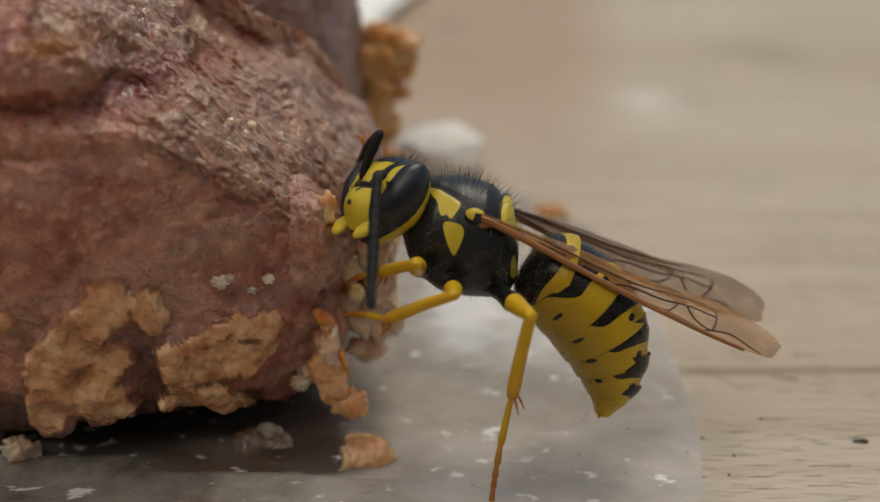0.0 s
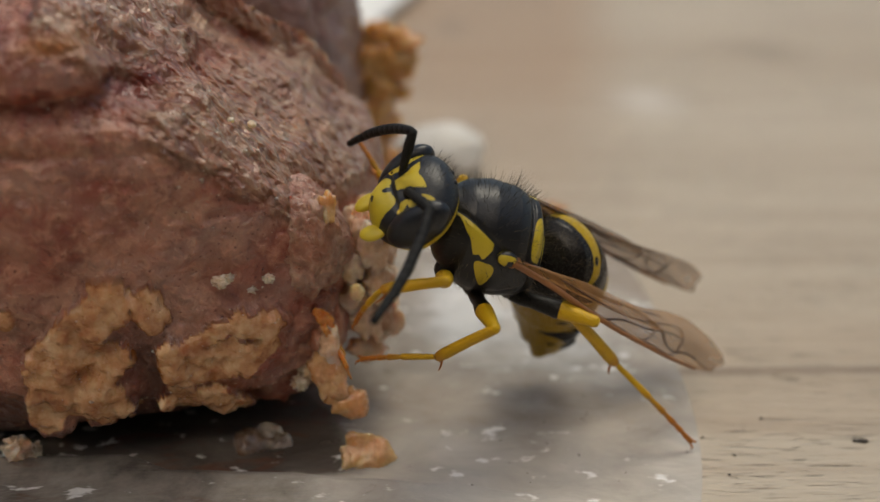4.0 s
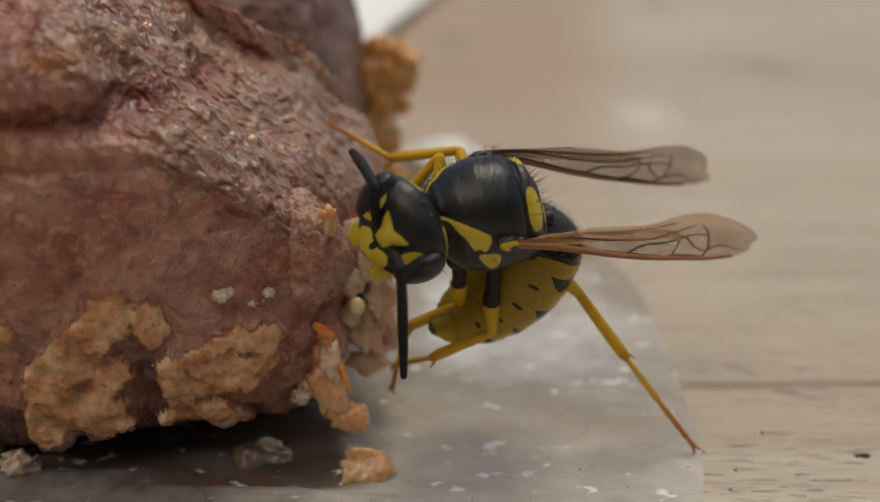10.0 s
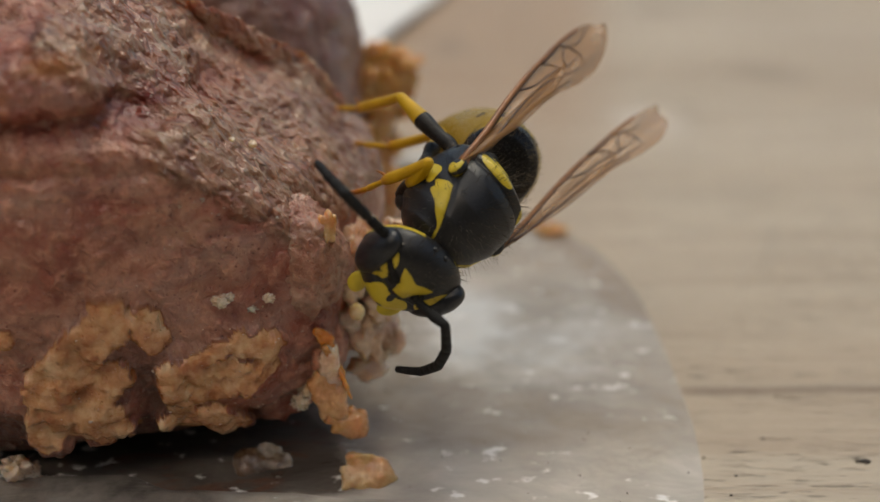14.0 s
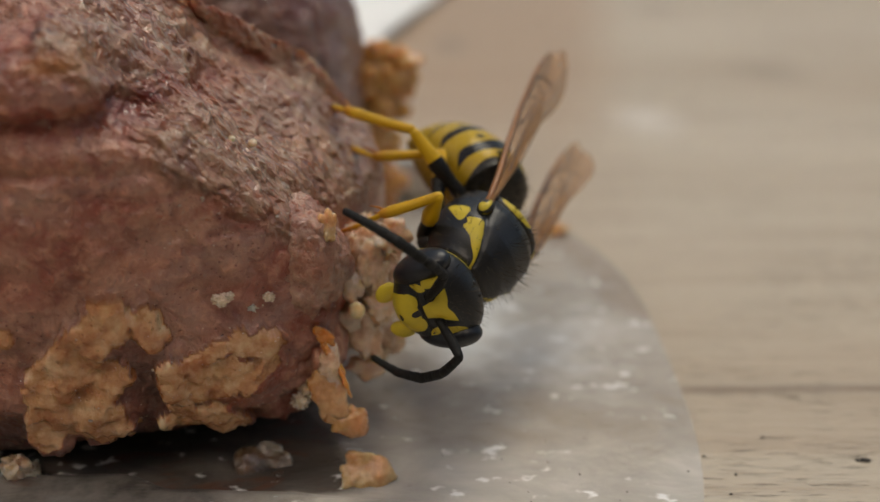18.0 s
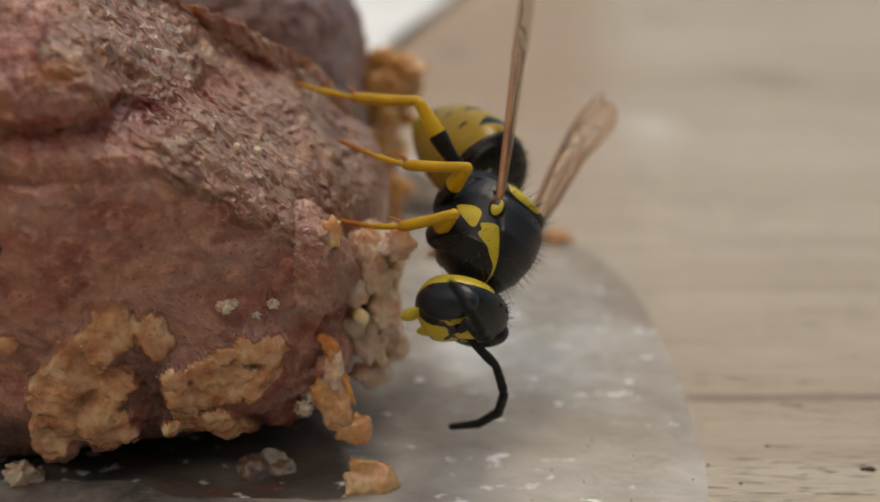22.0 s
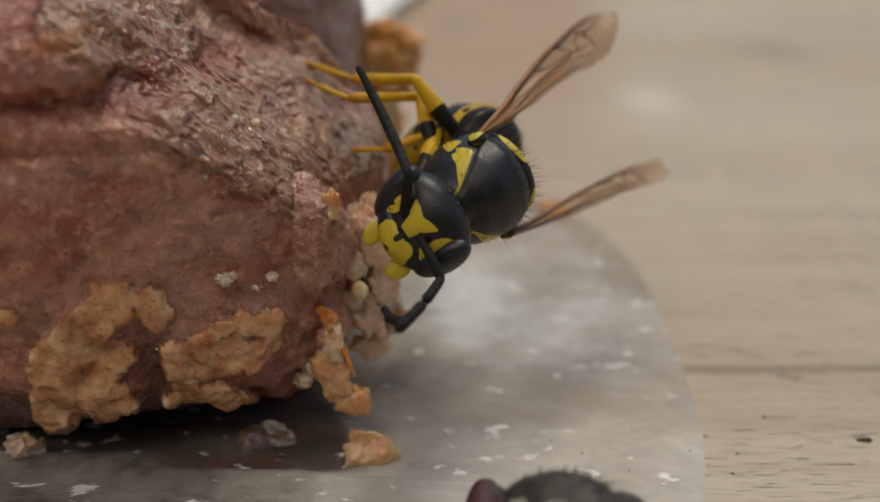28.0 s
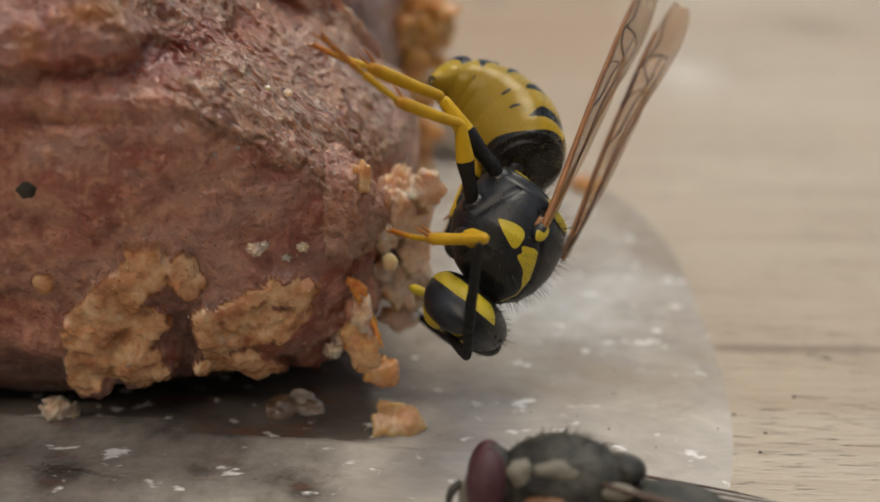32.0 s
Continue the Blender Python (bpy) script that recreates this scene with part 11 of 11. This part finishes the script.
    walk(part_of["right hind femur"], [
        (0, at(-1, -.8, -1.3, -102.7, -55.4, -49.1)), (.5, at(-1, -.8, -1.3, -98.2, -54.1, -52.8)),
        (1, at(-1, -.8, -1.3, -90.8, -51.7, -59.5)), (1.5, at(-1, -.8, -1.3, -83.9, -46.1, -63.8)),
        (2, at(-1, -.8, -1.3, -78.4, -38.6, -65.7)), (2.5, at(-1, -.8, -1.3, -70.8, -25.6, -68.6)),
        (3, at(-1, -.8, -1.3, -65.9, -12.8, -71.1)), (3.9, at(-1, -.8, -1.3, -67.8, -17.3, -67.3)),
        (5.1, at(-1, -.8, -1.3, -75.9, -29.2, -58.7)), (6, at(-1, -.8, -1.3, -84, -37.1, -53.2)),
        (6.5, at(-1, -.8, -1.3, -88.2, -40.6, -51)), (7, at(-1, -.8, -1.3, -90.1, -42.2, -50.3)),
        (7.5, at(-1, -.8, -1.3, -86.8, -41.1, -54)), (8, at(-1, -.8, -1.3, -79.2, -34.5, -59.1)),
        (8.5, at(-1, -.8, -1.3, -66.8, -15.8, -70.8)), (9, at(-1, -.8, -1.3, -63.5, 4.1, -81.9)),
        (9.5, at(-1, -.8, -1.3, -63.3, 7.7, -80)), (10, at(-1, -.8, -1.3, -63.1, 9.8, -78.6)),
        (10.5, at(-1, -.8, -1.3, -62.9, 8.4, -77.3)), (11, at(-1, -.8, -1.3, -62.8, 6, -75.4)),
        (11.5, at(-1, -.8, -1.3, -62.6, 6.1, -74.4)), (12, at(-1, -.8, -1.3, -61.6, 9.5, -70.8)),
        (12.5, at(-1, -.8, -1.3, -61.3, 13.3, -71)), (13, at(-1, -.8, -1.3, -61.5, 22.1, -72.6)),
        (13.5, at(-1, -.8, -1.3, -69, 44.8, -81.1)), (14, at(-1, -.8, -1.3, -86.5, 61.1, -95.5)),
        (14.9, at(-1, -.8, -1.3, -86.5, 53.8, -100.6)), (16.1, at(-1, -.8, -1.3, -73.9, 33.9, -97.3)),
        (17, at(-1, -.8, -1.3, -68.5, 25.6, -91.4)), (17.5, at(-1, -.8, -1.3, -68.9, 28.7, -90)),
        (18, at(-1, -.8, -1.3, -69.9, 32.6, -89.4)), (18.5, at(-1, -.8, -1.3, -64.1, 28.3, -78.2)),
        (19, at(-1, -.8, -1.3, -60.3, 24, -69.5)), (19.5, at(-1, -.8, -1.3, -62.9, 29.9, -75.1)),
        (20, at(-1, -.8, -1.3, -67.4, 34.4, -82.9)), (20.5, at(-1, -.8, -1.3, -66.4, 31.9, -82)),
        (21, at(-1, -.8, -1.3, -64.7, 30.1, -78.9)), (21.5, at(-1, -.8, -1.3, -76.3, 36.2, -100.1)),
        (22, at(-1, -.8, -1.3, -89.3, 39.5, -119.6)), (22.5, at(-1, -.8, -1.3, -62.5, 10.8, -131.6)),
        (23, at(-1, -.8, -1.3, -62.7, 4.3, -110.1)), (23.5, at(-1, -.8, -1.3, -64, 8.4, -114.9)),
        (24, at(-1, -.8, -1.3, -69.1, 16.7, -114.9)), (24.5, at(-1, -.8, -1.3, -63.7, 3.7, -96.2)),
        (25, at(-1, -.8, -1.3, -63.9, -8.4, -82.6)), (25.9, at(-1, -.8, -1.3, -63.9, -6, -80.9)),
        (27.1, at(-1, -.8, -1.3, -63.5, 8.2, -80.9)), (28, at(-1, -.8, -1.3, -64.2, 20.2, -80.8)),
        (28.5, at(-1, -.8, -1.3, -64.7, 27.8, -79.6)), (29, at(-1, -.8, -1.3, -66.4, 36.5, -80.1)),
        (29.5, at(-1, -.8, -1.3, -67.4, 42.5, -79.6)), (30, at(-1, -.8, -1.3, -69, 48.3, -79.7)),
        (30.5, at(-1, -.8, -1.3, -89.4, 58.6, -100.6)), (31, at(-1, -.8, -1.3, -120.8, 62.7, -129.8)),
        (31.5, at(-1, -.8, -1.3, -138.7, 67.6, -142)), (32, at(-1, -.8, -1.3, -149.3, 70.6, -149.3))])
    walk(part_of["right hind tibia"], [
        (0, at(-.03, -1.91, .84, -30.5, 34.7, -53.2)), (.5, at(-.08, -2.01, .8, -30.9, 35, -54.4)),
        (1, at(-.18, -2.19, .74, -31.7, 35.1, -56.6)), (1.5, at(-.19, -2.44, .6, -33, 33.7, -61.6)),
        (2, at(-.16, -2.65, .32, -34.6, 35, -65.9)), (2.5, at(-.16, -2.95, -.19, -38.2, 64.8, -49.5)),
        (3, at(-.18, -3.2, -.72, 16.1, 72.1, 34.4)), (3.9, at(-.05, -3.08, -.53, 5.6, 74, 19.1)),
        (5.1, at(.18, -2.74, -.03, -27.7, 68.7, -30.3)), (6, at(.24, -2.46, .27, -33.6, 58.3, -46.6)),
        (6.5, at(.24, -2.33, .39, -33.7, 50.4, -52.3)), (7, at(.23, -2.28, .45, -33, 45, -54.3)),
        (7.5, at(.15, -2.38, .4, -27.5, 45.8, -41.5)), (8, at(.1, -2.64, .17, -18.4, 49, -22.2)),
        (8.5, at(-.18, -3.16, -.59, -2.7, 61.4, 6.9)), (9, at(-.64, -3.37, -1.49, 15.5, 58, 37.5)),
        (9.5, at(-.55, -3.36, -1.65, 12.3, 54.7, 32.6)), (10, at(-.49, -3.31, -1.74, 8.6, 51.3, 26.5)),
        (10.5, at(-.43, -3.32, -1.68, 6.6, 50, 23)), (11, at(-.35, -3.3, -1.57, 5.4, 50, 21)),
        (11.5, at(-.31, -3.28, -1.58, 15.4, 41.3, 40.3)), (12, at(-.16, -3.22, -1.73, 22.5, 29.8, 56.5)),
        (12.5, at(-.19, -3.15, -1.89, 14.2, 46.2, 37.4)), (13, at(-.27, -3.12, -2.29, -19, 66.9, -17.9)),
        (13.5, at(-.73, -2.53, -3.04, -6.9, 77.7, 2.2)), (14, at(-1.12, -2.05, -3.57, 29, 69.8, 54.2)),
        (14.9, at(-1.28, -2.28, -3.35, 21.4, 74.8, 40.7)), (16.1, at(-1.27, -2.94, -2.75, -37.5, 81.3, -34.2)),
        (17, at(-1.06, -3.22, -2.46, -53, 75.8, -59.1)), (17.5, at(-1, -3.16, -2.59, -51.7, 75.8, -57.6)),
        (18, at(-.98, -3.08, -2.76, -49.8, 76.1, -54.7)), (18.5, at(-.52, -3.11, -2.57, -24.4, 59, -29.9)),
        (19, at(-.14, -3.09, -2.39, -16.7, 41.9, -20.2)), (19.5, at(-.41, -3.01, -2.62, -20, 58.9, -22.4)),
        (20, at(-.73, -2.99, -2.81, -20.7, 75.7, -16.7)), (20.5, at(-.67, -3.1, -2.75, -29.2, 63.5, -35.8)),
        (21, at(-.54, -3.12, -2.67, -30.2, 50.3, -45)), (21.5, at(-1.38, -2.96, -2.9, -29, 69.9, -31.6)),
        (22, at(-2.01, -2.58, -2.98, 42.1, 75.4, 68.1)), (22.5, at(-2.69, -2.71, -1.79, 147.4, 78.9, 168.6)),
        (23, at(-1.89, -3.24, -1.49, -64.1, 88.7, -54.5)), (23.5, at(-2.05, -3.05, -1.66, -52.3, 82.4, -50.3)),
        (24, at(-2.05, -3.06, -2.05, -46.8, 75.4, -51.6)), (24.5, at(-1.27, -3.32, -1.46, -43, 66.5, -55.5)),
        (25, at(-.66, -3.38, -.92, -38.6, 59.9, -54.4)), (25.9, at(-.57, -3.47, -1.02, -38.9, 62.1, -53)),
        (27.1, at(-.58, -3.41, -1.68, -40.1, 70.3, -47.5)), (28, at(-.6, -3.24, -2.21, -30.7, 75.4, -30.3)),
        (28.5, at(-.58, -3.09, -2.53, -16.5, 67.8, -13.7)), (29, at(-.63, -2.93, -2.9, -11.4, 59.7, -7.7)),
        (29.5, at(-.64, -2.76, -3.13, -10.3, 62.1, -5.3)), (30, at(-.68, -2.58, -3.32, -7.6, 66.3, -.4)),
        (30.5, at(-1.26, -2.18, -3.6, -27.1, 55.6, -36.4)), (31, at(-1.8, -1.76, -3.73, -32.8, 38.3, -57.9)),
        (31.5, at(-1.83, -1.45, -3.85, -33.8, 43.5, -57.2)), (32, at(-1.78, -1.27, -3.89, -33.7, 46.9, -54.8))])
    walk(part_of["right hind tarsus"], [
        (0, at(1.22, -3.59, -.61, -32.1, -13.8, -51.4)), (.5, at(1.14, -3.71, -.66, -32.2, -12.6, -53.8)),
        (1, at(.96, -3.93, -.73, -32.2, -10.1, -57.9)), (1.5, at(.81, -4.3, -.81, -32, -5, -62.8)),
        (2, at(.69, -4.55, -1.14, -31.8, 1.7, -65.8)), (2.5, at(.52, -3.74, -2.42, -31.3, 17.6, -62.5)),
        (3, at(.47, -2.76, -3.15, -30.9, 29, -56.9)), (3.9, at(.61, -2.85, -2.97, -30.1, 25.3, -55.5)),
        (5.1, at(.98, -3.21, -2.39, -28.8, 13.8, -52.2)), (6, at(1.16, -3.43, -1.9, -28.8, 5.7, -50.8)),
        (6.5, at(1.23, -3.62, -1.57, -29.3, 1.9, -51.6)), (7, at(1.28, -3.75, -1.36, -29.7, -.3, -52.2)),
        (7.5, at(1.48, -3.55, -1.42, -28.7, .7, -48.3)), (8, at(1.65, -3.27, -1.75, -26.7, 6.1, -43.3)),
        (8.5, at(1.03, -3.01, -2.82, -28.5, 25.5, -50.4)), (9, at(.44, -2.54, -3.65, -32.6, 42.6, -54.8)),
        (9.5, at(.68, -2.57, -3.72, -30.4, 43.3, -49)), (10, at(.93, -2.6, -3.73, -28.1, 41.8, -44.4)),
        (10.5, at(1.08, -2.67, -3.64, -27.4, 39.6, -43.6)), (11, at(1.18, -2.71, -3.52, -26.4, 37.1, -41.9)),
        (11.5, at(1.13, -2.05, -3.24, -23.7, 36.1, -35.8)), (12, at(1.06, -1.38, -2.99, -19.8, 35.2, -27.2)),
        (12.5, at(.88, -2.33, -3.3, -28.6, 47.2, -43.2)), (13, at(.68, -3.43, -4.64, -55.5, 65, -77)),
        (13.5, at(-.18, -2.51, -5.56, 170.3, 87.6, -177.7)), (14, at(-.61, -1.33, -5.96, 65.2, 75.4, 97.4)),
        (14.9, at(-.78, -1.85, -5.75, 87.1, 74.8, 123.5)), (16.1, at(-.96, -3.15, -5.2, 108.9, 67.8, 158.6)),
        (17, at(-.74, -3.76, -4.94, 105.8, 63.7, 166.6)), (17.5, at(-.66, -3.69, -5.07, 94.7, 62.7, 160.5)),
        (18, at(-.62, -3.58, -5.24, 89.3, 62.9, 153.8)), (18.5, at(.6, -3.76, -4.72, -154.6, 83, -148.2)),
        (19, at(1.64, -3.75, -4.09, -42.5, 66.5, -54.9)), (19.5, at(.78, -3.5, -4.76, -48.7, 68.6, -61.9)),
        (20, at(-.12, -3.17, -5.28, -56.9, 72.3, -68.7)), (20.5, at(.23, -3.76, -4.99, -43, 68, -54)),
        (21, at(.61, -4.27, -4.63, -33.6, 63.8, -42.9)), (21.5, at(-.66, -3.41, -5.24, -36.2, 79.7, -34)),
        (22, at(-1.77, -1.98, -5.45, 76.9, 80.2, 103.3)), (22.5, at(-3.18, -2.61, -4.29, -104.5, 71.4, -124.5)),
        (23, at(-1.86, -3.28, -4.04, -116.1, 70, -136.7)), (23.5, at(-1.83, -3.31, -4.17, -76.3, 66.5, -105.1)),
        (24, at(-1.65, -3.56, -4.51, -54, 57.7, -86.9)), (24.5, at(-.69, -4.16, -3.81, -46.1, 51.5, -79.6)),
        (25, at(.08, -4.42, -3.12, -42.3, 47.2, -76.3)), (25.9, at(.14, -4.41, -3.26, -43.6, 49.8, -76)),
        (27.1, at(-.01, -4.03, -4.04, -47.5, 58.3, -72.8)), (28, at(-.05, -3.57, -4.68, -49.5, 65.3, -67.3)),
        (28.5, at(.35, -3.32, -4.88, -49.1, 64.9, -67)), (29, at(.65, -3.1, -5.11, -50.3, 66.2, -67.2)),
        (29.5, at(.55, -2.87, -5.38, -43.4, 77.3, -45.2)), (30, at(.35, -2.59, -5.66, 17.1, 82.1, 31.9)),
        (30.5, at(-.3, -2.89, -5.35, 69.5, 72.7, 107.1)), (31, at(-.74, -3.46, -5.31, 56.8, 56.1, 119)),
        (31.5, at(-.82, -3, -5.61, 43.6, 43.8, 108.9)), (32, at(-.78, -2.69, -5.76, 38.3, 35.5, 102.2))])
    walk(fly, [
        (0, at(11.0, -14.6, 0.5, 35, 0, 160)), (20, at(11.0, -14.6, 0.5, 35, 0, 160)), (23, at(6.2, -11.1, 1.2, 35, 0, 150)), (24.5, at(3.2, -8.6, 1.25, 35, 0, 172)),
        (26, at(3.15, -8.35, 1.1, 30, 0, 174)), (28, at(3.0, -8.2, 1.1, 30, 0, 176)), (29.5, at(2.8, -8.0, 1.1, 30, 0, 177)), (30.5, at(2.65, -7.85, 1.1, 30, 0, 178)),
        (32, at(2.5, -7.7, 1.1, 30, 0, 178))])


motions()
